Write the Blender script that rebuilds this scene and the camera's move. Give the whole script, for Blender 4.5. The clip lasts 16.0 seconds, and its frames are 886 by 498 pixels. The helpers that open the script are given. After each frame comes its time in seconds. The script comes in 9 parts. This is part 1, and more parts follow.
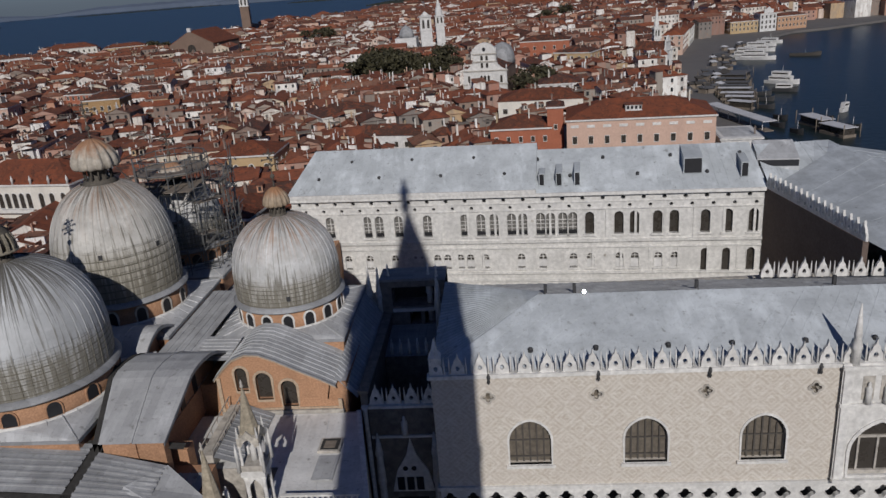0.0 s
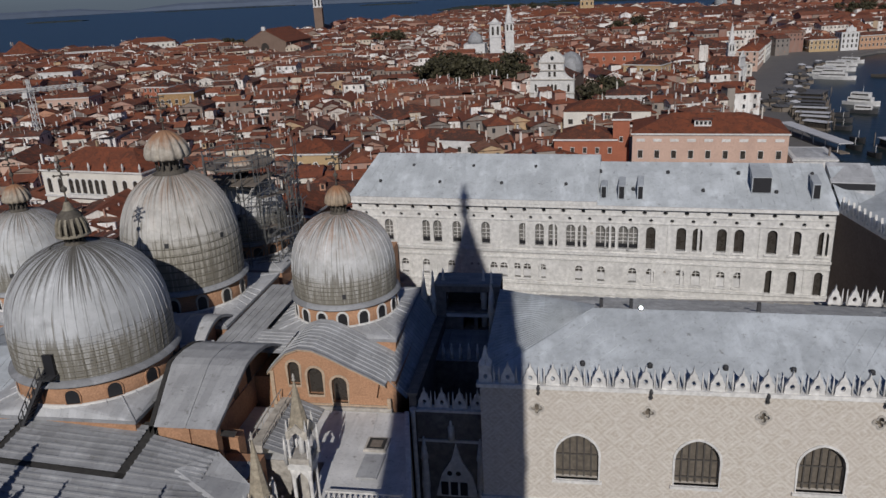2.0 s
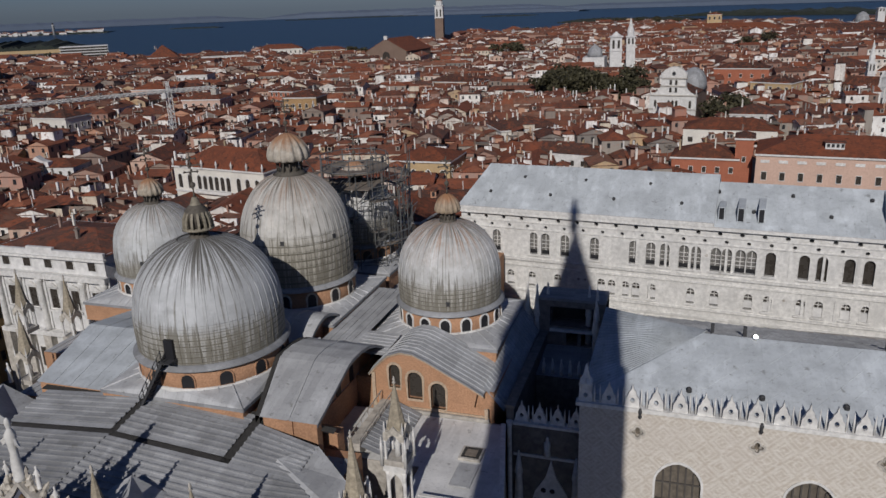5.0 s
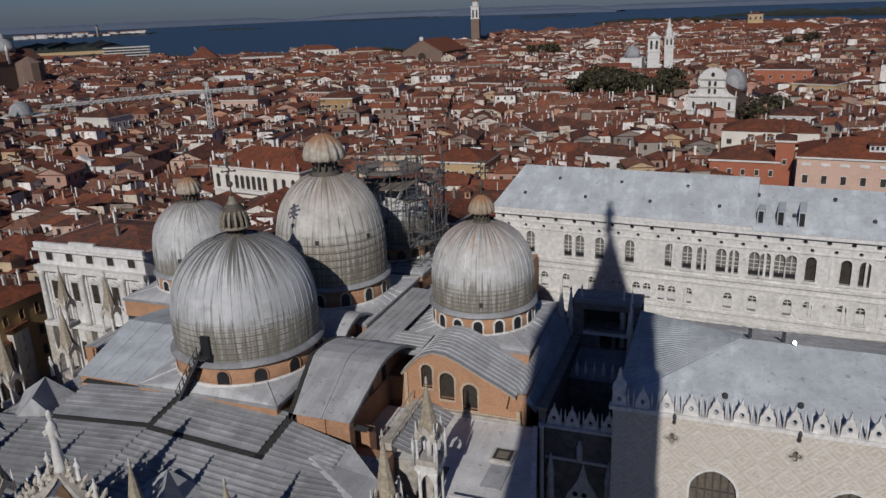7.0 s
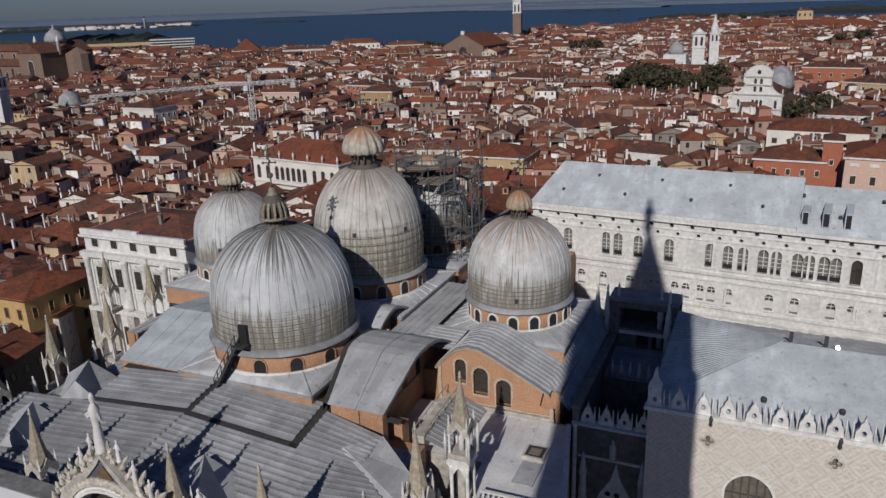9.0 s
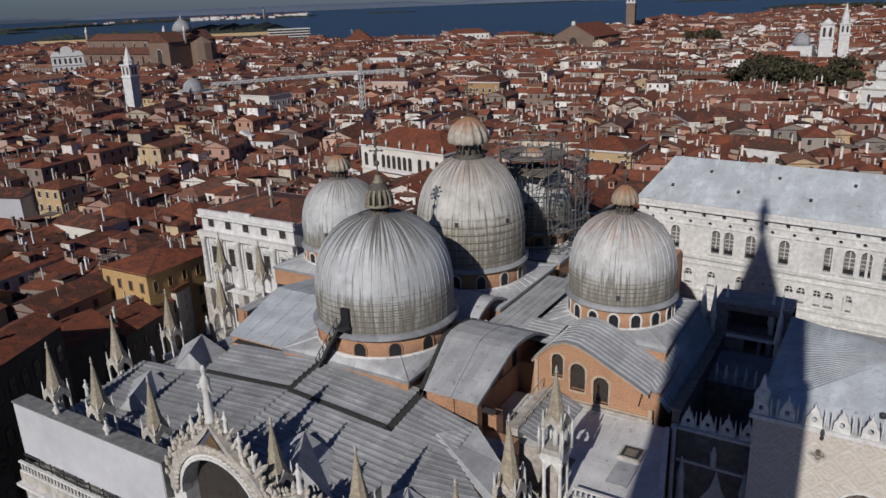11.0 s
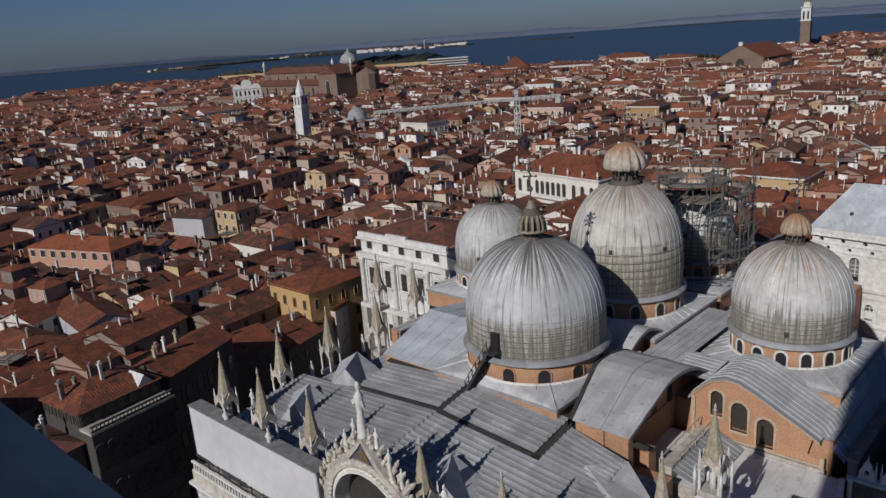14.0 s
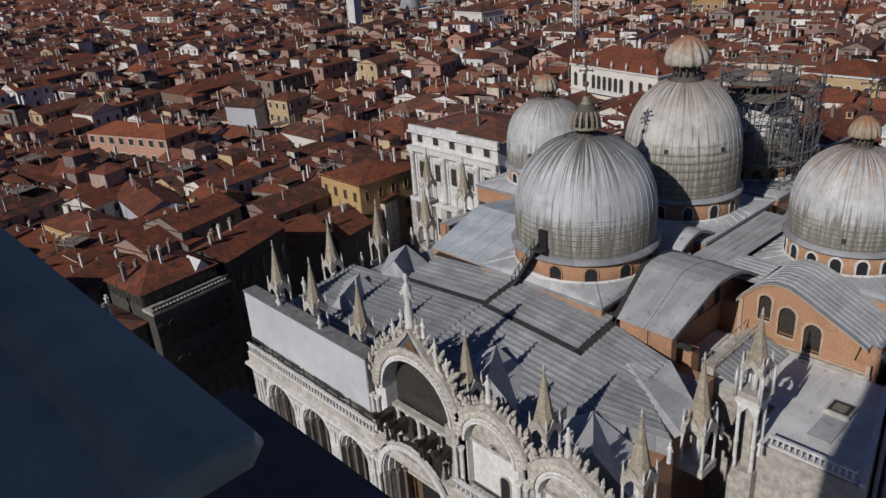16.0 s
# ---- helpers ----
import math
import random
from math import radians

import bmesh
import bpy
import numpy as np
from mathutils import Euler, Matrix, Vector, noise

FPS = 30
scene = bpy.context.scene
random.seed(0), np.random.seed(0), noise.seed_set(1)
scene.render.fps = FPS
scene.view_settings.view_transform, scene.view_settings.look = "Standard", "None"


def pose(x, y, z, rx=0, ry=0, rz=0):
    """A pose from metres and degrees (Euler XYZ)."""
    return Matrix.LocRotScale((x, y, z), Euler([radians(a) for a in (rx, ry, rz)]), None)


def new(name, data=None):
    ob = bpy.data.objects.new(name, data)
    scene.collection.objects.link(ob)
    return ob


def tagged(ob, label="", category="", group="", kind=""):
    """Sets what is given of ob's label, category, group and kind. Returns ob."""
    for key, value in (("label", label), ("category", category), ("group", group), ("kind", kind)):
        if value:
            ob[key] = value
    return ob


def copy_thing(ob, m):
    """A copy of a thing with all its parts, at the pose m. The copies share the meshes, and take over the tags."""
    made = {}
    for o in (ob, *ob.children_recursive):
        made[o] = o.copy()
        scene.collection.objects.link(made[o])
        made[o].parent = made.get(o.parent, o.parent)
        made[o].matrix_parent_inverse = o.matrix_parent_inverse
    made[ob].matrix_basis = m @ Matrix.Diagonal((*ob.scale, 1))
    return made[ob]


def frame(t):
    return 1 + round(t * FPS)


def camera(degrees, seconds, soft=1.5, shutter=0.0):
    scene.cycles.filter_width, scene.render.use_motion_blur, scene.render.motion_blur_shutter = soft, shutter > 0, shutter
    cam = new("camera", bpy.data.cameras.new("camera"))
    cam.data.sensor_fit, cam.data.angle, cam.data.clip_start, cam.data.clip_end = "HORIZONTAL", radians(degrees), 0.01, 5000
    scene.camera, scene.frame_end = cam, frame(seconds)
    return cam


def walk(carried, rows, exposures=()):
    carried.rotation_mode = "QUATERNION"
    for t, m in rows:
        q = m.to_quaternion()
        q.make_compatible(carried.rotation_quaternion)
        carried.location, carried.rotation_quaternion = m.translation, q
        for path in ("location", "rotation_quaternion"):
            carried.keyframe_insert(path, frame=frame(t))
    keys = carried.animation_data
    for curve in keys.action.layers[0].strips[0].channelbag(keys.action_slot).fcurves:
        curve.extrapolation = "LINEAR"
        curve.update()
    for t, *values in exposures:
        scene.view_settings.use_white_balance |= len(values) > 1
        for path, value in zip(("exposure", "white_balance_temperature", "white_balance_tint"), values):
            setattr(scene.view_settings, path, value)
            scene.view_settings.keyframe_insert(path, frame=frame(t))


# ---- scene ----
# camera: it turns where it stands, in the east window of the bell tower
EYE = (0.0, 0.0, 56.0)
cam = camera(60.6, 16.0, soft=1.5)
TURNS = [
    (0, 5.39, -19.81, -4.56), (0.5, 7.29, -19.98, -4.60), (1, 7.99, -19.73, -3.36), (1.5, 8.75, -19.71, -2.95),
    (2, 9.91, -19.11, -2.81), (2.5, 10.51, -18.58, -2.85), (3, 12.06, -17.95, -3.06), (3.5, 13.16, -17.99, -3.13),
    (4, 14.88, -17.90, -2.95), (4.5, 16.79, -17.85, -2.37), (5, 18.34, -17.97, -2.13), (7.5, 21.55, -17.69, -2.48),
    (8, 22.28, -17.58, -2.57), (10.5, 29.12, -19.07, -1.70), (11, 31.97, -18.51, -2.25), (11.5, 33.54, -17.81, -2.28),
    (12, 35.28, -17.26, -3.40), (12.5, 37.34, -16.96, -4.38), (13, 39.64, -16.51, -4.38), (13.5, 41.74, -16.18, -4.32),
    (14, 43.80, -15.95, -4.29), (14.5, 45.16, -16.92, -3.79), (15, 45.81, -20.36, -2.90), (15.5, 46.72, -21.44, -2.99),
    (16, 48.36, -23.56, -4.24)]
walk(cam, [(t, pose(*EYE, 90 + pitch, 0, yaw) @ pose(0, 0, 0, 0, 0, roll)) for t, yaw, pitch, roll in TURNS],
     exposures=[(0, -0.16), (5, -0.14), (7.5, -0.16), (8.2, -0.08), (10.5, 0.05), (13.5, 0.03), (15, -0.02), (16, -0.04)])

# world and sun: afternoon light from behind the camera, a little from the south
SUN_WAY = Vector((-0.117, 1.0, 0)).normalized()
SUN_EL = radians(31.7)
world = bpy.data.worlds.new("sky")
scene.world = world
world.use_nodes = True
wn = world.node_tree.nodes
sky = wn.new("ShaderNodeTexSky")
sky.sky_type, sky.sun_disc = "NISHITA", False
sky.sun_elevation, sky.sun_rotation = SUN_EL, math.atan2(-SUN_WAY.x, -SUN_WAY.y)
sky.air_density, sky.dust_density, sky.ozone_density = 1.0, 0.4, 6.0
wn["Background"].inputs["Strength"].default_value = 0.0275
cool = wn.new("ShaderNodeMix")
cool.data_type, cool.blend_type = "RGBA", "MULTIPLY"
cool.inputs[0].default_value, cool.inputs[7].default_value = 1.0, (0.80, 0.925, 1.32, 1)
world.node_tree.links.new(sky.outputs[0], cool.inputs[6])
world.node_tree.links.new(cool.outputs[2], wn["Background"].inputs["Color"])
sun = new("sun", bpy.data.lights.new("sun", "SUN"))
sun.data.energy, sun.data.angle, sun.data.color = 3.4, radians(0.5), (1.0, 0.96, 0.925)
sun_dir = Vector((SUN_WAY.x * math.cos(SUN_EL), SUN_WAY.y * math.cos(SUN_EL), -math.sin(SUN_EL)))
sun.matrix_world = Matrix.Translation((0, -50, 120)) @ sun_dir.to_track_quat("-Z", "Y").to_matrix().to_4x4()

# ---- materials ----


def ramp_mix(nt, fac, a, b, kind="MIX"):
    m = nt.nodes.new("ShaderNodeMix")
    m.data_type, m.blend_type = "RGBA", kind
    if isinstance(fac, (int, float)):
        m.inputs[0].default_value = fac
    else:
        nt.links.new(fac, m.inputs[0])
    for sock, v in ((m.inputs[6], a), (m.inputs[7], b)):
        if isinstance(v, tuple):
            sock.default_value = (*v[:3], 1)
        else:
            nt.links.new(v, sock)
    return m.outputs[2]


def maths(nt, op, a, b=0.0, c=0.0, clamp=False):
    n = nt.nodes.new("ShaderNodeMath")
    n.operation, n.use_clamp = op, clamp
    for sock, v in zip(n.inputs, (a, b, c)):
        if isinstance(v, (int, float)):
            sock.default_value = v
        else:
            nt.links.new(v, sock)
    return n.outputs[0]


def span(nt, v, lo, hi):
    n = nt.nodes.new("ShaderNodeMapRange")
    n.inputs[1].default_value, n.inputs[2].default_value = lo, hi
    nt.links.new(v, n.inputs[0])
    return n.outputs[0]


def place(nt):
    return nt.nodes.new("ShaderNodeNewGeometry").outputs["Position"]


def noisy(nt, vec, scale, detail=4.0, rough=0.6, stretch=(1, 1, 1), turn=0.0):
    mp = nt.nodes.new("ShaderNodeMapping")
    mp.inputs["Scale"].default_value = stretch
    mp.inputs["Rotation"].default_value = (0, 0, turn)
    nt.links.new(vec, mp.inputs[0])
    n = nt.nodes.new("ShaderNodeTexNoise")
    n.inputs["Scale"].default_value, n.inputs["Detail"].default_value, n.inputs["Roughness"].default_value = scale, detail, rough
    nt.links.new(mp.outputs[0], n.inputs[0])
    return n.outputs["Fac"]


def surface(name, rough=0.8, metal=0.0, spec=0.4):
    m = bpy.data.materials.new(name)
    m.use_nodes = True
    nt = m.node_tree
    b = nt.nodes["Principled BSDF"]
    b.inputs["Roughness"].default_value, b.inputs["Metallic"].default_value = rough, metal
    b.inputs["Specular IOR Level"].default_value = spec
    return m, nt, b


def bumped(nt, b, height, strength=0.4, dist=0.05):
    n = nt.nodes.new("ShaderNodeBump")
    n.inputs["Strength"].default_value, n.inputs["Distance"].default_value = strength, dist
    nt.links.new(height, n.inputs["Height"])
    nt.links.new(n.outputs[0], b.inputs["Normal"])


def plain(name, colour, dark=0.7, rough=0.8, metal=0.0, grain=3.0, stain=0.25, vary=0.0, island=0.0, bump=0.3, spec=0.4):
    """A weathered surface: fine grain and broad stains over one colour, and a spread between objects or pieces."""
    m, nt, b = surface(name, rough, metal, spec)
    p = place(nt)
    fine, broad = noisy(nt, p, grain), noisy(nt, p, stain, 5.0, 0.65)
    low = tuple(c * dark for c in colour)
    c = ramp_mix(nt, span(nt, fine, 0.3, 0.7), low, colour)
    c = ramp_mix(nt, maths(nt, "MULTIPLY", span(nt, broad, 0.45, 0.75), 0.55), c, tuple(v * dark * 0.8 for v in colour))
    for amount, out in ((vary, ("ShaderNodeObjectInfo", "Random")), (island, ("ShaderNodeNewGeometry", "Random Per Island"))):
        if amount:
            r = nt.nodes.new(out[0]).outputs[out[1]]
            h = nt.nodes.new("ShaderNodeHueSaturation")
            nt.links.new(c, h.inputs["Color"])
            nt.links.new(maths(nt, "MULTIPLY_ADD", r, 2 * amount, 1 - amount), h.inputs["Value"])
            c = h.outputs[0]
    nt.links.new(c, b.inputs["Base Color"])
    if bump:
        bumped(nt, b, fine, bump, 0.03)
    return m


def palette(nt, value, colours):
    """Picks one of several colours by a random value."""
    n = nt.nodes.new("ShaderNodeValToRGB")
    n.color_ramp.interpolation = "CONSTANT"
    e = n.color_ramp.elements
    while len(e) < len(colours):
        e.new(0.5)
    for k, c in enumerate(colours):
        e[k].position, e[k].color = k / len(colours), (*c, 1)
    nt.links.new(value, n.inputs[0])
    return n.outputs[0]


PLASTERS = [(0.80, 0.78, 0.74), (0.30, 0.15, 0.10), (0.70, 0.66, 0.59), (0.24, 0.105, 0.07), (0.46, 0.31, 0.16), (0.82, 0.81, 0.79), (0.16, 0.095, 0.07), (0.40, 0.20, 0.14),
            (0.21, 0.14, 0.10), (0.26, 0.225, 0.19), (0.34, 0.135, 0.085), (0.19, 0.14, 0.11), (0.76, 0.74, 0.71), (0.30, 0.235, 0.19), (0.15, 0.13, 0.115), (0.45, 0.21, 0.115)]


FAR_PLASTERS = PLASTERS + [(0.80, 0.77, 0.72), (0.62, 0.50, 0.42), (0.74, 0.71, 0.66), (0.55, 0.36, 0.27), (0.83, 0.81, 0.78), (0.60, 0.52, 0.40)]


def plaster(name, source, darken=0.12, colours=PLASTERS):
    m, nt, b = surface(name, 0.9)
    p = place(nt)
    r = nt.nodes.new(source[0]).outputs[source[1]]
    c = palette(nt, r, colours)
    # Even darkening; near houses get more, for the shade of their lanes.
    c = ramp_mix(nt, darken, c, (0.11, 0.095, 0.085))
    c = ramp_mix(nt, maths(nt, "MULTIPLY", span(nt, noisy(nt, p, 0.35, 5, 0.7, (1, 1, 0.35)), 0.42, 0.72), 0.6), c, (0.22, 0.19, 0.165))
    # fallen plaster with bare brick, and dark rain streaks
    c = ramp_mix(nt, maths(nt, "MULTIPLY", span(nt, noisy(nt, p, 0.6, 5, 0.7), 0.58, 0.62), 0.75), c, (0.27, 0.14, 0.09))
    c = ramp_mix(nt, maths(nt, "MULTIPLY", span(nt, noisy(nt, p, 1.1, 3, 0.6, (1, 1, 0.1)), 0.55, 0.68), 0.45), c, (0.12, 0.10, 0.085))
    c = ramp_mix(nt, maths(nt, "MULTIPLY", noisy(nt, p, 2.5), 0.14), c, (0.8, 0.76, 0.7))
    nt.links.new(c, b.inputs["Base Color"])
    bumped(nt, b, noisy(nt, p, 3.0), 0.3, 0.03)
    return m


def tiled(name, source, only=None, rows=0.0):
    """Old pan tiles: reds and browns with lichen and patches; rows of tiles down the slope as fine light and dark lines and relief."""
    m, nt, b = surface(name, 0.9, 0, 0.25)
    p = place(nt)
    r = nt.nodes.new(source[0]).outputs[source[1]]
    c = palette(nt, r, only or [(0.145, 0.047, 0.025), (0.078, 0.036, 0.026), (0.19, 0.060, 0.029), (0.054, 0.031, 0.025), (0.115, 0.046, 0.029), (0.27, 0.083, 0.038), (0.056, 0.034, 0.028), (0.13, 0.046, 0.026), (0.078, 0.042, 0.033)])
    c = ramp_mix(nt, maths(nt, "MULTIPLY", span(nt, noisy(nt, p, 0.3, 5, 0.7), 0.42, 0.7), 0.6), c, (0.052, 0.030, 0.023))
    c = ramp_mix(nt, maths(nt, "MULTIPLY", span(nt, noisy(nt, p, 1.7, 3), 0.5, 0.75), 0.3), c, (0.28, 0.085, 0.04))
    # relaid patches, moss and bleached tiles
    c = ramp_mix(nt, maths(nt, "MULTIPLY", span(nt, noisy(nt, p, 0.5, 4, 0.7), 0.52, 0.57), 0.55), c, (0.26, 0.074, 0.034))
    c = ramp_mix(nt, maths(nt, "MULTIPLY", span(nt, noisy(nt, p, 0.8, 5, 0.75), 0.56, 0.63), 0.7), c, (0.040, 0.027, 0.021))
    c = ramp_mix(nt, maths(nt, "MULTIPLY", span(nt, noisy(nt, p, 2.6, 3, 0.7), 0.60, 0.66), 0.45), c, (0.34, 0.135, 0.075))
    height = noisy(nt, p, 4.0, 3, 0.7)
    if rows:
        co = nt.nodes.new("ShaderNodeTexCoord").outputs["Object"]
        sp = nt.nodes.new("ShaderNodeSeparateXYZ")
        nt.links.new(co, sp.inputs[0])
        wave = maths(nt, "SINE", maths(nt, "MULTIPLY", sp.outputs[0], 2 * math.pi / rows))
        lump = maths(nt, "MULTIPLY_ADD", noisy(nt, co, 3.0, 3, 0.7, (1, 0.35, 1)), 2.4, maths(nt, "MULTIPLY", wave, 0.06))
        c = ramp_mix(nt, maths(nt, "MULTIPLY", span(nt, lump, 1.0, 0.5), 0.42), c, (0.035, 0.020, 0.016))
        height = maths(nt, "ADD", height, maths(nt, "MULTIPLY", wave, 0.08))
    nt.links.new(c, b.inputs["Base Color"])
    bumped(nt, b, height, 0.8, 0.12)
    return m


def lead(name, tint=(0.37, 0.40, 0.43), centre=None, rust=0.0, vary=0.10, grid=None, soot=1.0):
    """Old lead sheet: grey blue, chalky, streaked down the fall of the roof; on a dome the streaks run from the crown."""
    m, nt, b = surface(name, 0.68, 0.0, 0.3)
    p = place(nt)
    c = ramp_mix(nt, span(nt, noisy(nt, p, 0.9, 5, 0.7), 0.3, 0.75), tuple(v * 0.72 for v in tint), tint)
    c = ramp_mix(nt, maths(nt, "MULTIPLY", span(nt, noisy(nt, p, 0.22, 4), 0.45, 0.7), 0.5), c, tuple(min(1, v * 1.35) for v in tint))
    c = ramp_mix(nt, maths(nt, "MULTIPLY", span(nt, noisy(nt, p, 0.45, 6, 0.75), 0.52, 0.68), 0.22 if centre else 0.5), c, tuple(v * 0.5 for v in tint))
    c = ramp_mix(nt, maths(nt, "MULTIPLY", span(nt, noisy(nt, p, 3.5, 4, 0.7), 0.56, 0.72), 0.2 if centre else 0.45), c, tuple(v * 0.45 for v in tint))
    c = ramp_mix(nt, maths(nt, "MULTIPLY", span(nt, noisy(nt, p, 0.6, 4, 0.6, (1, 0.12, 1)), 0.55, 0.7), 0.35), c, tuple(min(1, v * 1.5) for v in tint))
    if grid:
        # laid sheets, each of its own tone, with thin dirty joints
        bw = nt.nodes.new("ShaderNodeTexBrick")
        bw.offset = 0.37
        for sock, v in (("Scale", 1.0), ("Mortar Size", 0.012), ("Mortar Smooth", 0.4), ("Brick Width", grid[0]), ("Row Height", grid[1])):
            bw.inputs[sock].default_value = v
        for sock, v in zip(bw.inputs[1:4], (0.80, 1.12, 0.62)):
            sock.default_value = (v, v, v, 1)
        mp = nt.nodes.new("ShaderNodeMapping")
        mp.inputs["Rotation"].default_value = (0, 0, radians(grid[2]))
        nt.links.new(p, mp.inputs[0])
        flat = nt.nodes.new("ShaderNodeVectorMath")
        flat.operation = "MULTIPLY"
        flat.inputs[1].default_value = (1, 1, 0)
        nt.links.new(mp.outputs[0], flat.inputs[0])
        nt.links.new(flat.outputs[0], bw.inputs["Vector"])
        c = ramp_mix(nt, grid[3], c, bw.outputs["Color"], "MULTIPLY")
        spots = span(nt, noisy(nt, p, 1.3, 5, 0.75), 0.60, 0.68)
        c = ramp_mix(nt, maths(nt, "MULTIPLY", spots, 0.55), c, (0.12, 0.115, 0.10))
    if centre:
        sep = nt.nodes.new("ShaderNodeSeparateXYZ")
        nt.links.new(p, sep.inputs[0])
        dx, dy = maths(nt, "SUBTRACT", sep.outputs[0], centre[0]), maths(nt, "SUBTRACT", sep.outputs[1], centre[1])
        turn = maths(nt, "ARCTAN2", dy, dx)
        rise = maths(nt, "SUBTRACT", sep.outputs[2], centre[2])
        com = nt.nodes.new("ShaderNodeCombineXYZ")
        nt.links.new(maths(nt, "MULTIPLY", turn, 9.0), com.inputs[0])
        nt.links.new(maths(nt, "MULTIPLY", rise, 0.12), com.inputs[1])
        st = noisy(nt, com.outputs[0], 1.6, 4, 0.75)
        high = span(nt, rise, centre[3] * 0.30, centre[3])
        edge = maths(nt, "MULTIPLY_ADD", noisy(nt, p, 0.5, 3), centre[3] * 0.16, maths(nt, "SUBTRACT", rise, centre[3] * 0.08))
        low = span(nt, edge, centre[3] * (centre[5] + 0.04), centre[3] * (centre[5] - 0.09))
        # soot that runs down beside the seams
        saw = maths(nt, "ABSOLUTE", maths(nt, "SUBTRACT", maths(nt, "FRACT", maths(nt, "MULTIPLY", turn, centre[4] / (2 * math.pi))), 0.5))
        wob = maths(nt, "MULTIPLY_ADD", st, 0.9, -0.28)
        seam = maths(nt, "LESS_THAN", saw, maths(nt, "MULTIPLY", maths(nt, "ADD", maths(nt, "MULTIPLY", high, 1.15), maths(nt, "MULTIPLY", low, 0.7)), wob))
        fade = maths(nt, "MULTIPLY", seam, maths(nt, "ADD", maths(nt, "MULTIPLY", span(nt, rise, centre[3] * (0.74 - 0.3 * soot), centre[3] * 0.95), 0.35 + 0.55 * soot), maths(nt, "MULTIPLY", low, 0.75)), clamp=True)
        com4 = nt.nodes.new("ShaderNodeCombineXYZ")
        nt.links.new(maths(nt, "MULTIPLY", turn, 5.0), com4.inputs[0])
        nt.links.new(maths(nt, "MULTIPLY", rise, 0.16), com4.inputs[1])
        here = span(nt, noisy(nt, com4.outputs[0], 1.3, 3, 0.6), 0.40, 0.60)
        c = ramp_mix(nt, maths(nt, "MULTIPLY", fade, maths(nt, "MULTIPLY_ADD", here, 0.7, 0.1)), c, (0.095, 0.088, 0.075))
        # long sooty runs from the crown, of uneven length
        com5 = nt.nodes.new("ShaderNodeCombineXYZ")
        nt.links.new(maths(nt, "MULTIPLY", turn, 32.0), com5.inputs[0])
        nt.links.new(maths(nt, "MULTIPLY", rise, 0.05), com5.inputs[1])
        run = maths(nt, "ADD", noisy(nt, com5.outputs[0], 1.0, 3, 0.7), maths(nt, "MULTIPLY", span(nt, rise, centre[3] * (0.76 - 0.26 * soot), centre[3] * 1.02), 0.26))
        c = ramp_mix(nt, maths(nt, "MULTIPLY", span(nt, run, 0.655, 0.74), 0.7 + 0.2 * soot), c, (0.075, 0.068, 0.055))
        c = ramp_mix(nt, maths(nt, "MULTIPLY", span(nt, rise, centre[3] * 0.95, centre[3] * 1.03), 0.6), c, (0.10, 0.09, 0.075))
        # broad worn patches of the old sheets
        worn = span(nt, noisy(nt, p, 0.42, 6, 0.72), 0.47, 0.64)
        c = ramp_mix(nt, maths(nt, "MULTIPLY", worn, 0.55 * (1 - soot)), c, (0.33, 0.315, 0.28))
        c = ramp_mix(nt, maths(nt, "MULTIPLY", span(nt, noisy(nt, p, 1.1, 5, 0.75), 0.53, 0.62), 0.5 * (1 - soot)), c, (0.27, 0.25, 0.215))
        # laps of the lower sheets, with rain streaks
        c = ramp_mix(nt, maths(nt, "MULTIPLY", low, 0.4), c, (0.32, 0.29, 0.22))
        lap = maths(nt, "LESS_THAN", maths(nt, "FRACT", maths(nt, "DIVIDE", rise, centre[3] * centre[5] / 7)), 0.17)
        c = ramp_mix(nt, maths(nt, "MULTIPLY", maths(nt, "MULTIPLY", lap, low), span(nt, noisy(nt, p, 0.8, 3), 0.1, 0.5)), c, (0.075, 0.07, 0.055))
        com3 = nt.nodes.new("ShaderNodeCombineXYZ")
        nt.links.new(maths(nt, "MULTIPLY", turn, 40.0), com3.inputs[0])
        nt.links.new(maths(nt, "MULTIPLY", rise, 0.35), com3.inputs[1])
        rain = span(nt, noisy(nt, com3.outputs[0], 1.0, 3, 0.7), 0.40, 0.58)
        drip = span(nt, maths(nt, "ADD", noisy(nt, com3.outputs[0], 0.6, 2, 0.6), maths(nt, "MULTIPLY", span(nt, rise, centre[3] * (centre[5] + 0.25), centre[3] * 0.05), 0.22)), 0.60, 0.70)
        c = ramp_mix(nt, maths(nt, "MULTIPLY", drip, 0.72), c, (0.12, 0.108, 0.082))
        c = ramp_mix(nt, maths(nt, "MULTIPLY", maths(nt, "MULTIPLY", low, rain), 0.5), c, (0.17, 0.155, 0.12))
        if rust:
            com2 = noisy(nt, com.outputs[0], 2.7, 3, 0.6)
            c = ramp_mix(nt, maths(nt, "MULTIPLY", maths(nt, "MULTIPLY", span(nt, com2, 0.47, 0.60), span(nt, rise, centre[3] * 0.55, centre[3] * 0.92)), rust), c, (0.34, 0.165, 0.07))
    if vary:
        r = nt.nodes.new("ShaderNodeObjectInfo").outputs["Random"]
        h = nt.nodes.new("ShaderNodeHueSaturation")
        nt.links.new(c, h.inputs["Color"])
        nt.links.new(maths(nt, "MULTIPLY_ADD", r, 2 * vary, 1 - vary), h.inputs["Value"])
        c = h.outputs[0]
    nt.links.new(c, b.inputs["Base Color"])
    bumped(nt, b, noisy(nt, p, 1.5, 4), 0.25, 0.05)
    return m


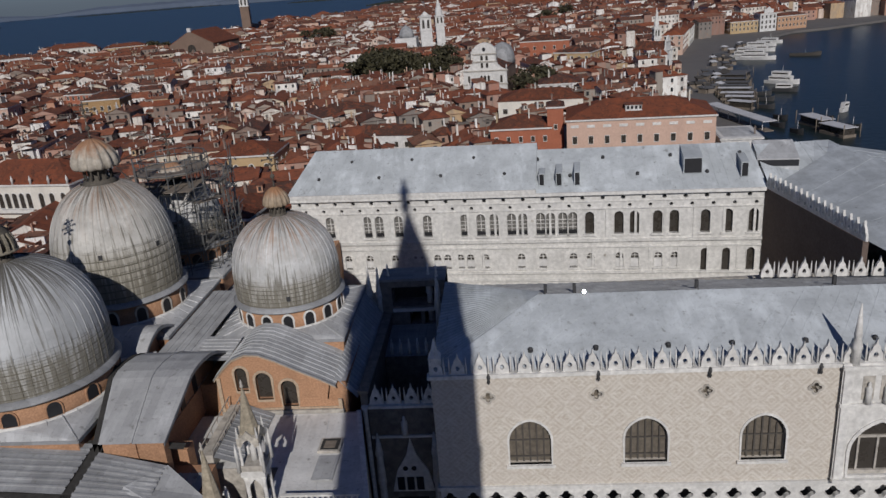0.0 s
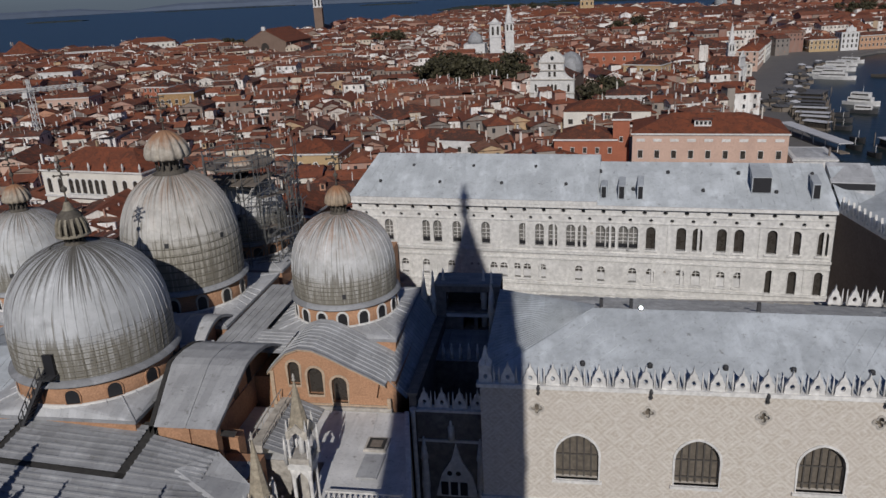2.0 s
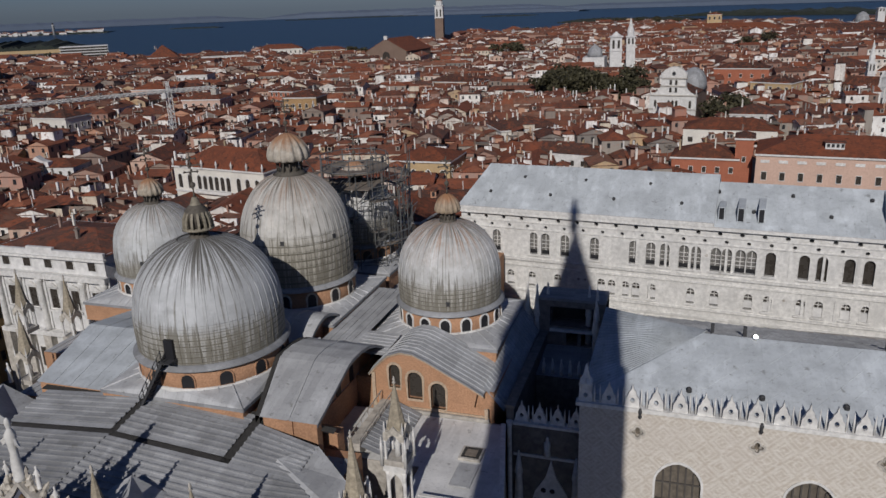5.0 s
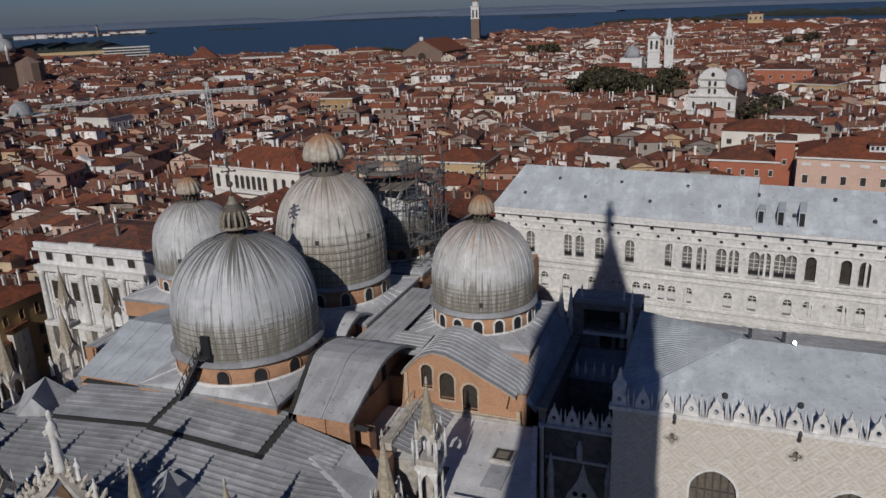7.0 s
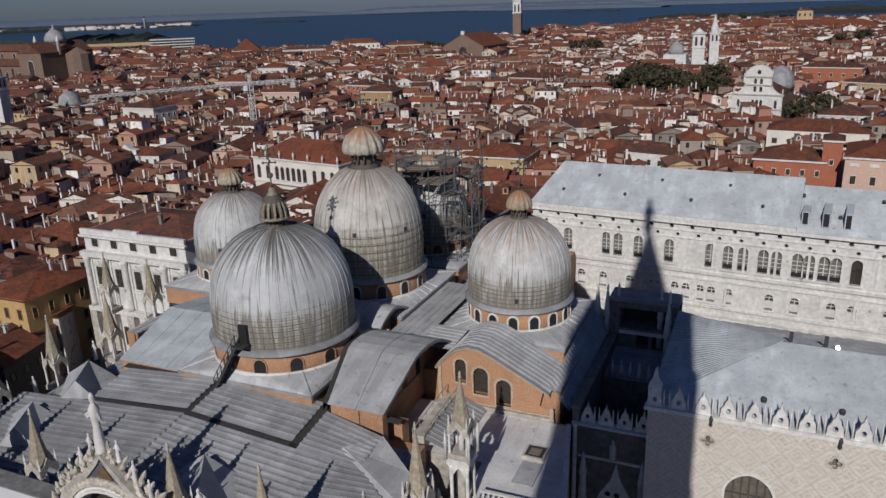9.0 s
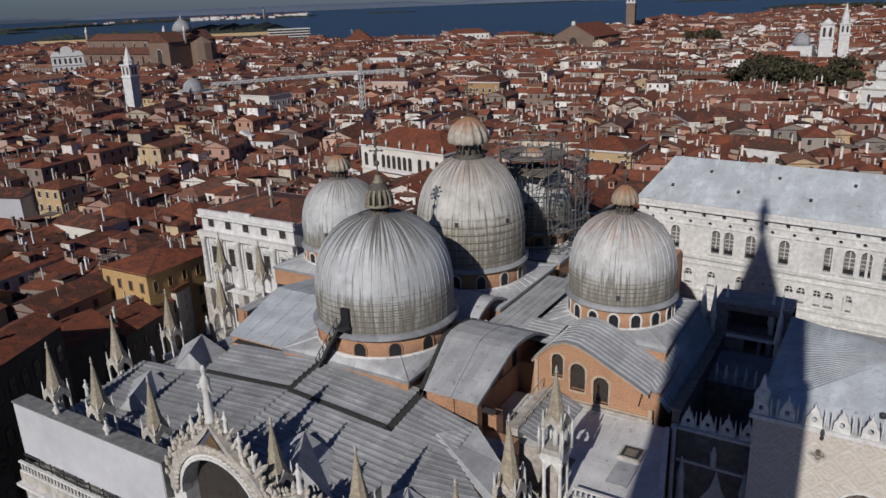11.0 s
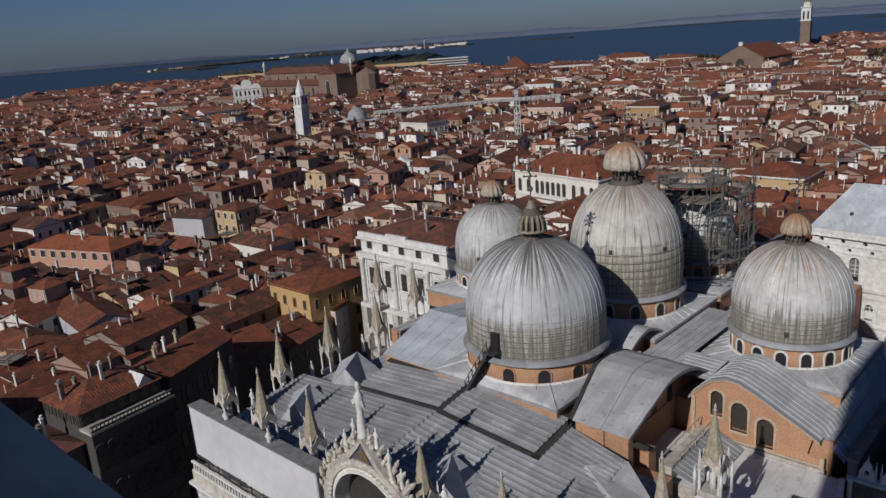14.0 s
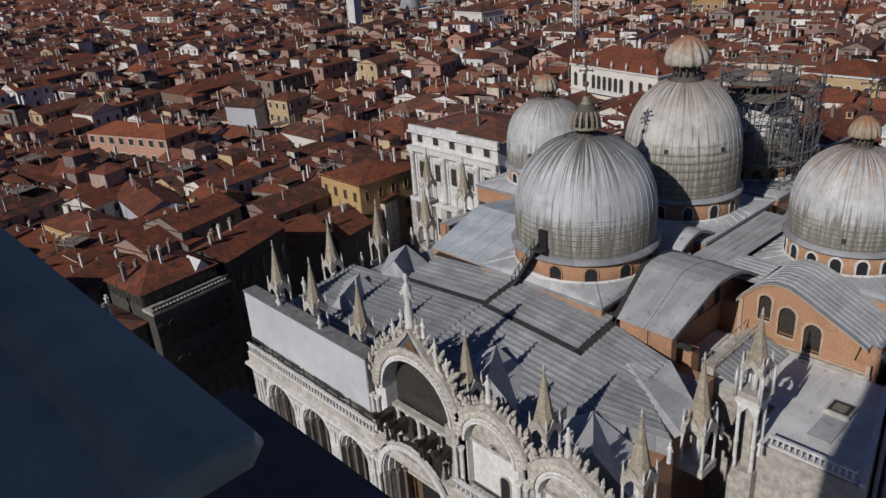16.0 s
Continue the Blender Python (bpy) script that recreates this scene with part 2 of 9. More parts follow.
OBJ, ISL = ("ShaderNodeObjectInfo", "Random"), ("ShaderNodeNewGeometry", "Random Per Island")
M_LEAD = lead("roof_lead", (0.305, 0.31, 0.318), grid=(2.6, 0.62, 0, 0.85))
M_LEAD_PALE = lead("pale_roof_lead", (0.46, 0.465, 0.47), grid=(1.9, 0.75, 90, 0.55))
M_LEAD_PALACE = lead("palace_lead", (0.47, 0.50, 0.52), vary=0.05, grid=(2.8, 1.55, 87, 0.35))
M_LEAD_TERRACE = lead("terrace_lead", (0.72, 0.715, 0.70), grid=(3.4, 3.4, 0, 0.35))
M_STONE = plain("istrian_stone", (0.735, 0.72, 0.685), 0.68, 0.75, grain=2.0, stain=0.35, vary=0.06)
M_STONE_OLD = plain("weathered_stone", (0.55, 0.51, 0.45), 0.5, 0.85, grain=1.6, stain=0.6, vary=0.1)
M_CARVED = plain("carved_stone", (0.61, 0.56, 0.48), 0.45, 0.85, grain=3.5, stain=0.7, vary=0.16)
M_SPIRE = plain("spire_stone", (0.43, 0.37, 0.275), 0.5, 0.85, grain=4.0, stain=0.8, vary=0.1)
M_BRICK = plain("orange_brick", (0.48, 0.268, 0.155), 0.6, 0.9, grain=6.0, stain=0.7, vary=0.1, bump=0.7)
M_TOWER = plain("tower_brick", (0.38, 0.17, 0.10), 0.7, 0.9, grain=5.0, stain=0.2)
# Near-black sheets for openings: the dark behind them is put into colour.
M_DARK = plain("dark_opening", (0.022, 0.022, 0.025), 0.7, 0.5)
# One dark tone for gutters, a hatch lid and the gate court's shade.
M_GUTTER = plain("gutter_and_shade_dark", (0.055, 0.052, 0.048), 0.5, 0.8)
M_IRON = plain("dark_iron", (0.05, 0.05, 0.052), 0.7, 0.6)
M_GILT = plain("old_gilding", (0.34, 0.25, 0.12), 0.6, 0.45, 0.4)
# Dimmer copies of far palettes: the view's darker left side put into colour
DIM_PLASTERS = [(0.30, 0.15, 0.10), (0.70, 0.67, 0.61), (0.17, 0.09, 0.065), (0.52, 0.37, 0.18), (0.76, 0.74, 0.71), (0.11, 0.075, 0.06), (0.56, 0.42, 0.24), (0.10, 0.08, 0.07), (0.34, 0.18, 0.13), (0.17, 0.12, 0.09), (0.44, 0.28, 0.22), (0.14, 0.115, 0.10), (0.40, 0.33, 0.24)]
M_PLASTER_DIM = plaster("dim_far_plaster", ISL, 0.12, DIM_PLASTERS)
M_PLASTER, M_PLASTER_FAR = plaster("house_plaster", OBJ, 0.36, DIM_PLASTERS), plaster("far_plaster", ISL, 0.04, FAR_PLASTERS)
M_TILE = tiled("pan_tiles", OBJ, None, 0.36)
M_TILE_FAR = tiled("far_tiles", ISL, [(0.185, 0.062, 0.036), (0.11, 0.048, 0.034), (0.235, 0.080, 0.044), (0.082, 0.043, 0.034), (0.16, 0.066, 0.043), (0.28, 0.105, 0.060), (0.105, 0.058, 0.046), (0.20, 0.070, 0.040), (0.23, 0.12, 0.082)])
M_TILE_DIM = tiled("dim_far_tiles", ISL, [(0.145, 0.048, 0.028), (0.085, 0.038, 0.028), (0.19, 0.064, 0.036), (0.062, 0.034, 0.027), (0.12, 0.051, 0.034), (0.21, 0.078, 0.045), (0.08, 0.046, 0.037), (0.15, 0.054, 0.032)])
M_TILE_WARM = tiled("warm_pan_tiles", OBJ, [(0.18, 0.057, 0.030), (0.14, 0.049, 0.029)], 0.36)
M_TILE_DARK = tiled("dark_pan_tiles", OBJ, [(0.10, 0.055, 0.042), (0.12, 0.06, 0.045)])
M_CREAM = plain("cream_render", (0.70, 0.67, 0.60), 0.8, 0.9, vary=0.06)
M_PINK = plain("pink_render", (0.59, 0.41, 0.325), 0.8, 0.9, stain=0.2, vary=0.05)
M_OCHRE = plain("ochre_render", (0.44, 0.28, 0.135), 0.55, 0.9, stain=0.3)
M_OCHRE_PALE = plain("tan_render", (0.50, 0.36, 0.20), 0.8, 0.9, stain=0.3)
M_REDWALL = plain("red_render", (0.40, 0.14, 0.08), 0.75, 0.9, stain=0.3)
M_ORANGE = plain("orange_render", (0.48, 0.29, 0.18), 0.8, 0.9, stain=0.3)
M_STEEL = plain("galvanised_tube", (0.20, 0.20, 0.195), 0.7, 0.5, 0.5)
M_WHITE = plain("white_paint", (0.70, 0.69, 0.67), 0.7, 0.7, grain=1.2, stain=0.35)
M_SHEET = plain("white_scaffold_sheet", (0.55, 0.55, 0.565), 0.85, 0.7, grain=0.6, stain=0.2, bump=0.1)
M_SHEET_TOP = plain("grey_cover_sheet", (0.25, 0.25, 0.245), 0.45, 0.7, grain=1.4, stain=0.6)
M_PAVE = plain("trachyte_paving", (0.155, 0.145, 0.138), 0.75, 0.8, grain=1.0, stain=0.1)
M_WOOD = plain("grey_timber", (0.24, 0.20, 0.16), 0.6, 0.85)
M_FAR_BRICK = plain("old_church_brick", (0.21, 0.145, 0.11), 0.75, 0.9, grain=1.0, stain=0.1)
M_LEAF = plain("tree_leaves", (0.064, 0.058, 0.028), 0.5, 0.7, grain=1.2, stain=0.2, island=0.4)
M_BARK = plain("tree_bark", (0.12, 0.09, 0.06), 0.6, 0.9)
M_GLASS, nt_, b_ = surface("window_glass", 0.3, 0, 0.4)
b_.inputs["Base Color"].default_value = (0.045, 0.039, 0.033, 1)
nt_.links.new(span(nt_, noisy(nt_, place(nt_), 1.2), 0.3, 0.9), b_.inputs["Roughness"])
M_SEA, nt_, b_ = surface("lagoon_water", 0.3, 0, 0.19)
p_ = place(nt_)
nt_.links.new(ramp_mix(nt_, span(nt_, noisy(nt_, p_, 0.004, 4, 0.6, (1, 3, 1)), 0.3, 0.7), (0.010, 0.017, 0.018), (0.016, 0.025, 0.026)), b_.inputs["Base Color"])
bumped(nt_, b_, noisy(nt_, p_, 0.35, 4), 0.5, 0.4)
M_LAND = plain("far_land", (0.034, 0.042, 0.034), 0.6, 0.95, grain=0.05, stain=0.004)
# Haze in front of the far shores is put into this blue grey.
M_HAZE = plain("haze_tinted_shore", (0.105, 0.135, 0.19), 0.9, 0.95, grain=0.02, stain=0.003)

# rose and white diamonds of the palace wall
M_DIAMOND, nt_, b_ = surface("palace_diamond_wall", 0.85)
p_ = place(nt_)
s_ = nt_.nodes.new("ShaderNodeSeparateXYZ")
nt_.links.new(p_, s_.inputs[0])
u_, w_ = s_.outputs[0], s_.outputs[2]
d1 = maths(nt_, "ABSOLUTE", maths(nt_, "SUBTRACT", maths(nt_, "MODULO", maths(nt_, "ADD", u_, 400.0), 2.35), 1.175))
d2 = maths(nt_, "ABSOLUTE", maths(nt_, "SUBTRACT", maths(nt_, "MODULO", maths(nt_, "ADD", w_, 400.0), 2.35), 1.175))
steps = maths(nt_, "SNAP", maths(nt_, "ADD", d1, d2), 0.16)
lines = maths(nt_, "GREATER_THAN", maths(nt_, "MODULO", steps, 0.48), 0.25)
bw = nt_.nodes.new("ShaderNodeTexBrick")
bw.inputs["Scale"].default_value, bw.inputs["Mortar Size"].default_value = 1.0, 0.008
bw.inputs["Brick Width"].default_value, bw.inputs["Row Height"].default_value = 0.32, 0.16
for sock, col in zip(bw.inputs[1:4], ((0.55, 0.51, 0.445, 1), (0.455, 0.40, 0.335, 1), (0.40, 0.36, 0.31, 1))):
    sock.default_value = col
cv = nt_.nodes.new("ShaderNodeCombineXYZ")
nt_.links.new(u_, cv.inputs[0])
nt_.links.new(w_, cv.inputs[1])
nt_.links.new(cv.outputs[0], bw.inputs["Vector"])
c_ = ramp_mix(nt_, maths(nt_, "MULTIPLY", lines, 0.38), bw.outputs["Color"], (0.66, 0.63, 0.575))
c_ = ramp_mix(nt_, maths(nt_, "MULTIPLY", span(nt_, noisy(nt_, p_, 0.3, 5), 0.45, 0.75), 0.45), c_, (0.50, 0.45, 0.40))
c_ = ramp_mix(nt_, maths(nt_, "MULTIPLY", span(nt_, noisy(nt_, p_, 2.2, 5), 0.5, 0.7), 0.35), c_, (0.72, 0.69, 0.65))
nt_.links.new(c_, b_.inputs["Base Color"])
bumped(nt_, b_, noisy(nt_, p_, 3.0), 0.3, 0.02)


# ---- makers ----
def part(name, bm, mat, parent, label=""):
    me = bpy.data.meshes.new(name)
    bm.to_mesh(me)
    bm.free()
    for mm in (mat if isinstance(mat, (list, tuple)) else (mat,)):
        me.materials.append(mm)
    ob = new(name, me)
    ob.parent = parent
    return tagged(ob, label) if label else ob


def thing(name, label, category, group="", kind="", at=(0, 0, 0), turn=0.0):
    ob = new(name)
    ob.matrix_basis = pose(*at, 0, 0, turn)
    return tagged(ob, label, category, group, kind)


def shared(name, me, parent, at=(0, 0, 0), turn=0.0, size=(1, 1, 1), label=""):
    ob = new(name, me)
    ob.parent = parent
    ob.matrix_basis = Matrix.LocRotScale(at, Euler((0, 0, radians(turn))), size)
    return tagged(ob, label) if label else ob


def as_mesh(name, bm, mat):
    me = bpy.data.meshes.new(name)
    bm.to_mesh(me)
    bm.free()
    for mm in (mat if isinstance(mat, (list, tuple)) else (mat,)):
        me.materials.append(mm)
    return me


def poly(bm, pts, mi=0):
    f = bm.faces.new([bm.verts.new(p) for p in pts])
    f.material_index = mi
    return f


def box(bm, x0, x1, y0, y1, z0, z1, mi=0):
    v = [bm.verts.new(p) for p in ((x0, y0, z0), (x1, y0, z0), (x1, y1, z0), (x0, y1, z0), (x0, y0, z1), (x1, y0, z1), (x1, y1, z1), (x0, y1, z1))]
    for q in ((3, 2, 1, 0), (4, 5, 6, 7), (0, 1, 5, 4), (1, 2, 6, 5), (2, 3, 7, 6), (3, 0, 4, 7)):
        bm.faces.new([v[i] for i in q]).material_index = mi
    return bm


def boxed(*a):
    return box(bmesh.new(), *a)


def prism(bm, ring, way, mi=0):
    """A closed ring of points, drawn out along a way, with both ends."""
    way = Vector(way)
    a = [bm.verts.new(p) for p in ring]
    b = [bm.verts.new(Vector(p) + way) for p in ring]
    fs = [bm.faces.new(a[::-1]), bm.faces.new(b)]
    for i in range(len(a)):
        j = (i + 1) % len(a)
        fs.append(bm.faces.new((a[i], a[j], b[j], b[i])))
    for f in fs:
        f.material_index = mi
    return bm


def lathe(bm, prof, n=24, cx=0.0, cy=0.0, lobes=0, lobe=0.0, mi=0, smooth=True, a0=0.0):
    """Turns a list of (radius, height) round the upright; lobes make it melon-shaped."""
    rings = []
    for r, z in prof:
        ring = []
        for k in range(n):
            a = a0 + 2 * math.pi * k / n
            rr = r * (1 + lobe * (abs(math.cos(a * lobes / 2)) - 0.6)) if lobes else r
            ring.append(bm.verts.new((cx + rr * math.cos(a), cy + rr * math.sin(a), z)))
        rings.append(ring)
    for lo, hi in zip(rings, rings[1:]):
        for k in range(n):
            f = bm.faces.new((lo[k], lo[(k + 1) % n], hi[(k + 1) % n], hi[k]))
            f.smooth, f.material_index = smooth, mi
    for ring, flip in ((rings[0], True), (rings[-1], False)):
        f = bm.faces.new(ring[::-1] if flip else ring)
        f.material_index = mi
    return bm


def arch_ring(w, h, n=8, point=0.0, x=0.0, z=0.0):
    """The outline (x, z) of an arched opening, w wide and h high in all, from its foot; point lifts the crown to a pointed arch."""
    r = w / 2
    pts = [(x - r, z), (x + r, z)]
    for k in range(n + 1):
        a = math.pi * k / n
        lift = point * (1 - abs(math.cos(a))) ** 1.5
        pts.append((x + r * math.cos(a), z + h - r - point + r * math.sin(a) + lift))
    return pts


def arc_band(bm, cx, cz, r0, r1, y0, y1, n=18, mi=0):
    """A half-round band in the x-z plane, from radius r0 to r1 and from y0 (front) to y1."""
    rows = []
    for k in range(n + 1):
        a = math.pi * k / n
        rows.append([bm.verts.new((cx + r * math.cos(a), y, cz + r * math.sin(a))) for r, y in ((r0, y1), (r0, y0), (r1, y0), (r1, y1))])
    for p, q in zip(rows, rows[1:]):
        for i in range(3):
            bm.faces.new((p[i], q[i], q[i + 1], p[i + 1])).material_index = mi
    return bm


def clean(bm):
    bmesh.ops.recalc_face_normals(bm, faces=bm.faces)
    return bm


def frame_ring(bm, inner, grow, y0, y1, mi=0):
    """A band round an outline in the x-z plane, from y0 to y1 deep."""
    cx = sum(p[0] for p in inner) / len(inner)
    cz = sum(p[1] for p in inner) / len(inner)
    outer = []
    for x, z in inner:
        d = Vector((x - cx, z - cz))
        d = d * (1 + grow / max(d.length, 0.01))
        outer.append((cx + d.x, cz + d.y))
    n = len(inner)
    vi0, vi1 = [bm.verts.new((x, y0, z)) for x, z in inner], [bm.verts.new((x, y1, z)) for x, z in inner]
    vo0, vo1 = [bm.verts.new((x, y0, z)) for x, z in outer], [bm.verts.new((x, y1, z)) for x, z in outer]
    for i in range(n):
        j = (i + 1) % n
        for q in ((vo0[i], vo0[j], vi0[j], vi0[i]), (vi0[i], vi0[j], vi1[j], vi1[i]), (vo0[j], vo0[i], vo1[i], vo1[j])):
            bm.faces.new(q).material_index = mi
    return bm


def wall_with_holes(bm, outer, holes, y0, depth, mi=0):
    """A wall sheet in the x-z plane at y0, with outlined openings that go depth deep."""
    edges = []
    loops = []
    for ring in [outer] + holes:
        vs = [bm.verts.new((x, y0, z)) for x, z in ring]
        loops.append(vs)
        for i in range(len(vs)):
            edges.append(bm.edges.new((vs[i], vs[(i + 1) % len(vs)])))
    r = bmesh.ops.triangle_fill(bm, edges=edges, use_beauty=True)
    for g in r["geom"]:
        if isinstance(g, bmesh.types.BMFace):
            g.material_index = mi
            g.normal_update()
            if g.normal.y > 0:
                g.normal_flip()
    for vs in loops[1:]:
        back = [bm.verts.new(v.co + Vector((0, depth, 0))) for v in vs]
        for i in range(len(vs)):
            j = (i + 1) % len(vs)
            bm.faces.new((vs[i], vs[j], back[j], back[i])).material_index = mi
    return bm

# ---- ground and water ----
bm = bmesh.new()
poly(bm, [(-4900, -900, -0.6), (4900, -900, -0.6), (4900, 4900, -0.6), (-4900, 4900, -0.6)])
tagged(part("lagoon_water", bm, M_SEA, None), "dark blue lagoon water reaching the horizon", "water", kind="structure")

def bearing(az, dist):
    """A place by its bearing, in degrees to the left of +y, and its distance from the tower."""
    return (-math.sin(radians(az)) * dist, math.cos(radians(az)) * dist)


NORTH_SHORE = [(98, 424), (71, 1120), (66, 1180), (62, 1200), (58, 1090), (53, 1030), (48, 985), (44, 990), (41, 965), (39.4, 880), (37, 850), (34.5, 830), (31.5, 860), (28, 850),
               (26, 810), (23.7, 735), (20.5, 850), (18.5, 1040), (15.5, 1180), (13, 1140), (10.5, 1160), (8, 1400), (3, 1420), (-1.6, 1310), (-6, 1280), (-9.4, 1120), (-12, 1340), (-20, 1340), (-33, 1640)]
COAST = [bearing(*p) for p in NORTH_SHORE] + [(620, 800), (400, 640), (300, 612), (232, 574), (205, 566), (166, 526), (137, 475), (97, 371), (87, 324), (83, 284), (80, 250), (72, 200), (72, 40), (60, -60)]
bm = bmesh.new()
top = [bm.verts.new((x, y, 0.9)) for x, y in COAST]
low = [bm.verts.new((x, y, -1.6)) for x, y in COAST]
bm.faces.new(top)
for i in range(len(top)):
    j = (i + 1) % len(top)
    bm.faces.new((top[i], low[i], low[j], top[j]))
bmesh.ops.triangulate(bm, faces=[f for f in bm.faces if len(f.verts) > 4])
tagged(part("ground", clean(bm), M_PAVE, None), "grey trachyte paving of squares, lanes and quays", "ground", kind="structure")


def islet(label, ring, height, rough, seed, mat=M_LAND):
    """A low island with an uneven top of trees."""
    r = random.Random(seed)
    bm = bmesh.new()
    (x0, y0), (x1, y1), deep = ring
    n = 60
    along = Vector((x1 - x0, y1 - y0))
    side = Vector((-along.y, along.x)).normalized() * deep
    rows = []
    for k in range(n + 1):
        p = Vector((x0, y0)) + along * k / n
        h = height * ((0.35 + 0.65 * r.random()) if mat is M_LAND else (0.86 + 0.14 * r.random())) * min(1, 6 * min(k, n - k) / n + 0.15)
        rows.append([bm.verts.new((p.x, p.y, -0.7)), bm.verts.new((p.x, p.y, 1.0 + h * 0.6)), bm.verts.new((p.x + side.x * 0.5, p.y + side.y * 0.5, 1.0 + h)),
                     bm.verts.new((p.x + side.x, p.y + side.y, -0.7))])
    for a, b in zip(rows, rows[1:]):
        for i in range(3):
            bm.faces.new((a[i], b[i], b[i + 1], a[i + 1]))
    return tagged(part("island", bm, mat, None), label, "island", kind="structure")


def shore(label, az0, d0, az1, d1, deep, height, seed, mat=M_LAND):
    return islet(label, (bearing(az0, d0), bearing(az1, d1), deep), height, 4, seed, mat)


shore("low wooded lagoon island far off", 64.4, 2700, 60.3, 2420, 110, 7, 1)
shore("long low lagoon island with trees and roofs", 60.6, 2760, 54.0, 2950, 150, 9, 2)
shore("long low lagoon island with trees and roofs", 54.2, 3050, 47.0, 3080, 200, 14, 10)
shore("cemetery island crowded with dark cypresses", 58.9, 1590, 50.0, 1640, 160, 12, 11)
shore("cemetery island crowded with dark cypresses", 50.6, 1640, 43.4, 1560, 180, 17, 12)
shore("glassmakers' island with low brick houses", 49.0, 3050, 40.8, 2960, 240, 9, 13)
shore("thin marsh island in the lagoon", 36.9, 3080, 33.6, 2990, 60, 3, 7)
shore("thin marsh island in the lagoon", 29.0, 4050, 19.5, 4000, 60, 3, 8)
shore("thin marsh island in the lagoon", 15.0, 3050, 11.0, 3000, 60, 3, 14)
# this far island takes the haze-blue colour instead of its green
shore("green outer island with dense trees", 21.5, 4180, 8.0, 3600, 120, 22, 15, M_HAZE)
shore("green outer island with dense trees", 9.5, 1950, 0.5, 1830, 150, 8, 9)
shore("dark wooded island east of the dockyard", 1.5, 2250, -17.0, 1900, 160, 14, 16)
shore("distant outer shore tinted blue for haze", 12.0, 4350, -22.0, 3900, 200, 26, 6, M_HAZE)
shore("distant mainland shore tinted blue for haze", 84.0, 4650, 56.0, 4600, 200, 30, 4, M_HAZE)
shore("distant mainland shore tinted blue for haze", 57.0, 4700, 30.0, 4650, 200, 33, 5, M_HAZE)
shore("distant mainland shore tinted blue for haze", 31.0, 4700, 8.0, 4700, 200, 34, 17, M_HAZE)

# ---- bell tower that the camera stands in ----
TX, TY = -2.25, -5.98
tower = thing("bell_tower", "tall brick bell tower with a stone belfry and spire", "tower", at=(TX, TY, 0))
tower.scale = (0.9, 0.9, 1)
part("shaft", boxed(-6.2, 6.2, -6.2, 6.2, 0.9, 51.0), M_TOWER, tower)
part("cornice", boxed(-6.35, 6.35, -6.35, 6.35, 51.0, 52.4), M_STONE_OLD, tower)
part("belfry_floor", boxed(-6.2, 6.2, -6.2, 6.2, 52.4, 53.6), M_STONE_OLD, tower)
for sx in (-1, 1):
    for sy in (-1, 1):
        part("corner_pier", boxed(min(sx * 4.6, sx * 6.2), max(sx * 4.6, sx * 6.2), min(sy * 4.6, sy * 6.2), max(sy * 4.6, sy * 6.2), 53.6, 62), M_STONE_OLD, tower)
# unseen wall, added to stop sun passing through the belfry opening
part("belfry_wall", boxed(-4.6, 4.6, -6.2, -5.6, 53.6, 62), M_STONE_OLD, tower)
part("belfry_top", boxed(-6.3, 6.3, -6.3, 6.3, 62, 64), M_STONE_OLD, tower)
part("attic", boxed(-6.0, 6.0, -6.0, 6.0, 64, 73), M_TOWER, tower)
part("attic_cornice", boxed(-6.25, 6.25, -6.25, 6.25, 73, 74), M_STONE_OLD, tower)
bm = bmesh.new()
for k in range(4):
    c = [(-5.6, -5.6, 74), (5.6, -5.6, 74), (5.6, 5.6, 74), (-5.6, 5.6, 74)]
    poly(bm, [c[k], c[(k + 1) % 4], (0.65, 0, 93.6)])
part("spire", clean(bm), plain("green_copper", (0.22, 0.34, 0.28)), tower)
bm = bmesh.new()
lathe(bm, [(0.55, 92.8), (0.75, 93.8), (0.6, 94.8), (0.88, 96.0), (0.4, 97.0), (0.33, 98.0), (0.1, 98.5)], 10, 0.4, 0)
part("finial", bm, M_GILT, tower)

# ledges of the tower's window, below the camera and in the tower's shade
bm = bmesh.new()
ring = [(-7.4, -0.38, 54.86), (-7.4, 0.56, 54.90), (-7.4, 0.60, 54.95), (-7.4, 0.58, 54.99), (-7.4, 0.47, 55.01), (-7.4, 0.36, 55.0), (-7.4, 0.31, 54.965), (-7.4, 0.12, 54.955), (-7.4, 0.02, 54.99), (-7.4, -0.38, 55.0)]
prism(bm, ring, (6.11, 0, 0))
bmesh.ops.translate(bm, verts=bm.verts, vec=(0, 0, 0.02))
bmesh.ops.bevel(bm, geom=[e for e in bm.edges if all(v.co.x > -2 for v in e.verts)], offset=0.035, segments=3, affect="EDGES", profile=0.5)
clean(bm)
box(bm, -7.4, -1.9, -0.38, 0.35, 53.61, 54.87)
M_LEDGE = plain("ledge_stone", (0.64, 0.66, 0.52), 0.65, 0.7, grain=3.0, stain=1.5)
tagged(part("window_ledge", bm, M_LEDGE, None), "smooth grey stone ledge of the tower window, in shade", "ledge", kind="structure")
# slab added for a dark area below the window, placed to fit the view
bm = boxed(-2.3, 3.1, -0.38, 1.0, 54.15, 54.5)
bmesh.ops.bevel(bm, geom=bm.edges[:], offset=0.03, segments=2, affect="EDGES")
tagged(part("lower_ledge", bm, plain("lower_ledge_brown", (0.26, 0.22, 0.20), 0.7, 0.95, spec=0.1), None), "brown grey shelf under the tower window, fitted to the view", "ledge", kind="structure")

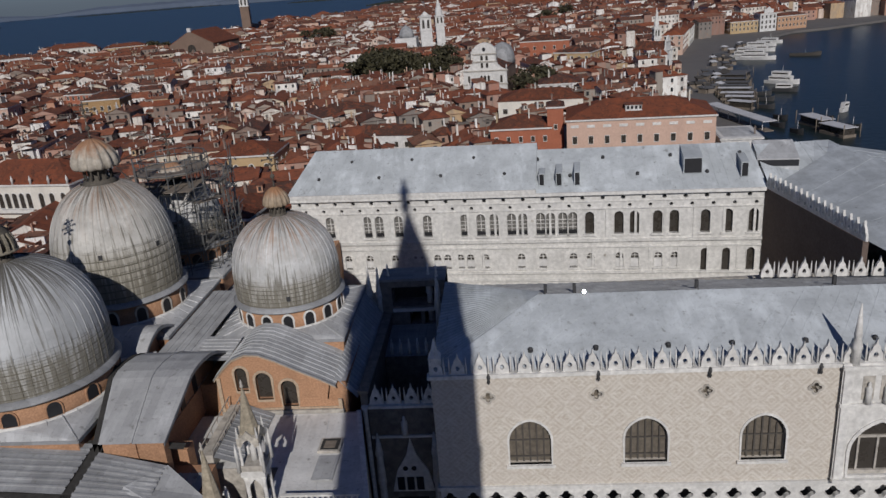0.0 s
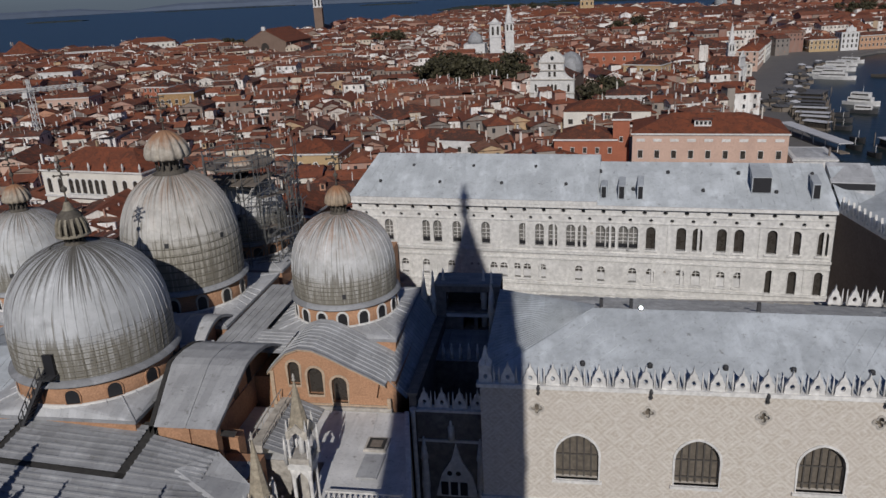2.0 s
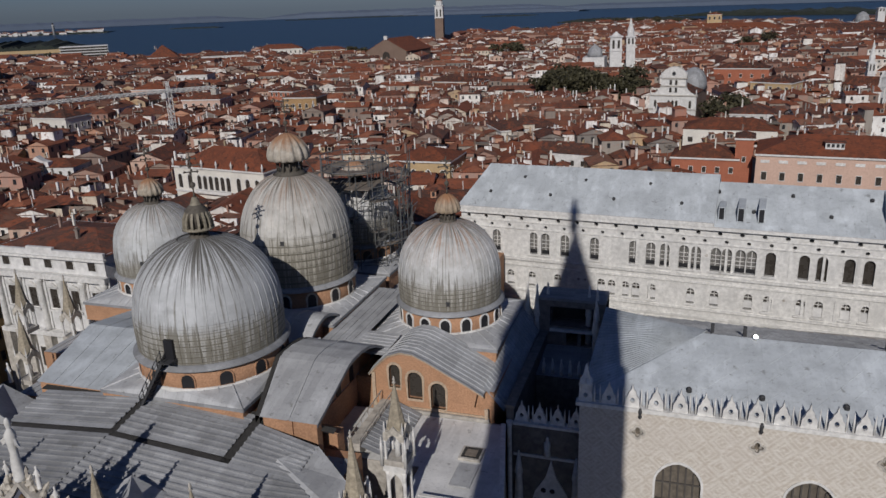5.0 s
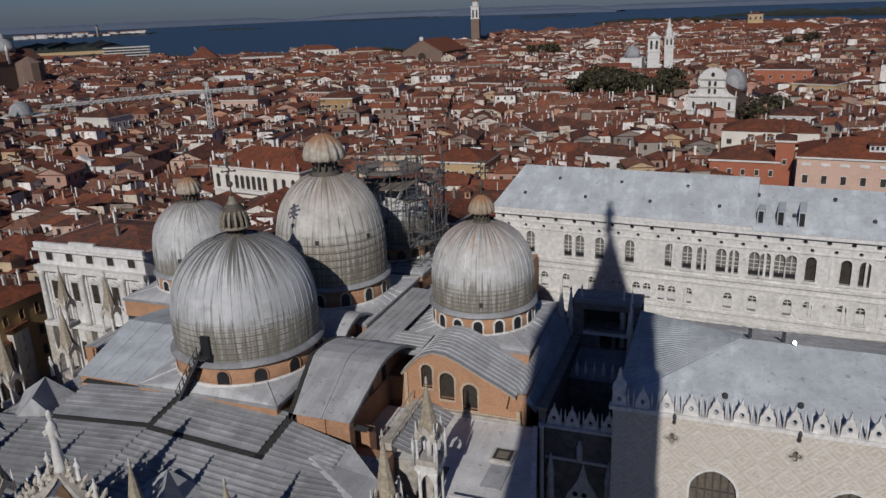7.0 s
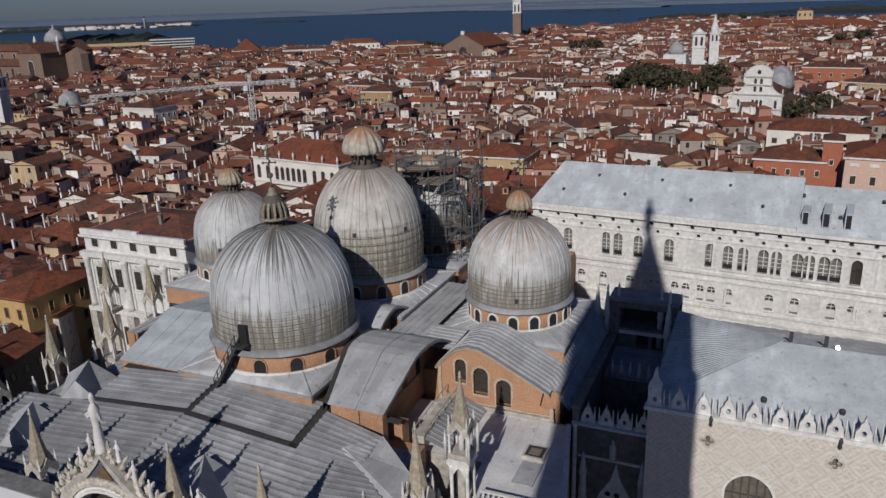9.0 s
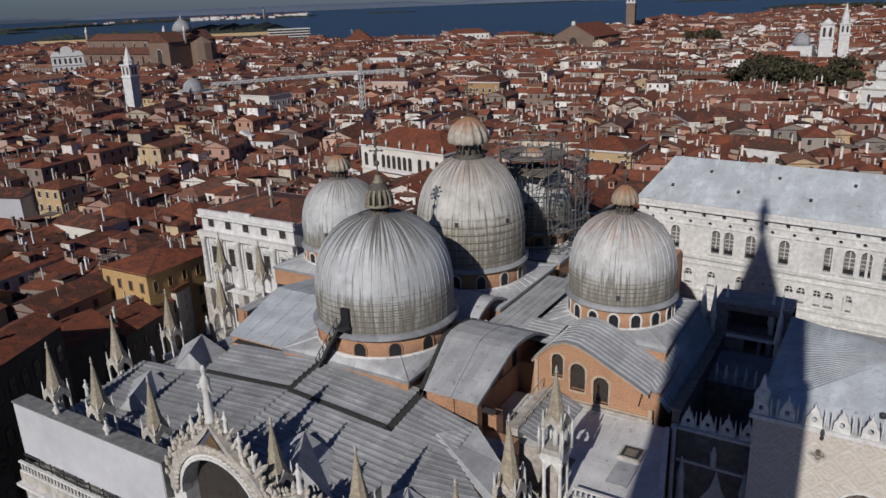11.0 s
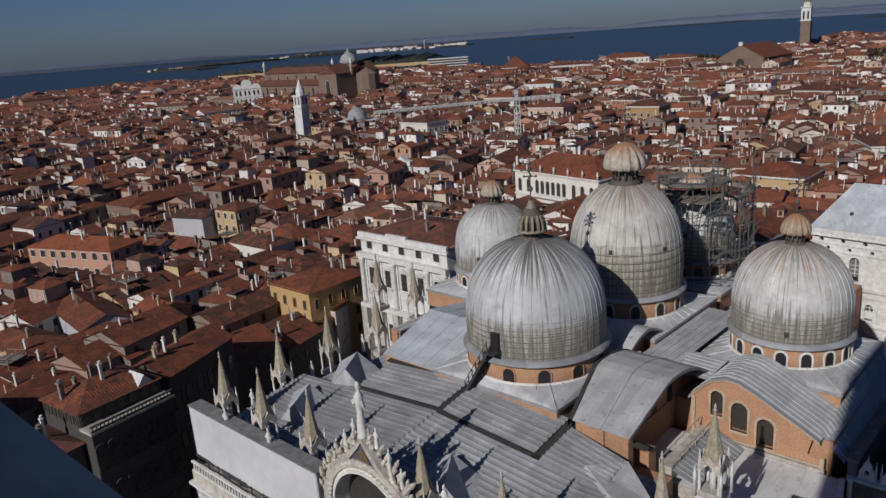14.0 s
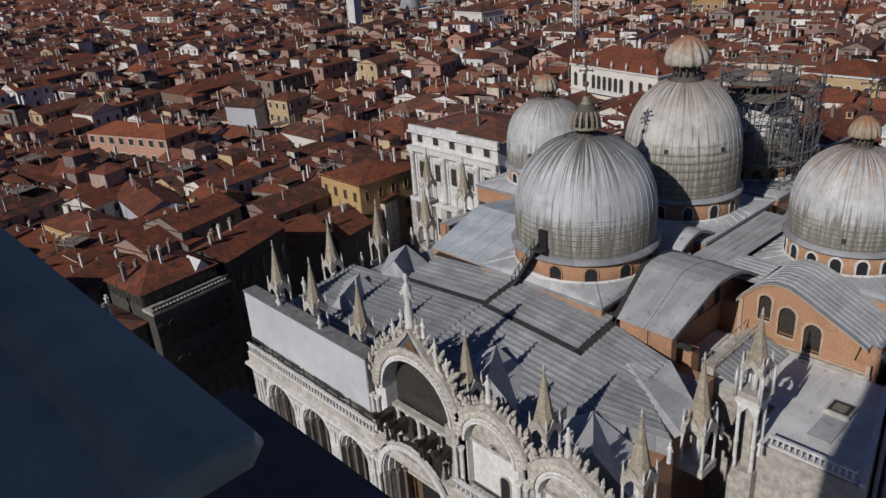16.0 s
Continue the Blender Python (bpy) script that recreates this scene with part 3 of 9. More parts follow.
# ---- palace ----
FY = 58.7
LEFT, RIGHT = -7.55, 67.0
M_LATTICE = plain("window_lattice", (0.09, 0.08, 0.07), 0.7, 0.7)
M_DUSTY = plain("dusty_leaded_glass", (0.17, 0.145, 0.115), 0.55, 0.5, grain=2.5, stain=0.8)
palace = thing("palace_west_wing", "gothic palace wing of rose and white diamond masonry with lead roof", "palace", at=(0, 0, 0))
WINX = [0.95, 11.25, 21.4, 41.7, 52, 62]
OCUX = [-2.6, 6.9, 16.3, 25.4, 35.5, 45, 54.5]
win_rings = [arch_ring(3.75, 4.6, 12, 0.15, x, 13.45) for x in WINX]
ocu_rings = []
for x in OCUX:
    ring = []
    for k in range(24):
        a = 2 * math.pi * k / 24
        r = 0.26 + 0.24 * abs(math.cos(2 * a))
        ring.append((x + r * math.cos(a), 20.6 + r * math.sin(a)))
    ocu_rings.append(ring)
bm = bmesh.new()
wall_with_holes(bm, [(LEFT, 11.2), (RIGHT, 11.2), (RIGHT, 22.6), (LEFT, 22.6)], win_rings + ocu_rings, FY, 0.75)
for xx in (LEFT, RIGHT):
    poly(bm, [(xx, FY, 11.2), (xx, FY, 22.6), (xx, FY + 20, 22.6), (xx, FY + 20, 11.2)])
part("wall", bm, M_DIAMOND, palace)
for ring, x in zip(win_rings, WINX):
    w = part("window", frame_ring(bmesh.new(), ring, 0.22, FY - 0.10, FY + 0.3), M_STONE, palace)
    bm = bmesh.new()
    poly(bm, [(px, FY + 0.62, pz) for px, pz in ring])
    part("pane", clean(bm), M_DUSTY, w)
    for k in range(1, 6):
        xx = x - 1.875 + 3.75 * k / 6
        part("glazing_bar", boxed(xx - 0.07, xx + 0.07, FY + 0.46, FY + 0.61, 13.45, 17.75 - 0.35 * abs(k - 3) ** 1.3), M_LATTICE, w)
    for zz in (14.0, 15.75):
        part("glazing_bar", boxed(x - 1.84 + (0.25 if zz > 16 else 0), x + 1.84 - (0.25 if zz > 16 else 0), FY + 0.45, FY + 0.6, zz - 0.05, zz + 0.05), M_LATTICE, w)
    bm = boxed(x - 2.2, x + 2.2, FY - 0.28, FY + 0.1, 13.15, 13.42)
    part("sill", bm, M_STONE, w)
for ring, x in zip(ocu_rings, OCUX):
    o = part("oculus", frame_ring(bmesh.new(), ring, 0.2, FY - 0.08, FY + 0.2), M_STONE_OLD, palace)
    bm = bmesh.new()
    poly(bm, [(px, FY + 0.5, pz) for px, pz in ring])
    part("pane", clean(bm), M_DUSTY, o)
    part("bracket", lathe(bmesh.new(), [(0.05, 22.05), (0.17, 22.25), (0.1, 22.45), (0.18, 22.75), (0.08, 23.05)], 8, x + 0.15, FY - 0.3), M_IRON, palace)
part("cornice", boxed(LEFT - 0.3, RIGHT + 0.3, FY - 0.28, FY + 0.5, 22.6, 22.95), M_STONE, palace)
part("lower_string_course", boxed(LEFT - 0.2, RIGHT + 0.2, FY - 0.25, FY + 0.5, 10.85, 11.2), M_STONE, palace)
# tracery band under the string course, pierced by quatrefoils, over an arcade
holes = []
for k in range(34):
    x = -6.7 + 2.155 * k
    ring = []
    for i in range(20):
        a = 2 * math.pi * i / 20
        r = 0.42 + 0.3 * abs(math.cos(2 * a))
        ring.append((x + r * math.cos(a), 9.75 + r * math.sin(a)))
    holes.append(ring)
    holes.append(arch_ring(1.7, 3.6, 6, 0.3, x + 1.07, 5.0))
bm = bmesh.new()
wall_with_holes(bm, [(LEFT, 0.9), (RIGHT, 0.9), (RIGHT, 10.85), (LEFT, 10.85)], holes, FY, 0.5)
part("loggia_tracery", bm, M_STONE, palace)
# near-black back wall paints the shade inside the loggia
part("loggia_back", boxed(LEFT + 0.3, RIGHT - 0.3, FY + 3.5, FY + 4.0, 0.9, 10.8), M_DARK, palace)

# pinnacled battlements: a tall pierced leaf and thin spikes between
bm = bmesh.new()
out = [(-0.62, 0), (-0.56, 0.75), (-0.36, 1.05), (-0.3, 1.35), (-0.1, 1.62), (0, 2.15), (0.1, 1.62), (0.3, 1.35), (0.36, 1.05), (0.56, 0.75), (0.62, 0)]
hole = [(0.2 * math.cos(a), 0.62 + 0.26 * math.sin(a)) for a in [2 * math.pi * k / 8 for k in range(8)]]
wall_with_holes(bm, out, [hole], -0.14, 0.28)
geo_ = [f for f in bm.faces if all(abs(v.co.y + 0.14) < 1e-4 for v in f.verts)]
dup = bmesh.ops.duplicate(bm, geom=geo_)
for f in dup["geom"]:
    if isinstance(f, bmesh.types.BMFace):
        f.normal_flip()
for v in {v for f in dup["geom"] if isinstance(f, bmesh.types.BMFace) for v in f.verts}:
    v.co.y = 0.14
for i in range(len(out)):
    (xa, za), (xb, zb) = out[i], out[(i + 1) % len(out)]
    poly(bm, [(xa, -0.14, za), (xa, 0.14, za), (xb, 0.14, zb), (xb, -0.14, zb)])
ME_MERLON = as_mesh("merlon", bm, M_STONE)
bm = bmesh.new()
lathe(bm, [(0.13, 0), (0.10, 0.8), (0.12, 0.85), (0.03, 2.0)], 6)
ME_SPIKE = as_mesh("spike", bm, M_STONE)


def battlement(parent, a, b, z, step=1.9):
    a, b = Vector(a), Vector(b)
    n = max(1, int((b - a).length / step))
    turn = math.degrees(math.atan2(b.y - a.y, b.x - a.x))
    for k in range(n + 1):
        p = a + (b - a) * k / n
        shared("merlon", ME_MERLON, parent, (p.x, p.y, z), turn)
        if k < n:
            for u in (0.38, 0.62):
                q = a + (b - a) * (k + u) / n
                shared("spike", ME_SPIKE, parent, (q.x, q.y, z), turn, (0.8, 0.8, 0.86))


battlement(palace, (LEFT + 0.5, FY + 0.1), (RIGHT, FY + 0.1), 22.95, 1.93)


def seamed(bm, quad, step, proud=0.07, wide=0.09, mi=0):
    """A roof plane with standing seams that run from its first edge to the opposite one, folded out of one sheet."""
    a, b, c, d = [Vector(p) for p in quad]
    up = (b - a).cross(d - a).normalized()
    if up.z < 0:
        up = -up
    n = max(1, int((b - a).length / step))
    lo, hi = [(a, 0.0)], [(d, 0.0)]
    for k in range(1, n):
        for end, p0, p1 in ((lo, a, b), (hi, d, c)):
            p, s = p0.lerp(p1, k / n), (p1 - p0).normalized() * wide / 2
            end.extend([(p - s, 0.0), (p - s, proud), (p + s, proud), (p + s, 0.0)])
    lo.append((b, 0.0))
    hi.append((c, 0.0))
    va = [bm.verts.new(p + up * h) for p, h in lo]
    vb = [bm.verts.new(p + up * h) for p, h in hi]
    for i in range(len(va) - 1):
        bm.faces.new((va[i], va[i + 1], vb[i + 1], vb[i])).material_index = mi
    return bm


HIPX, RY_ = 2.5, 68.1
bm = bmesh.new()
seamed(bm, [(LEFT, FY + 0.5, 22.95), (RIGHT, FY + 0.5, 22.95), (RIGHT, 66.3, 26.2), (HIPX, RY_, 26.2)], 1.9, 0.03, 0.06)
part("roof", clean(bm), M_LEAD_PALACE, palace, "pale grey lead roof with standing seams")
bm = bmesh.new()
seamed(bm, [(LEFT, FY + 0.5, 22.95), (LEFT, 79.5, 23.3), (HIPX + 0.2, RY_ + 0.6, 26.2), (HIPX, RY_, 26.2)], 0.75, 0.06, 0.10)
part("hip_roof", clean(bm), M_LEAD_PALACE, palace, "ribbed lead hip at the end of the roof")
bm = bmesh.new()
seamed(bm, [(RIGHT, 66.4, 26.16), (HIPX, RY_ + 0.1, 26.16), (LEFT, 79.5, 22.75), (RIGHT, 76, 22.6)], 1.0, 0.08, 0.15)
part("court_slope", clean(bm), M_LEAD_PALE, palace, "darker ribbed lead slope towards the court")
for x in (3.2, 6.0, 17.5, 30.0):
    part("ridge_stack", boxed(x - 0.16, x + 0.16, RY_ + 0.35 - 0.028 * (x - HIPX), RY_ + 0.65 - 0.028 * (x - HIPX), 25.9, 27.0), M_IRON, palace)
bm = bmesh.new()
lathe(bm, [(0.24, -0.1), (0.24, 0.2), (0.18, 0.3), (0.05, 0.36)], 10)
box(bm, -0.14, 0.14, -0.36, 0.0, 0.02, 0.2)
ME_VENT = as_mesh("roof_vent", bm, (M_IRON,))
for x in (1.37, 7.17, 13.5, 19.0, 25.2, 31, 37, 43):
    shared("roof_vent", ME_VENT, palace, (x, 61.2, 23.75))
M_MIRROR, nt_, b_ = surface("skylight_glint_mirror", 0.16, 1.0)
b_.inputs["Base Color"].default_value = (0.9, 0.9, 0.9, 1)
# Mirror disc added for a glint, aimed halfway between sun and eye.
sk = Vector((6.85, 67.6, 26.5))
half = ((Vector(EYE) - sk).normalized() - sun_dir).normalized()
rl = part("roof_light", lathe(bmesh.new(), [(0.22, -0.15), (0.22, 0.0)], 16), M_IRON, palace, "small skylight disc, tilted to glint at the camera")
rl.matrix_basis = Matrix.Translation(sk) @ half.to_track_quat("Z", "Y").to_matrix().to_4x4()
part("pane", lathe(bmesh.new(), [(0.15, 0.004), (0.15, 0.03)], 16, smooth=False), M_MIRROR, rl)
bm = boxed(LEFT, RIGHT, 79.0, 79.6, 0.9, 22.4)
part("courtyard_wall", bm, M_STONE_OLD, palace)
battlement(palace, (26.76, 76.2), (39.5, 75.2), 23.6, 1.8)

# great window in the middle of the front, in a white stone surround
HOLE = arch_ring(4.8, 5.4, 10, 0.5, 31.0, 11.9)
bm = bmesh.new()
wall_with_holes(bm, [(27.3, 11.25), (34.7, 11.25), (34.7, 23.0), (27.3, 23.0)], [HOLE], FY - 0.4, 0.39)
bal = part("great_window", bm, M_STONE, palace, "white stone surround of the great window")
part("archivolt", frame_ring(bmesh.new(), HOLE, 0.32, FY - 0.52, FY - 0.404), M_STONE, bal)
bm = bmesh.new()
poly(bm, [(px, FY - 0.02, pz) for px, pz in HOLE])
part("pane", clean(bm), M_GLASS, bal)
for x in (29.4, 31.0, 32.6):
    part("mullion", boxed(x - 0.09, x + 0.09, FY - 0.2, FY - 0.03, 12.3, 15.6), M_STONE_OLD, bal)
part("transom", boxed(28.7, 33.3, FY - 0.22, FY - 0.03, 15.6, 15.8), M_STONE_OLD, bal)
part("inner_sill", boxed(28.7, 33.3, FY - 0.3, FY - 0.03, 11.95, 12.3), M_STONE_OLD, bal)
for z, out in ((11.3, 0.85), (18.9, 0.65), (22.5, 0.7)):
    part("cornice", boxed(27.25, 34.75, FY - out, FY - 0.404, z, z + 0.3), M_STONE, bal)
for x in (29.5, 31.0, 32.5):
    part("niche", boxed(x - 0.5, x + 0.5, FY - 0.43, FY - 0.404, 19.5, 21.8), M_STONE_OLD, bal)
    part("niche_figure", lathe(bmesh.new(), [(0.3, 19.25), (0.24, 20.2), (0.28, 20.7), (0.12, 20.95), (0.15, 21.15), (0.03, 21.35)], 8, x, FY - 0.62), M_STONE, bal)
for x in (27.75, 34.25):
    part("side_pilaster", boxed(x - 0.35, x + 0.35, FY - 0.6, FY - 0.404, 11.61, 22.45), M_STONE, bal)
for x in (28.3, 33.7):
    part("pinnacle", lathe(bmesh.new(), [(0.4, 22.81), (0.36, 24.2), (0.5, 24.4), (0.28, 25.4), (0.36, 25.5), (0.05, 28.4)], 8, x, FY - 0.15), M_STONE, bal)

# east wing across the courtyard
EX0 = -32.0
ang_e = math.degrees(math.atan2(99.8 - 106.04, 66))
east = thing("palace_east_wing", "long white renaissance palace wing with arched windows and lead roof", "palace", at=(EX0, 106.05, 0), turn=ang_e)
LEN = 66.3
topx = [-28.7, -26.4, -20.7, -18.9, -16.0, -11.7, -6.2, -3.9, -2.0, 0.5, 2.1, 4.6, 6.0, 7.7, 9.1, 11.4, 15.4, 17.5, 20.6, 22.8, 26.9, 29.8, 33.1]
lowx = [-27.5, -24.2, -20.9, -17, -10.6, -9.1, -7.2, -5.7, -3.5, 1.7, 4.8, 9.1, 11.5, 15.5, 17.6, 20.8, 23.0, 27.0, 29.8, 33.0]
upper = [arch_ring(1.25, 3.3, 8, 0, x - EX0, 20.3) for x in topx]
lower = [arch_ring(1.05, 2.2 if x < 25 else 3.4, 8, 0, x - EX0, 15.3 if x < 25 else 14.6) for x in lowx]
discs = []
u = 1.2
while u < LEN - 1:
    discs.append([(u + 0.3 * math.cos(a), 25.55 + 0.3 * math.sin(a)) for a in [2 * math.pi * k / 10 for k in range(10)]])
    discs.append([(u + 0.9 + 0.26 * math.cos(a), 24.45 + 0.26 * math.sin(a)) for a in [2 * math.pi * k / 10 for k in range(10)]])
    u += 2.75
bm = bmesh.new()
wall_with_holes(bm, [(0, 0.9), (LEN, 0.9), (LEN, 26.1), (0, 26.1)], upper + lower + discs, 0, 0.5)
poly(bm, [(0, 0, 0.9), (0, 0, 26.1), (0, 18, 26.1), (0, 18, 0.9)])
part("wall", bm, M_STONE, east)
M_LACE = plain("pale_lattice_glass", (0.20, 0.19, 0.175), 0.5, 0.5, grain=5.0, stain=1.0)
for ring in upper + lower:
    w = part("window", frame_ring(bmesh.new(), ring, 0.16, -0.08, 0.2), M_STONE, east)
    x0, x1, z0, z1 = min(p[0] for p in ring), max(p[0] for p in ring), ring[0][1], max(p[1] for p in ring)
    high, north = z0 > 19, x0 + EX0 < 9
    bm = bmesh.new()
    poly(bm, [(px, 0.42, pz) for px, pz in ring])
    part("pane", clean(bm), M_LACE if high and north else M_GLASS, w)
    if high and north:
        part("lower_light", boxed(x0 + 0.02, x1 - 0.02, 0.36, 0.4, z0 + 0.02, z0 + 0.62), M_DARK, w)
        bm = bmesh.new()
        for zz in (0.3, 0.47, 0.64):
            box(bm, x0, x1, 0.3, 0.38, z0 + (z1 - z0) * zz, z0 + (z1 - z0) * zz + 0.07)
        box(bm, (x0 + x1) / 2 - 0.05, (x0 + x1) / 2 + 0.05, 0.3, 0.385, z0 + 0.62, z1 - 0.15)
        part("mullion", bm, M_STONE, w)
    elif z0 > 15 and not high:
        # walled up below, glazed in the arch alone
        part("blind_panel", boxed(x0 + 0.01, x1 - 0.01, 0.08, 0.4, z0 + (0.22 if north else 0.0), z1 - 0.98), M_WHITE, w)
        bm = boxed((x0 + x1) / 2 - 0.05, (x0 + x1) / 2 + 0.05, 0.3, 0.41, z1 - 0.98, z1 - 0.1)
        box(bm, x0, x1, 0.3, 0.4, z1 - 0.6, z1 - 0.5)
        part("mullion", bm, M_STONE, w)
    part("sill", boxed(x0 - 0.25, x1 + 0.25, -0.22, 0.1, z0 - 0.28, z0 - 0.05), M_STONE, w)
# arcade under the lower windows
for k in range(24):
    x = 1.0 + k * 2.76
    bm = boxed(x - 0.2, x + 0.2, -0.22, -0.003, 6.0, 12.3)
    box(bm, x - 0.5, x + 0.5, -0.3, -0.003, 12.3, 12.75)
    part("arcade_pier", bm, M_STONE_OLD, east)
    if k < 23:
        part("arcade_arch", clean(arc_band(bmesh.new(), x + 1.38, 11.6, 1.0, 1.25, -0.16, -0.003, 10)), M_STONE, east)
        part("spandrel_disc", clean(prism(bmesh.new(), [(x + 1.38 + 0.75 * math.cos(math.pi * q / 6), -0.05, 11.2 + 0.75 * math.sin(math.pi * q / 6)) for q in range(12)], (0, 0.047, 0))), M_STONE_OLD, east)
for ring in discs:
    bm = bmesh.new()
    poly(bm, [(px, 0.4, pz) for px, pz in ring])
    part("round_opening", clean(bm), M_DARK, east)
for z0, z1, d in ((26.1, 26.55, 0.55), (25.0, 25.15, 0.12), (23.95, 24.1, 0.15), (19.2, 19.55, 0.3), (18.3, 18.5, 0.18), (14.4, 14.7, 0.25), (13.2, 13.5, 0.2), (10.2, 10.6, 0.3)):
    part("string_course", boxed(-0.2, LEN + 0.1, -d, 0.3 if z1 > 26.2 else -0.003, z0, z1), M_STONE, east)
r_ = random.Random(3)
for k in range(34):
    x = 0.9 + k * 1.95
    part("pilaster", boxed(x - 0.16, x + 0.16, -0.1, -0.003, 19.55, 23.95) if k % 2 else boxed(x - 0.16, x + 0.16, -0.1, -0.003, 14.7, 18.3), M_STONE, east)
for k in range(40):
    x, z = 1 + r_.random() * 60, r_.choice((17.1, 21.6, 18.9, 22.4))
    if all(abs(x - (t - EX0)) > 1.1 for t in topx + lowx):
        bm = bmesh.new()
        lathe(bm, [(0.2, 0), (0.2, 0.06)], 10)
        bmesh.ops.rotate(bm, verts=bm.verts, cent=(0, 0, 0), matrix=Matrix.Rotation(radians(90), 3, "X"))
        bmesh.ops.translate(bm, verts=bm.verts, vec=(x, -0.003, z))
        part("stone_disc", bm, M_STONE_OLD, east)
# two lead roofs: the northern one stands a little higher behind a white gutter wall
STEP = 36.1
for x0, x1, r0, r1, ze, zr, lb in ((-0.5, STEP, 2.5, STEP, 26.95, 32.15, "higher northern lead roof with standing seams"), (STEP, LEN + 0.3, STEP, LEN - 1.0, 26.5, 31.15, "pale grey lead roof with standing seams")):
    bm = bmesh.new()
    seamed(bm, [(x0, -0.3, ze), (x1, -0.3, ze), (r1, 6.6, zr), (r0, 6.6, zr)], 1.5, 0.03, 0.06)
    seamed(bm, [(r1, 6.6, zr), (r0, 6.6, zr), (x0, 15, ze), (x1, 15, ze)], 1.5)
    poly(bm, [(x0, -0.3, ze), (r0, 6.6, zr), (x0, 15, ze)])
    poly(bm, [(x1, -0.3, ze), (r1, 6.6, zr), (x1, 15, ze)])
    part("roof", clean(bm), M_LEAD_PALACE, east, lb)
part("gutter_wall", boxed(-0.2, STEP, -0.62, -0.3, 26.56, 27.1), M_STONE, east, "white stone gutter wall")
part("back_wall", boxed(0, LEN, 14.2, 14.8, 0.9, 26.5), M_STONE_OLD, east)
for k in range(14):
    v = shared("roof_vent", ME_VENT, east, (4 + k * 4.6, 2.2 + 2.6 * (k % 2), (28.75 if k < 7 else 28.2) + 1.85 * (k % 2)))
for x, y, w, h, d in ((36.9, 0.7, 0.85, 1.75, 2.7), (39.3, 0.6, 0.9, 1.9, 3.4), (41.8, 0.6, 0.85, 1.95, 3.6), (57.3, 1.9, 2.5, 2.2, 4.4), (63.9, 1.2, 1.0, 2.0, 3.6)):
    z = 26.5 + (y + 0.5) * 0.676
    bm = bmesh.new()
    prism(bm, [(x - w / 2, y, z), (x - w / 2, y, z + h), (x - w / 2, y + d, z + d * 0.676 + 0.06), (x - w / 2, y + d, z + d * 0.676 - 0.5)], (w, 0, 0))
    dm = part("dormer", clean(bm), M_LEAD_PALACE, east)
    part("shutter", boxed(x - w / 2 + 0.12, x + w / 2 - 0.12, y - 0.03, y - 0.004, z + 0.1, z + h - 0.12), M_DARK, dm)
# south wing beyond the courtyard
south = thing("palace_south_wing", "palace wing with dark shaded courtyard wall and battlements", "palace")
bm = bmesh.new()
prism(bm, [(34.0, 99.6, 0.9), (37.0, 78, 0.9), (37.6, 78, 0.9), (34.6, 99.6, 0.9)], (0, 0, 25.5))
# brick colour darkened to carry the shade of this north-facing wall
part("courtyard_wall", clean(bm), plain("shaded_courtyard_brick", (0.16, 0.12, 0.10), 0.7, 0.9), south)
battlement(south, (34.3, 99.0), (37.2, 78.4), 26.4, 1.25)
bm = bmesh.new()
seamed(bm, [(34.6, 99.6, 26.35), (38.7, 70, 26.35), (53, 72, 28.8), (47, 109, 29.3)], 5.2, 0.02)
seamed(bm, [(47, 109, 29.3), (53, 72, 28.8), (68, 70, 24.4), (68, 114, 24.4)], 3.1, 0.04)
seamed(bm, [(34.6, 99.6, 26.35), (47, 109, 29.3), (47, 113, 29.25), (34.4, 107, 30.6)], 3.1, 0.04)
part("roof", clean(bm), M_LEAD_PALACE, south)
part("outer_wall", boxed(67.2, 67.9, 70, 113.8, 0.9, 24.4), M_STONE_OLD, south)
part("end_wall", boxed(35, 67.2, 113.2, 113.8, 0.9, 24.4), M_STONE_OLD, south)
bm = bmesh.new()
prism(bm, [(34.2, 104.2, 27.0), (34.2, 104.2, 29.2), (35.0, 109.6, 30.6), (35.0, 109.6, 29.0)], (5.3, -0.9, 0))
hs_ = part("roof_hatch", clean(bm), M_LEAD_PALE, south, "low sloping skylight box on the roof")
part("hatch_front", prism(bmesh.new(), [(34.3, 104.13, 28.2), (39.4, 103.27, 28.2), (39.4, 103.27, 29.05), (34.3, 104.13, 29.05)], (-0.01, -0.04, 0)), M_DARK, hs_)

# ---- basilica ----
M_BRICK_PALE = plain("pale_brick", (0.55, 0.42, 0.30), 0.6, 0.9, grain=5.0, stain=0.8)
M_BRONZE = plain("dark_bronze", (0.06, 0.05, 0.04), 0.6, 0.5, 0.3)
M_PORPHYRY = plain("dark_marble", (0.20, 0.165, 0.15), 0.6, 0.5, grain=2.0, stain=0.8, vary=0.15)
M_FIELD = plain("blue_gable_field", (0.11, 0.115, 0.15), 0.6, 0.6, grain=3.0, stain=1.0)
M_MOSAIC = plain("brown_gold_mosaic", (0.19, 0.12, 0.065), 0.4, 0.6, grain=2.0, stain=0.9)
M_CAGE = plain("stained_pale_lead", (0.30, 0.265, 0.20), 0.55, 0.7, grain=4.0, stain=0.8)
# dark brown for lantern necks, the cage core and the crosses
M_NECK = plain("dark_lantern_brown", (0.12, 0.105, 0.085), 0.5, 0.8, grain=4.0)
basilica = thing("basilica", "byzantine basilica with brick drums, lead roofs and carved white front", "church")
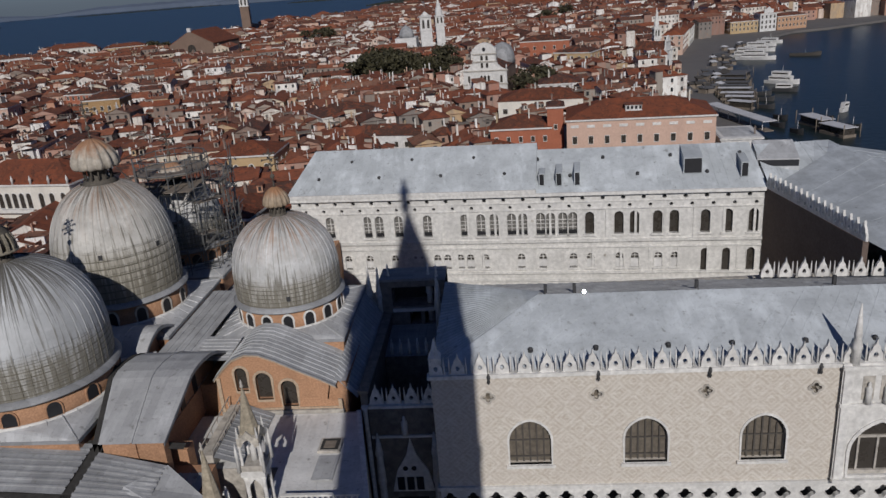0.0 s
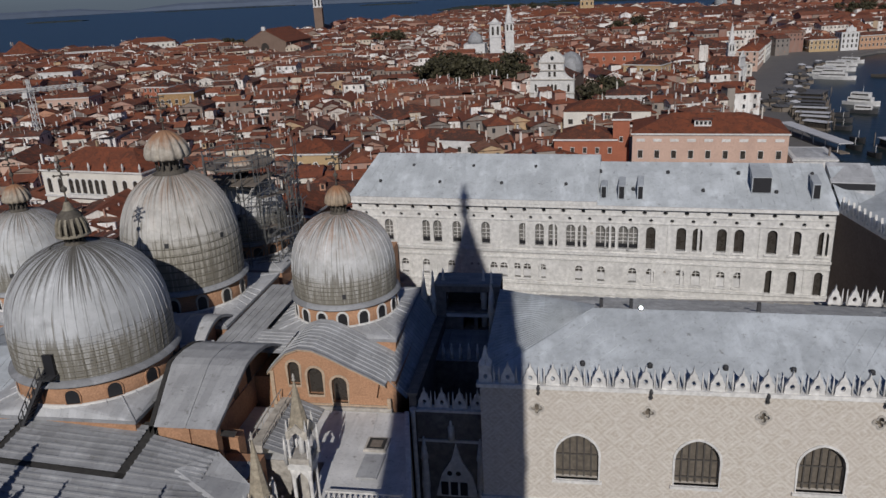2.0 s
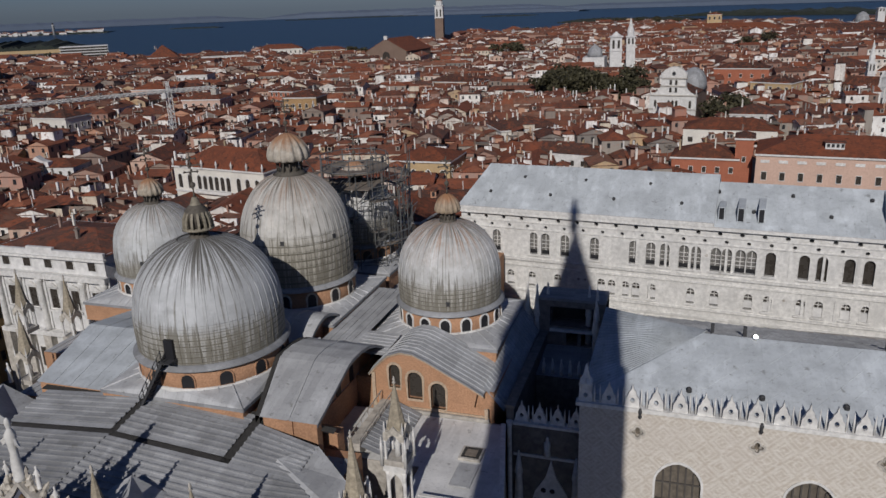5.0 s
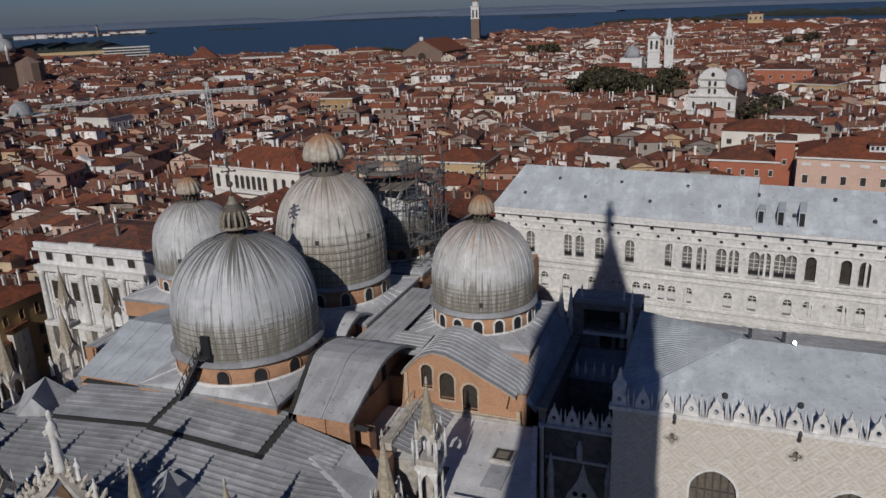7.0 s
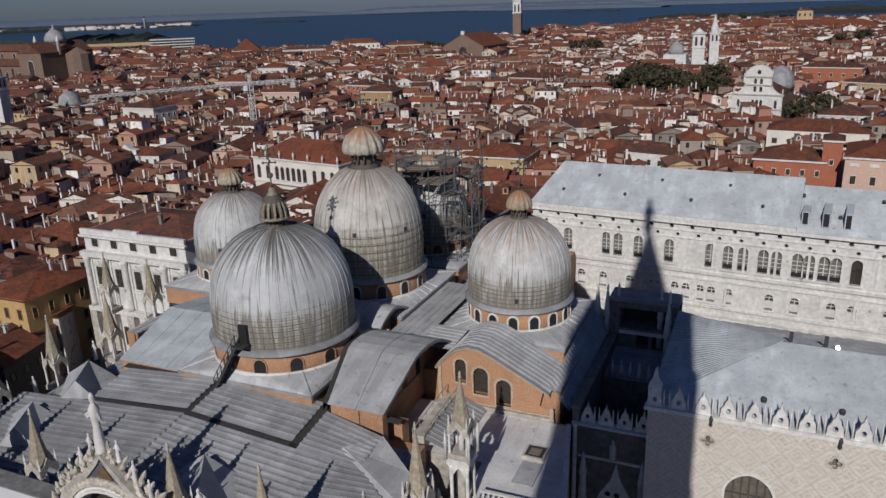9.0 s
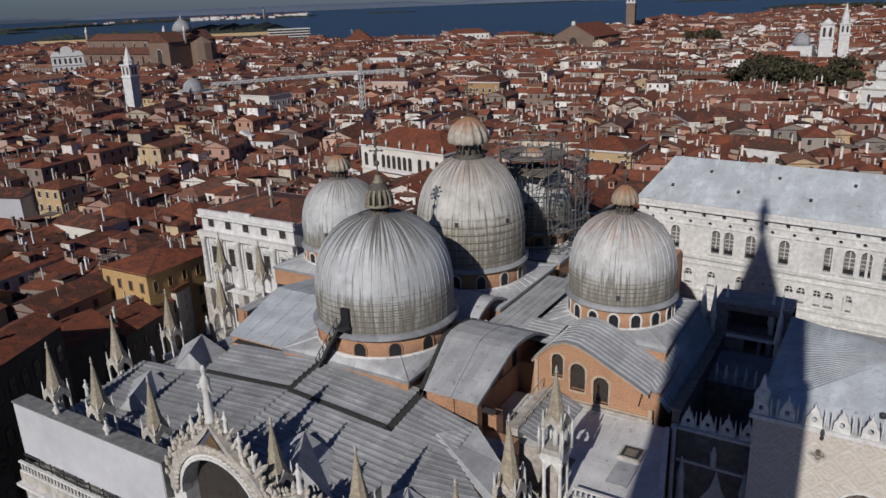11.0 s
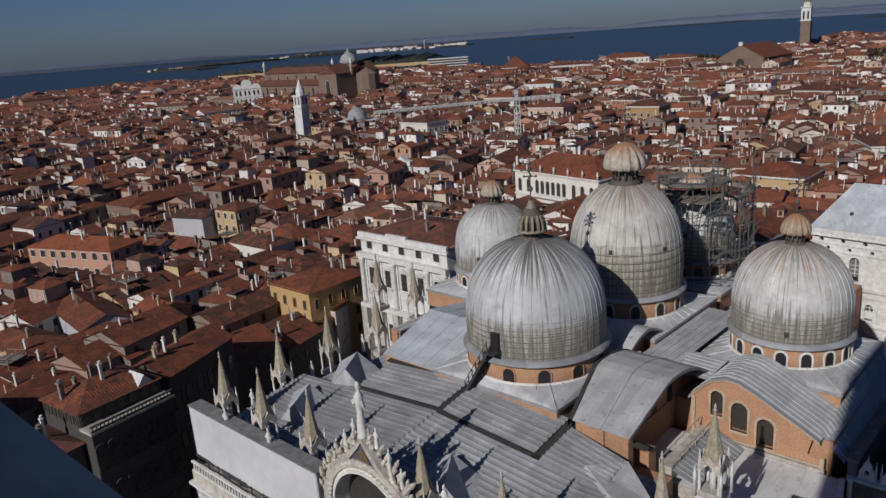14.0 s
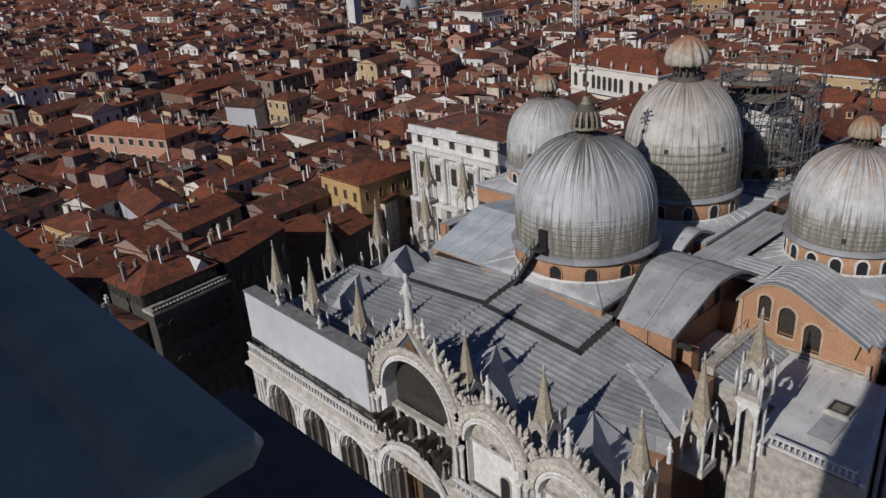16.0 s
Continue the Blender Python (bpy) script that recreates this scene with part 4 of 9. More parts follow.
# body under the roofs
bm = bmesh.new()
box(bm, -66, -25.4, 33.7, 52, 0.9, 19.0)
box(bm, -62, -30.4, 52, 62, 0.9, 20.5)
box(bm, -62, -25, 62.7, 104, 0.9, 20.5)
box(bm, -70, -62, 62, 88, 0.9, 19)
part("wall", bm, M_BRICK, basilica)
for x0, x1, y0, y1, z in ((-65.9, -25.5, 33.4, 50.8, 19.05), (-31, -16.2, 62.8, 84, 20.42), (-62, -30.45, 50.9, 104, 20.55), (-70, -62, 62, 88, 19.05)):
    part("lead_flat", clean(seamed(bmesh.new(), [(x0, y0, z), (x1, y0, z), (x1, y1, z), (x0, y1, z)], 0.8)), M_LEAD_PALE, basilica)

# west roof: lead planes that fall from the nave line to both flanks
RX, RY0, RY1 = -45.2, 33.6, 50.5


def roof_z(x, y):
    t = (y - RY0) / (RY1 - RY0)
    ridge = 20.6 + 2.6 * t
    fall = 0.075 * (x - RX) if x > RX else 0.085 * (RX - x)
    return ridge - fall


def roof_patch(bm, x0, x1, y0, y1, step):
    seamed(bm, [(x0, y0, roof_z(x0, y0)), (x0, y1, roof_z(x0, y1)), (x1, y1, roof_z(x1, y1)), (x1, y0, roof_z(x1, y0))], step, 0.13, 0.17)
    return bm


for x0, x1, y0, y1 in ((RX + 0.35, -34.4, 45.1, 50.4), (RX, -31.0, 33.6, 44.5), (-57, RX - 0.35, 45.3, 50.0), (-66, RX, 33.6, 44.7)):
    part("lead_roof", clean(roof_patch(bmesh.new(), x0, x1, y0, y1, 0.62)), M_LEAD, basilica)
def on_roof(*pts):
    return [(x, y, roof_z(x, y)) for x, y in pts]


for q in (on_roof((-31.0, 39.3), (-31.0, 44.5), (-27.6, 44.5), (-22.9, 41.2)), on_roof((-33.6, 44.5), (-33.6, 49.5), (-27.6, 48.4), (-27.6, 44.5))):
    part("lead_roof", clean(seamed(bmesh.new(), q, 0.62, 0.12, 0.16)), M_LEAD, basilica)
bm = bmesh.new()
poly(bm, on_roof((-31.0, 33.6), (-31.0, 39.2), (-30.95, 39.2), (-30.95, 33.6)))
poly(bm, [(-31.0, 39.3, roof_z(-31, 39.3)), (-22.9, 41.2, roof_z(-22.9, 41.2)), (-22.9, 41.2, 18.6), (-31.0, 39.3, 18.9)])
poly(bm, [(-31.0, 33.6, roof_z(-31, 33.6)), (-31.0, 39.3, roof_z(-31, 39.3)), (-31.0, 39.3, 18.9), (-31.0, 33.6, 18.9)])
part("roof_step", clean(bm), M_LEAD, basilica)
part("south_wall", boxed(-25.4, -23.5, 33.7, 42.6, 0.9, 18.2), M_BRICK, basilica)
bm = bmesh.new()
poly(bm, [(-29.95, 45.95, roof_z(-29.95, 45.95) + 0.16), (-27.5, 48.4, roof_z(-27.5, 48.4) + 0.05), (-24.0, 46.0, 20.5), (-22.6, 42.0, roof_z(-22.6, 42.0) + 0.16)])
poly(bm, [(-29.95, 45.95, roof_z(-29.95, 45.95) + 0.16), (-22.6, 42.0, roof_z(-22.6, 42.0) + 0.16), (-22.9, 41.6, roof_z(-22.9, 41.6) - 0.1), (-30.1, 45.6, roof_z(-30.1, 45.6) - 0.1)])
bmesh.ops.remove_doubles(bm, verts=bm.verts, dist=0.02)
part("hip_roof", clean(bm), M_LEAD_PALE, basilica, "smooth pale lead hip of the west roof")
bm = bmesh.new()
for x0, x1, y0, y1 in ((RX - 0.4, RX + 0.4, 44.6, 52), (RX, -33.5, 44.4, 45.15), (-34.5, -33.5, 43, 51), (-58, RX, 44.6, 45.35), (-34, -27, 50.3, 51.0), (-58, -34, 50.2, 51)):
    poly(bm, [(x0, y0, roof_z(x0, y0) - 0.1), (x1, y0, roof_z(x1, y0) - 0.1), (x1, y1, roof_z(x1, y1) - 0.1), (x0, y1, roof_z(x0, y1) - 0.1)])
part("gutter", clean(bm), M_GUTTER, basilica, "dark gutters between lead roofs")


def rusty(name, colour, z0, high):
    """Ribbed metal cap, pale below and stained orange brown over the crown."""
    m, nt, b = surface(name, 0.6)
    p = place(nt)
    sep = nt.nodes.new("ShaderNodeSeparateXYZ")
    nt.links.new(p, sep.inputs[0])
    c = ramp_mix(nt, span(nt, noisy(nt, p, 1.8), 0.3, 0.7), tuple(v * 0.55 for v in colour), colour)
    up = maths(nt, "ADD", span(nt, sep.outputs[2], z0 + high * 0.25, z0 + high * 1.1), maths(nt, "MULTIPLY_ADD", noisy(nt, p, 1.4, 4, 0.7, (1, 1, 0.3)), 1.2, -0.7))
    c = ramp_mix(nt, maths(nt, "MULTIPLY", span(nt, up, 0.15, 0.6), 0.85), c, (0.29, 0.14, 0.065))
    nt.links.new(c, b.inputs["Base Color"])
    bumped(nt, b, noisy(nt, p, 4.0), 0.3, 0.03)
    return m


def dome(name, c, eave_z, r, top_z, base_z, lantern, rust=0.0, windows=16, sheets=40, rows=7, tint=(0.37, 0.39, 0.41), cap=(0.42, 0.37, 0.31), grime=0.4, trim=None, soot=0.3, bell=None, caged=False, hatches=((200, 0.9), (285, 0.9), (340, 0.9))):
    """A lead-sheeted dome on a brick drum with arched windows, and a ribbed onion lantern with a cross."""
    x, y = c
    d = thing(name, "lead-sheeted dome on an orange brick drum with arched windows", "dome", "domes of the basilica", at=(x, y, 0))
    high = top_z - eave_z
    mat = lead(name + "_lead", tint, (x, y, eave_z, high, sheets, grime), rust, 0.035, soot=soot)
    rd = r * 0.945
    part("drum", lathe(bmesh.new(), [(rd, base_z - 0.8), (rd, eave_z - 0.15)], 48, smooth=True), M_BRICK, d, "orange brick drum")
    part("drum_foot", lathe(bmesh.new(), [(rd + 0.22, base_z - 0.8), (rd + 0.22, base_z + 0.02), (rd + 0.1, base_z + 0.1)], 48), M_STONE, d)
    part("eave", lathe(bmesh.new(), [(rd, eave_z - 0.16), (r + 0.04, eave_z - 0.1), (r + 0.06, eave_z + 0.0), (r - 0.3, eave_z + 0.26), (r * 0.91, eave_z + 0.45)], 56), M_LEAD, d)
    ring = arch_ring(1.15 if trim is None else 0.95, 1.25, 8)
    bm = frame_ring(bmesh.new(), ring, 0.13 if trim is None else 0.2, -0.06, 0.06)
    me_f = as_mesh("window_frame", bm, trim or M_BRICK)
    bm = bmesh.new()
    poly(bm, [(px, -0.01, pz) for px, pz in ring])
    me_p = as_mesh("pane", clean(bm), M_DARK)
    hz_ = (eave_z - base_z - 0.35) / 1.25 * 0.84
    for k in range(windows):
        a = 360 * (k + 0.5) / windows
        t = radians(a)
        w = shared("window", me_f, d, (rd * math.sin(t) * 1.003, -rd * math.cos(t) * 1.003, base_z + 0.12), a, (1, 1, hz_))
        shared("pane", me_p, w, (0, -0.005, 0))

    # the shell: upright below, round above
    def prof(t):
        z = eave_z + 0.35 + (high - 0.35) * t
        q = min(1.0, max(0.0, (t - 0.28) / 0.72))
        return (r * 0.93) * (1 + 0.012 * math.sin(math.pi * min(1, t / 0.4))) * math.sqrt(max(0.0, 1 - q ** 2.15)) + 0.25 * q, z

    part("shell", lathe(bmesh.new(), [(max(0.15, prof(k / 22)[0] - 0.06), prof(k / 22)[1]) for k in range(23)], 60), mat, d)
    cuts = [grime * k / 7 for k in range(8)] + [0.975] if rows > 4 else [0.0, 0.3, 0.6, 0.975]
    for t0, t1 in zip(cuts, cuts[1:]):
        bm = bmesh.new()
        half = math.pi / sheets
        nj = 2 if t1 - t0 < 0.2 else 14
        gap = 0.004 / r
        cols = []
        for i in range(3):
            a = -half + gap + 2 * (half - gap) * i / 2
            col = []
            for j in range(nj + 1):
                rr, z = prof(t0 + 0.006 + (t1 - t0 - 0.006) * j / nj)
                rr += (0.05 if t1 < 0.5 else 0.012) * (1 - j / nj)
                col.append(bm.verts.new((rr * math.cos(a), rr * math.sin(a), z)))
            cols.append(col)
        for i in range(2):
            for j in range(nj):
                f = bm.faces.new((cols[i][j], cols[i + 1][j], cols[i + 1][j + 1], cols[i][j + 1]))
                f.smooth = True
        rib = [[], [], []]
        for j in range(nj + 1):
            rr, z = prof(t0 + (t1 - t0) * j / nj)
            for i, (da, dr) in enumerate(((-0.05, -0.03), (0.0, 0.045 if t1 > 0.5 else 0.06), (0.05, -0.03))):
                a = half + da / max(rr, 1.2)
                rib[i].append(bm.verts.new(((rr + dr) * math.cos(a), (rr + dr) * math.sin(a), z)))
        for i in range(2):
            for j in range(nj):
                bm.faces.new((rib[i][j], rib[i + 1][j], rib[i + 1][j + 1], rib[i][j + 1]))
        me = as_mesh("lead_sheet", clean(bm), mat)
        for k in range(sheets):
            shared("lead_sheet", me, d, (0, 0, 0), 360 * k / sheets)
    # lantern
    zl, rl_, hl = lantern
    bm = bmesh.new()
    lathe(bm, [(rl_ * 0.95, top_z - 0.5), (rl_ * 0.7, top_z - 0.05), (rl_ * 0.66, top_z + 0.1), (rl_ * 0.46, top_z + 0.14), (rl_ * 0.46, zl), (rl_ * 0.7, zl + 0.05)], 20)
    bmesh.ops.recalc_face_normals(bm, faces=bm.faces)
    lan = part("lantern_neck", bm, M_NECK, d, "dark neck of the lantern")
    for k in range(12):
        a = 2 * math.pi * k / 12
        part("colonnette", lathe(bmesh.new(), [(0.09, top_z + 0.05), (0.09, zl + 0.05)], 5, rl_ * 0.62 * math.cos(a), rl_ * 0.62 * math.sin(a)), M_NECK, lan)
    bm = bmesh.new()
    pr = bell or [(0.90, 0), (1.0, 0.06), (1.02, 0.18), (0.97, 0.36), (0.87, 0.54), (0.71, 0.71), (0.49, 0.86), (0.25, 0.96), (0.08, 1.0)]
    lathe(bm, [(rl_ * a, zl + hl * b) for a, b in pr], 48, lobes=14, lobe=0.3)
    if caged:
        bm.free()
        cage = part("lantern_cap", lathe(bmesh.new(), [(rl_ * 0.8, zl), (rl_ * 0.8, zl + hl * 0.6), (rl_ * 0.3, zl + hl * 0.8), (0.1, zl + hl)], 20), M_NECK, d, "dark cage lantern with pale ribs")
        for k in range(14):
            a = 2 * math.pi * k / 14
            bm = bmesh.new()
            path = [(1.08, 0.0), (1.1, 0.14), (1.02, 0.34), (0.86, 0.5), (0.58, 0.64), (0.34, 0.8), (0.14, 1.0)]
            side = Vector((-math.sin(a), math.cos(a), 0)) * 0.11
            for (r0, z0), (r1, z1) in zip(path, path[1:]):
                p0, p1 = Vector((rl_ * r0 * math.cos(a), rl_ * r0 * math.sin(a), zl + hl * z0)), Vector((rl_ * r1 * math.cos(a), rl_ * r1 * math.sin(a), zl + hl * z1))
                inn = Vector((-math.cos(a), -math.sin(a), 0)) * 0.16
                prism(bm, [p0 - side, p0 + side, p0 + side + inn, p0 - side + inn], p1 - p0)
            part("cage_rib", clean(bm), M_CAGE, cage)
        part("cage_ring", lathe(bmesh.new(), [(rl_ * 0.82, zl - 0.12), (rl_ * 1.14, zl - 0.1), (rl_ * 1.14, zl + 0.06), (rl_ * 0.82, zl + 0.1)], 24), M_CAGE, cage)
    else:
        part("lantern_cap", bm, rusty(name + "_cap", cap, zl, hl), d, "ribbed onion cap streaked brown")
    bm = bmesh.new()
    zt = zl + hl
    lathe(bm, [(0.16, zt - 0.05), (0.07, zt + 0.3), (0.07, zt + 0.8), (0.25, zt + 1.0), (0.25, zt + 1.2), (0.05, zt + 1.4), (0.05, zt + 4.0)], 10)
    for da in (0, 90):
        for s_, zz in ((0.8, zt + 2.9), (0.55, zt + 2.3), (0.5, zt + 3.5)):
            b2 = boxed(-s_, s_, -0.05, 0.05, zz - 0.05, zz + 0.05)
            for e in (-s_, s_):
                lathe(b2, [(0.02, zz - 0.14), (0.14, zz), (0.02, zz + 0.14)], 6, e, 0)
            bmesh.ops.rotate(b2, verts=b2.verts, cent=(0, 0, 0), matrix=Matrix.Rotation(radians(da + 30), 3, "Z"))
            me = bpy.data.meshes.new("t")
            b2.to_mesh(me)
            b2.free()
            bm.from_mesh(me)
            bpy.data.meshes.remove(me)
    part("cross", bm, M_NECK, d, "dark weathered cross with balls")
    # small hatches in the shell
    for a, up in hatches:
        t = radians(a)
        rr, z = prof(grime * up)
        b2 = boxed(-0.2, 0.2, -0.1, 0.1, z - 0.2, z + 0.3)
        bmesh.ops.rotate(b2, verts=b2.verts, cent=(0, 0, 0), matrix=Matrix.Rotation(t + math.pi / 2, 3, "Z"))
        bmesh.ops.translate(b2, verts=b2.verts, vec=(rr * math.cos(t), rr * math.sin(t), 0))
        part("hatch", b2, M_IRON, d)
    return d


DA, DB, DC, DD, DE = (-42.6, 57.0), (-42.6, 74.7), (-24.1, 74.7), (-62.0, 74.7), (-42.6, 92.0)
dome("nave_dome", DA, 26.0, 7.3, 36.4, 24.1, (37.1, 1.28, 2.9), 0.0, 13, 48, soot=1.0, caged=True, hatches=(), tint=(0.47, 0.48, 0.485), cap=(0.22, 0.20, 0.145), grime=0.36)
dome("crossing_dome", DB, 26.4, 6.75, 38.6, 24.3, (39.9, 2.2, 3.0), 0.35, 14, 44, tint=(0.515, 0.50, 0.465), cap=(0.47, 0.42, 0.35), grime=0.48, trim=M_STONE_OLD)
dome("south_dome", DC, 25.0, 5.95, 33.9, 23.0, (34.75, 1.28, 2.0), 0.6, 16, 40, hatches=((285, 0.3),), tint=(0.55, 0.55, 0.54), cap=(0.40, 0.31, 0.22), grime=0.36, trim=M_STONE)
dome("north_dome", DD, 25.6, 5.6, 34.2, 23.8, (35.1, 1.4, 2.0), 0.2, 14, 36, tint=(0.48, 0.49, 0.49), cap=(0.42, 0.36, 0.28), grime=0.26, trim=M_STONE)
dome("east_dome", DE, 25.6, 5.6, 33.8, 23.8, (34.3, 1.5, 2.0), 0.2, 16, 24, tint=(0.54, 0.54, 0.53), cap=(0.44, 0.40, 0.34), grime=0.45)


def skirt(c, r, half, z_top, z_edge, drop=0.8):
    """The square lead skirt round a drum, on a low brick kerb."""
    x, y = c
    bm = bmesh.new()
    cs = [(x - half, y - half), (x + half, y - half), (x + half, y + half), (x - half, y + half)]
    for q in range(4):
        # corner fan and side
        a0 = 180 + 45 + 90 * q
        corner = cs[q]
        nxt = cs[(q + 1) % 4]
        arc = [(x + r * math.cos(radians(a0 + 15 * k)), y + r * math.sin(radians(a0 + 15 * k))) for k in range(7)]
        for k in range(3):
            poly(bm, [(*corner, z_edge), (*arc[k + 1], z_top), (*arc[k], z_top)])
            poly(bm, [(*nxt, z_edge), (*arc[6 - k], z_top), (*arc[5 - k], z_top)])
        poly(bm, [(*corner, z_edge), (*nxt, z_edge), (*arc[3], z_top)])
    cover = part("lead_skirt", clean(bm), M_LEAD_PALE, basilica)
    # lead rolls that run out from the drum to the edge
    for k in range(36):
        a = 2 * math.pi * (k + 0.5) / 36
        if math.sin(a) > 0.75:
            continue
        reach = half / max(abs(math.cos(a)), abs(math.sin(a)))
        d, n2 = Vector((math.cos(a), math.sin(a), 0)), Vector((-math.sin(a), math.cos(a), 0)) * 0.06
        p0, p1 = Vector((x, y, z_top)) + d * r, Vector((x, y, z_edge)) + d * (reach - 0.05)
        up = Vector((0, 0, 0.11))
        part("lead_roll", clean(prism(bmesh.new(), [p0 - n2, p0 + n2, p0 + n2 * 0.5 + up, p0 - n2 * 0.5 + up], p1 - p0)), M_LEAD_PALE, cover)
    bm = bmesh.new()
    for x0, x1, y0, y1 in ((x - half, x + half, y - half - 0.05, y - half), (x - half, x + half, y + half, y + half + 0.05), (x - half - 0.05, x - half, y - half, y + half), (x + half, x + half + 0.05, y - half, y + half)):
        box(bm, x0, x1, y0, y1, z_edge - 0.28, z_edge + 0.03)
    part("skirt_edge", clean(bm), M_LEAD, basilica)
    bm = boxed(x - half + 0.1, x + half - 0.1, y - half + 0.1, y + half - 0.1, z_edge - drop - 1.5, z_edge - 0.02)
    part("brick_kerb", bm, M_BRICK, basilica)


skirt(DA, 6.95, 7.5, 24.1, 23.3)
skirt(DB, 6.4, 7.7, 24.3, 23.7)
skirt(DC, 5.65, 7.0, 23.0, 22.4)
skirt(DD, 5.3, 6.8, 23.8, 23.0)
skirt(DE, 5.7, 7.0, 23.8, 23.0)


def barrel(x0, x1, y_low, y_mid, z_low, z_top, floor, sec=None, skew=0.0, seams=5, deep=0.95):
    """A vault roof whose axis runs across the nave, curved in section, with a brick foot and a brick end wall."""
    bm = bmesh.new()
    if not sec:
        n = 10
        sec = []
        for k in range(2 * n + 1):
            t = k / n - 1
            sec.append((y_mid + (y_mid - y_low) * t, z_top - (z_top - z_low) * abs(t) ** 1.7))
    left = [x0 + skew * min(1.0, (y - sec[0][0]) / 7.0) for y, z in sec]
    for a, b, la, lb in zip(sec, sec[1:], left, left[1:]):
        seamed(bm, [(la, a[0], a[1]), (x1, a[0], a[1]), (x1, b[0], b[1]), (lb, b[0], b[1])], (x1 - x0) / (seams + 0.01), 0.09, 0.15)
    bmesh.ops.remove_doubles(bm, verts=bm.verts, dist=0.03)
    part("vault_roof", clean(bm), M_LEAD_PALE, basilica, "curved grey lead roof over a vault")
    bm = bmesh.new()
    ring = [(x1 - deep, y, z - 0.06) for y, z in sec] + [(x1 - deep, sec[-1][0], floor), (x1 - deep, sec[0][0], floor)]
    prism(bm, ring, (x0 - x1 + deep + 0.35, 0, 0))
    part("vault_wall", clean(bm), M_BRICK, basilica, "orange brick wall under the vault")
    bm = bmesh.new()
    for a, b in zip(sec, sec[1:]):
        prism(bm, [(x1 - 0.02, a[0], a[1] + 0.03), (x1 - 0.02, b[0], b[1] + 0.03), (x1 - 0.02, b[0], b[1] - 0.28), (x1 - 0.02, a[0], a[1] - 0.28)], (0.06, 0, 0))
    part("vault_edge", clean(bm), M_LEAD, basilica)
    return sec, left


SOUTH_VAULT = [(49.6, 22.8), (53.0, 23.95), (56.3, 25.05), (57.3, 25.2), (59.0, 25.15), (61.0, 24.8), (62.6, 24.2), (64.4, 23.2), (66.4, 21.8)]
sec_, left_ = barrel(-33.6, -28.1, 49.6, 58.6, 22.7, 24.4, 17.5, SOUTH_VAULT, -1.6, 2, 2.4)
bm = bmesh.new()
rows_ = [[bm.verts.new((x - dx, y, z + dz)) for dx, dz in ((0.02, 0.06), (0.44, 0.06), (0.44, -0.9), (0.02, -0.9))] for (y, z), x in zip(sec_, left_)]
for a, b in zip(rows_, rows_[1:]):
    for i in range(4):
        bm.faces.new((a[i], a[(i + 1) % 4], b[(i + 1) % 4], b[i]))
part("vault_gutter", clean(bm), M_GUTTER, basilica, "dark gutter along the vault")
# north side: a plain sloping lead roof in front of the north dome
bm = bmesh.new()
seamed(bm, [(-59.0, 50.7, 22.4), (-49.0, 50.7, 22.4), (-49.0, 60.2, 24.25), (-60.6, 60.2, 24.25)], 2.0, 0.04)
seamed(bm, [(-60.6, 60.2, 24.25), (-49.0, 60.2, 24.25), (-49.0, 68.0, 22.8), (-61.2, 68.0, 22.8)], 2.0, 0.04)
part("slope_roof", clean(bm), M_LEAD_PALACE, basilica, "plain bluish lead slope over the north aisle")
part("slope_wall", clean(prism(bmesh.new(), [(-58.8, 50.95, 17.5), (-58.8, 50.95, 22.3), (-60.4, 60.2, 24.1), (-61.0, 67.8, 22.65), (-61.0, 67.8, 17.5)], (11.6, 0, 0))), M_BRICK, basilica, "orange brick wall under the slope")
barrel(-50, -35.2, 61.6, 65.9, 23.4, 25.2, 18)
# piers added to keep grazing sun off the recessed walls behind them
part("vault_pier", boxed(-30.48, -28.25, 49.75, 50.6, 17.5, 22.75), M_BRICK, basilica)
part("wall_pier", boxed(-30.4, -27.6, 52.0, 53.3, 0.9, 20.5), M_BRICK, basilica)
# small openings in the foot of the south vault, as flat near-black panels
for y, w in ((52.5, 0.9), (55.5, 0.9), (58.5, 1.0), (61.5, 0.9)):
    part("niche", boxed(-30.49, -30.44, y - w / 2, y + w / 2, 20.0, 22.6), M_DARK, basilica)
part("hatch", boxed(-30.6, -29.5, 49.94, 49.98, 21.7, 22.6), M_DARK, basilica)

# south transept: arched brick gable facing the square
GY = 62.0
ARC = [(-28.4, 21.9), (-27.6, 22.8), (-26.6, 23.7), (-25.3, 24.2), (-24.0, 24.1), (-22.5, 23.45), (-20.5, 22.4), (-18.4, 21.35), (-17.6, 20.9)]
ring = [(-28.2, 17.5), (-16.6, 17.5), (-16.6, 18.6), (-18.0, 19.0)] + [(x, z - 0.12) for x, z in ARC[::-1]]
wins = [arch_ring(1.15, 2.5, 8, 0, -26.05, 20.1), arch_ring(1.5, 2.9, 8, 0, -23.95, 19.1), arch_ring(1.5, 2.8, 8, 0, -21.6, 18.3)]
bm = bmesh.new()
wall_with_holes(bm, ring, wins, GY, 0.6)
part("gable_wall", bm, M_BRICK, basilica, "orange brick gable with three arched windows")
for w_ in wins:
    w = part("window", frame_ring(bmesh.new(), w_, 0.26, GY - 0.06, GY + 0.2), M_BRICK_PALE, basilica)
    bm = bmesh.new()
    poly(bm, [(px, GY + 0.5, pz) for px, pz in w_])
    part("pane", clean(bm), M_GLASS, w)
arcp = [(-28.7, 21.5)] + ARC + [(-17.0, 20.55)]
bm, edge, moulding = bmesh.new(), bmesh.new(), bmesh.new()
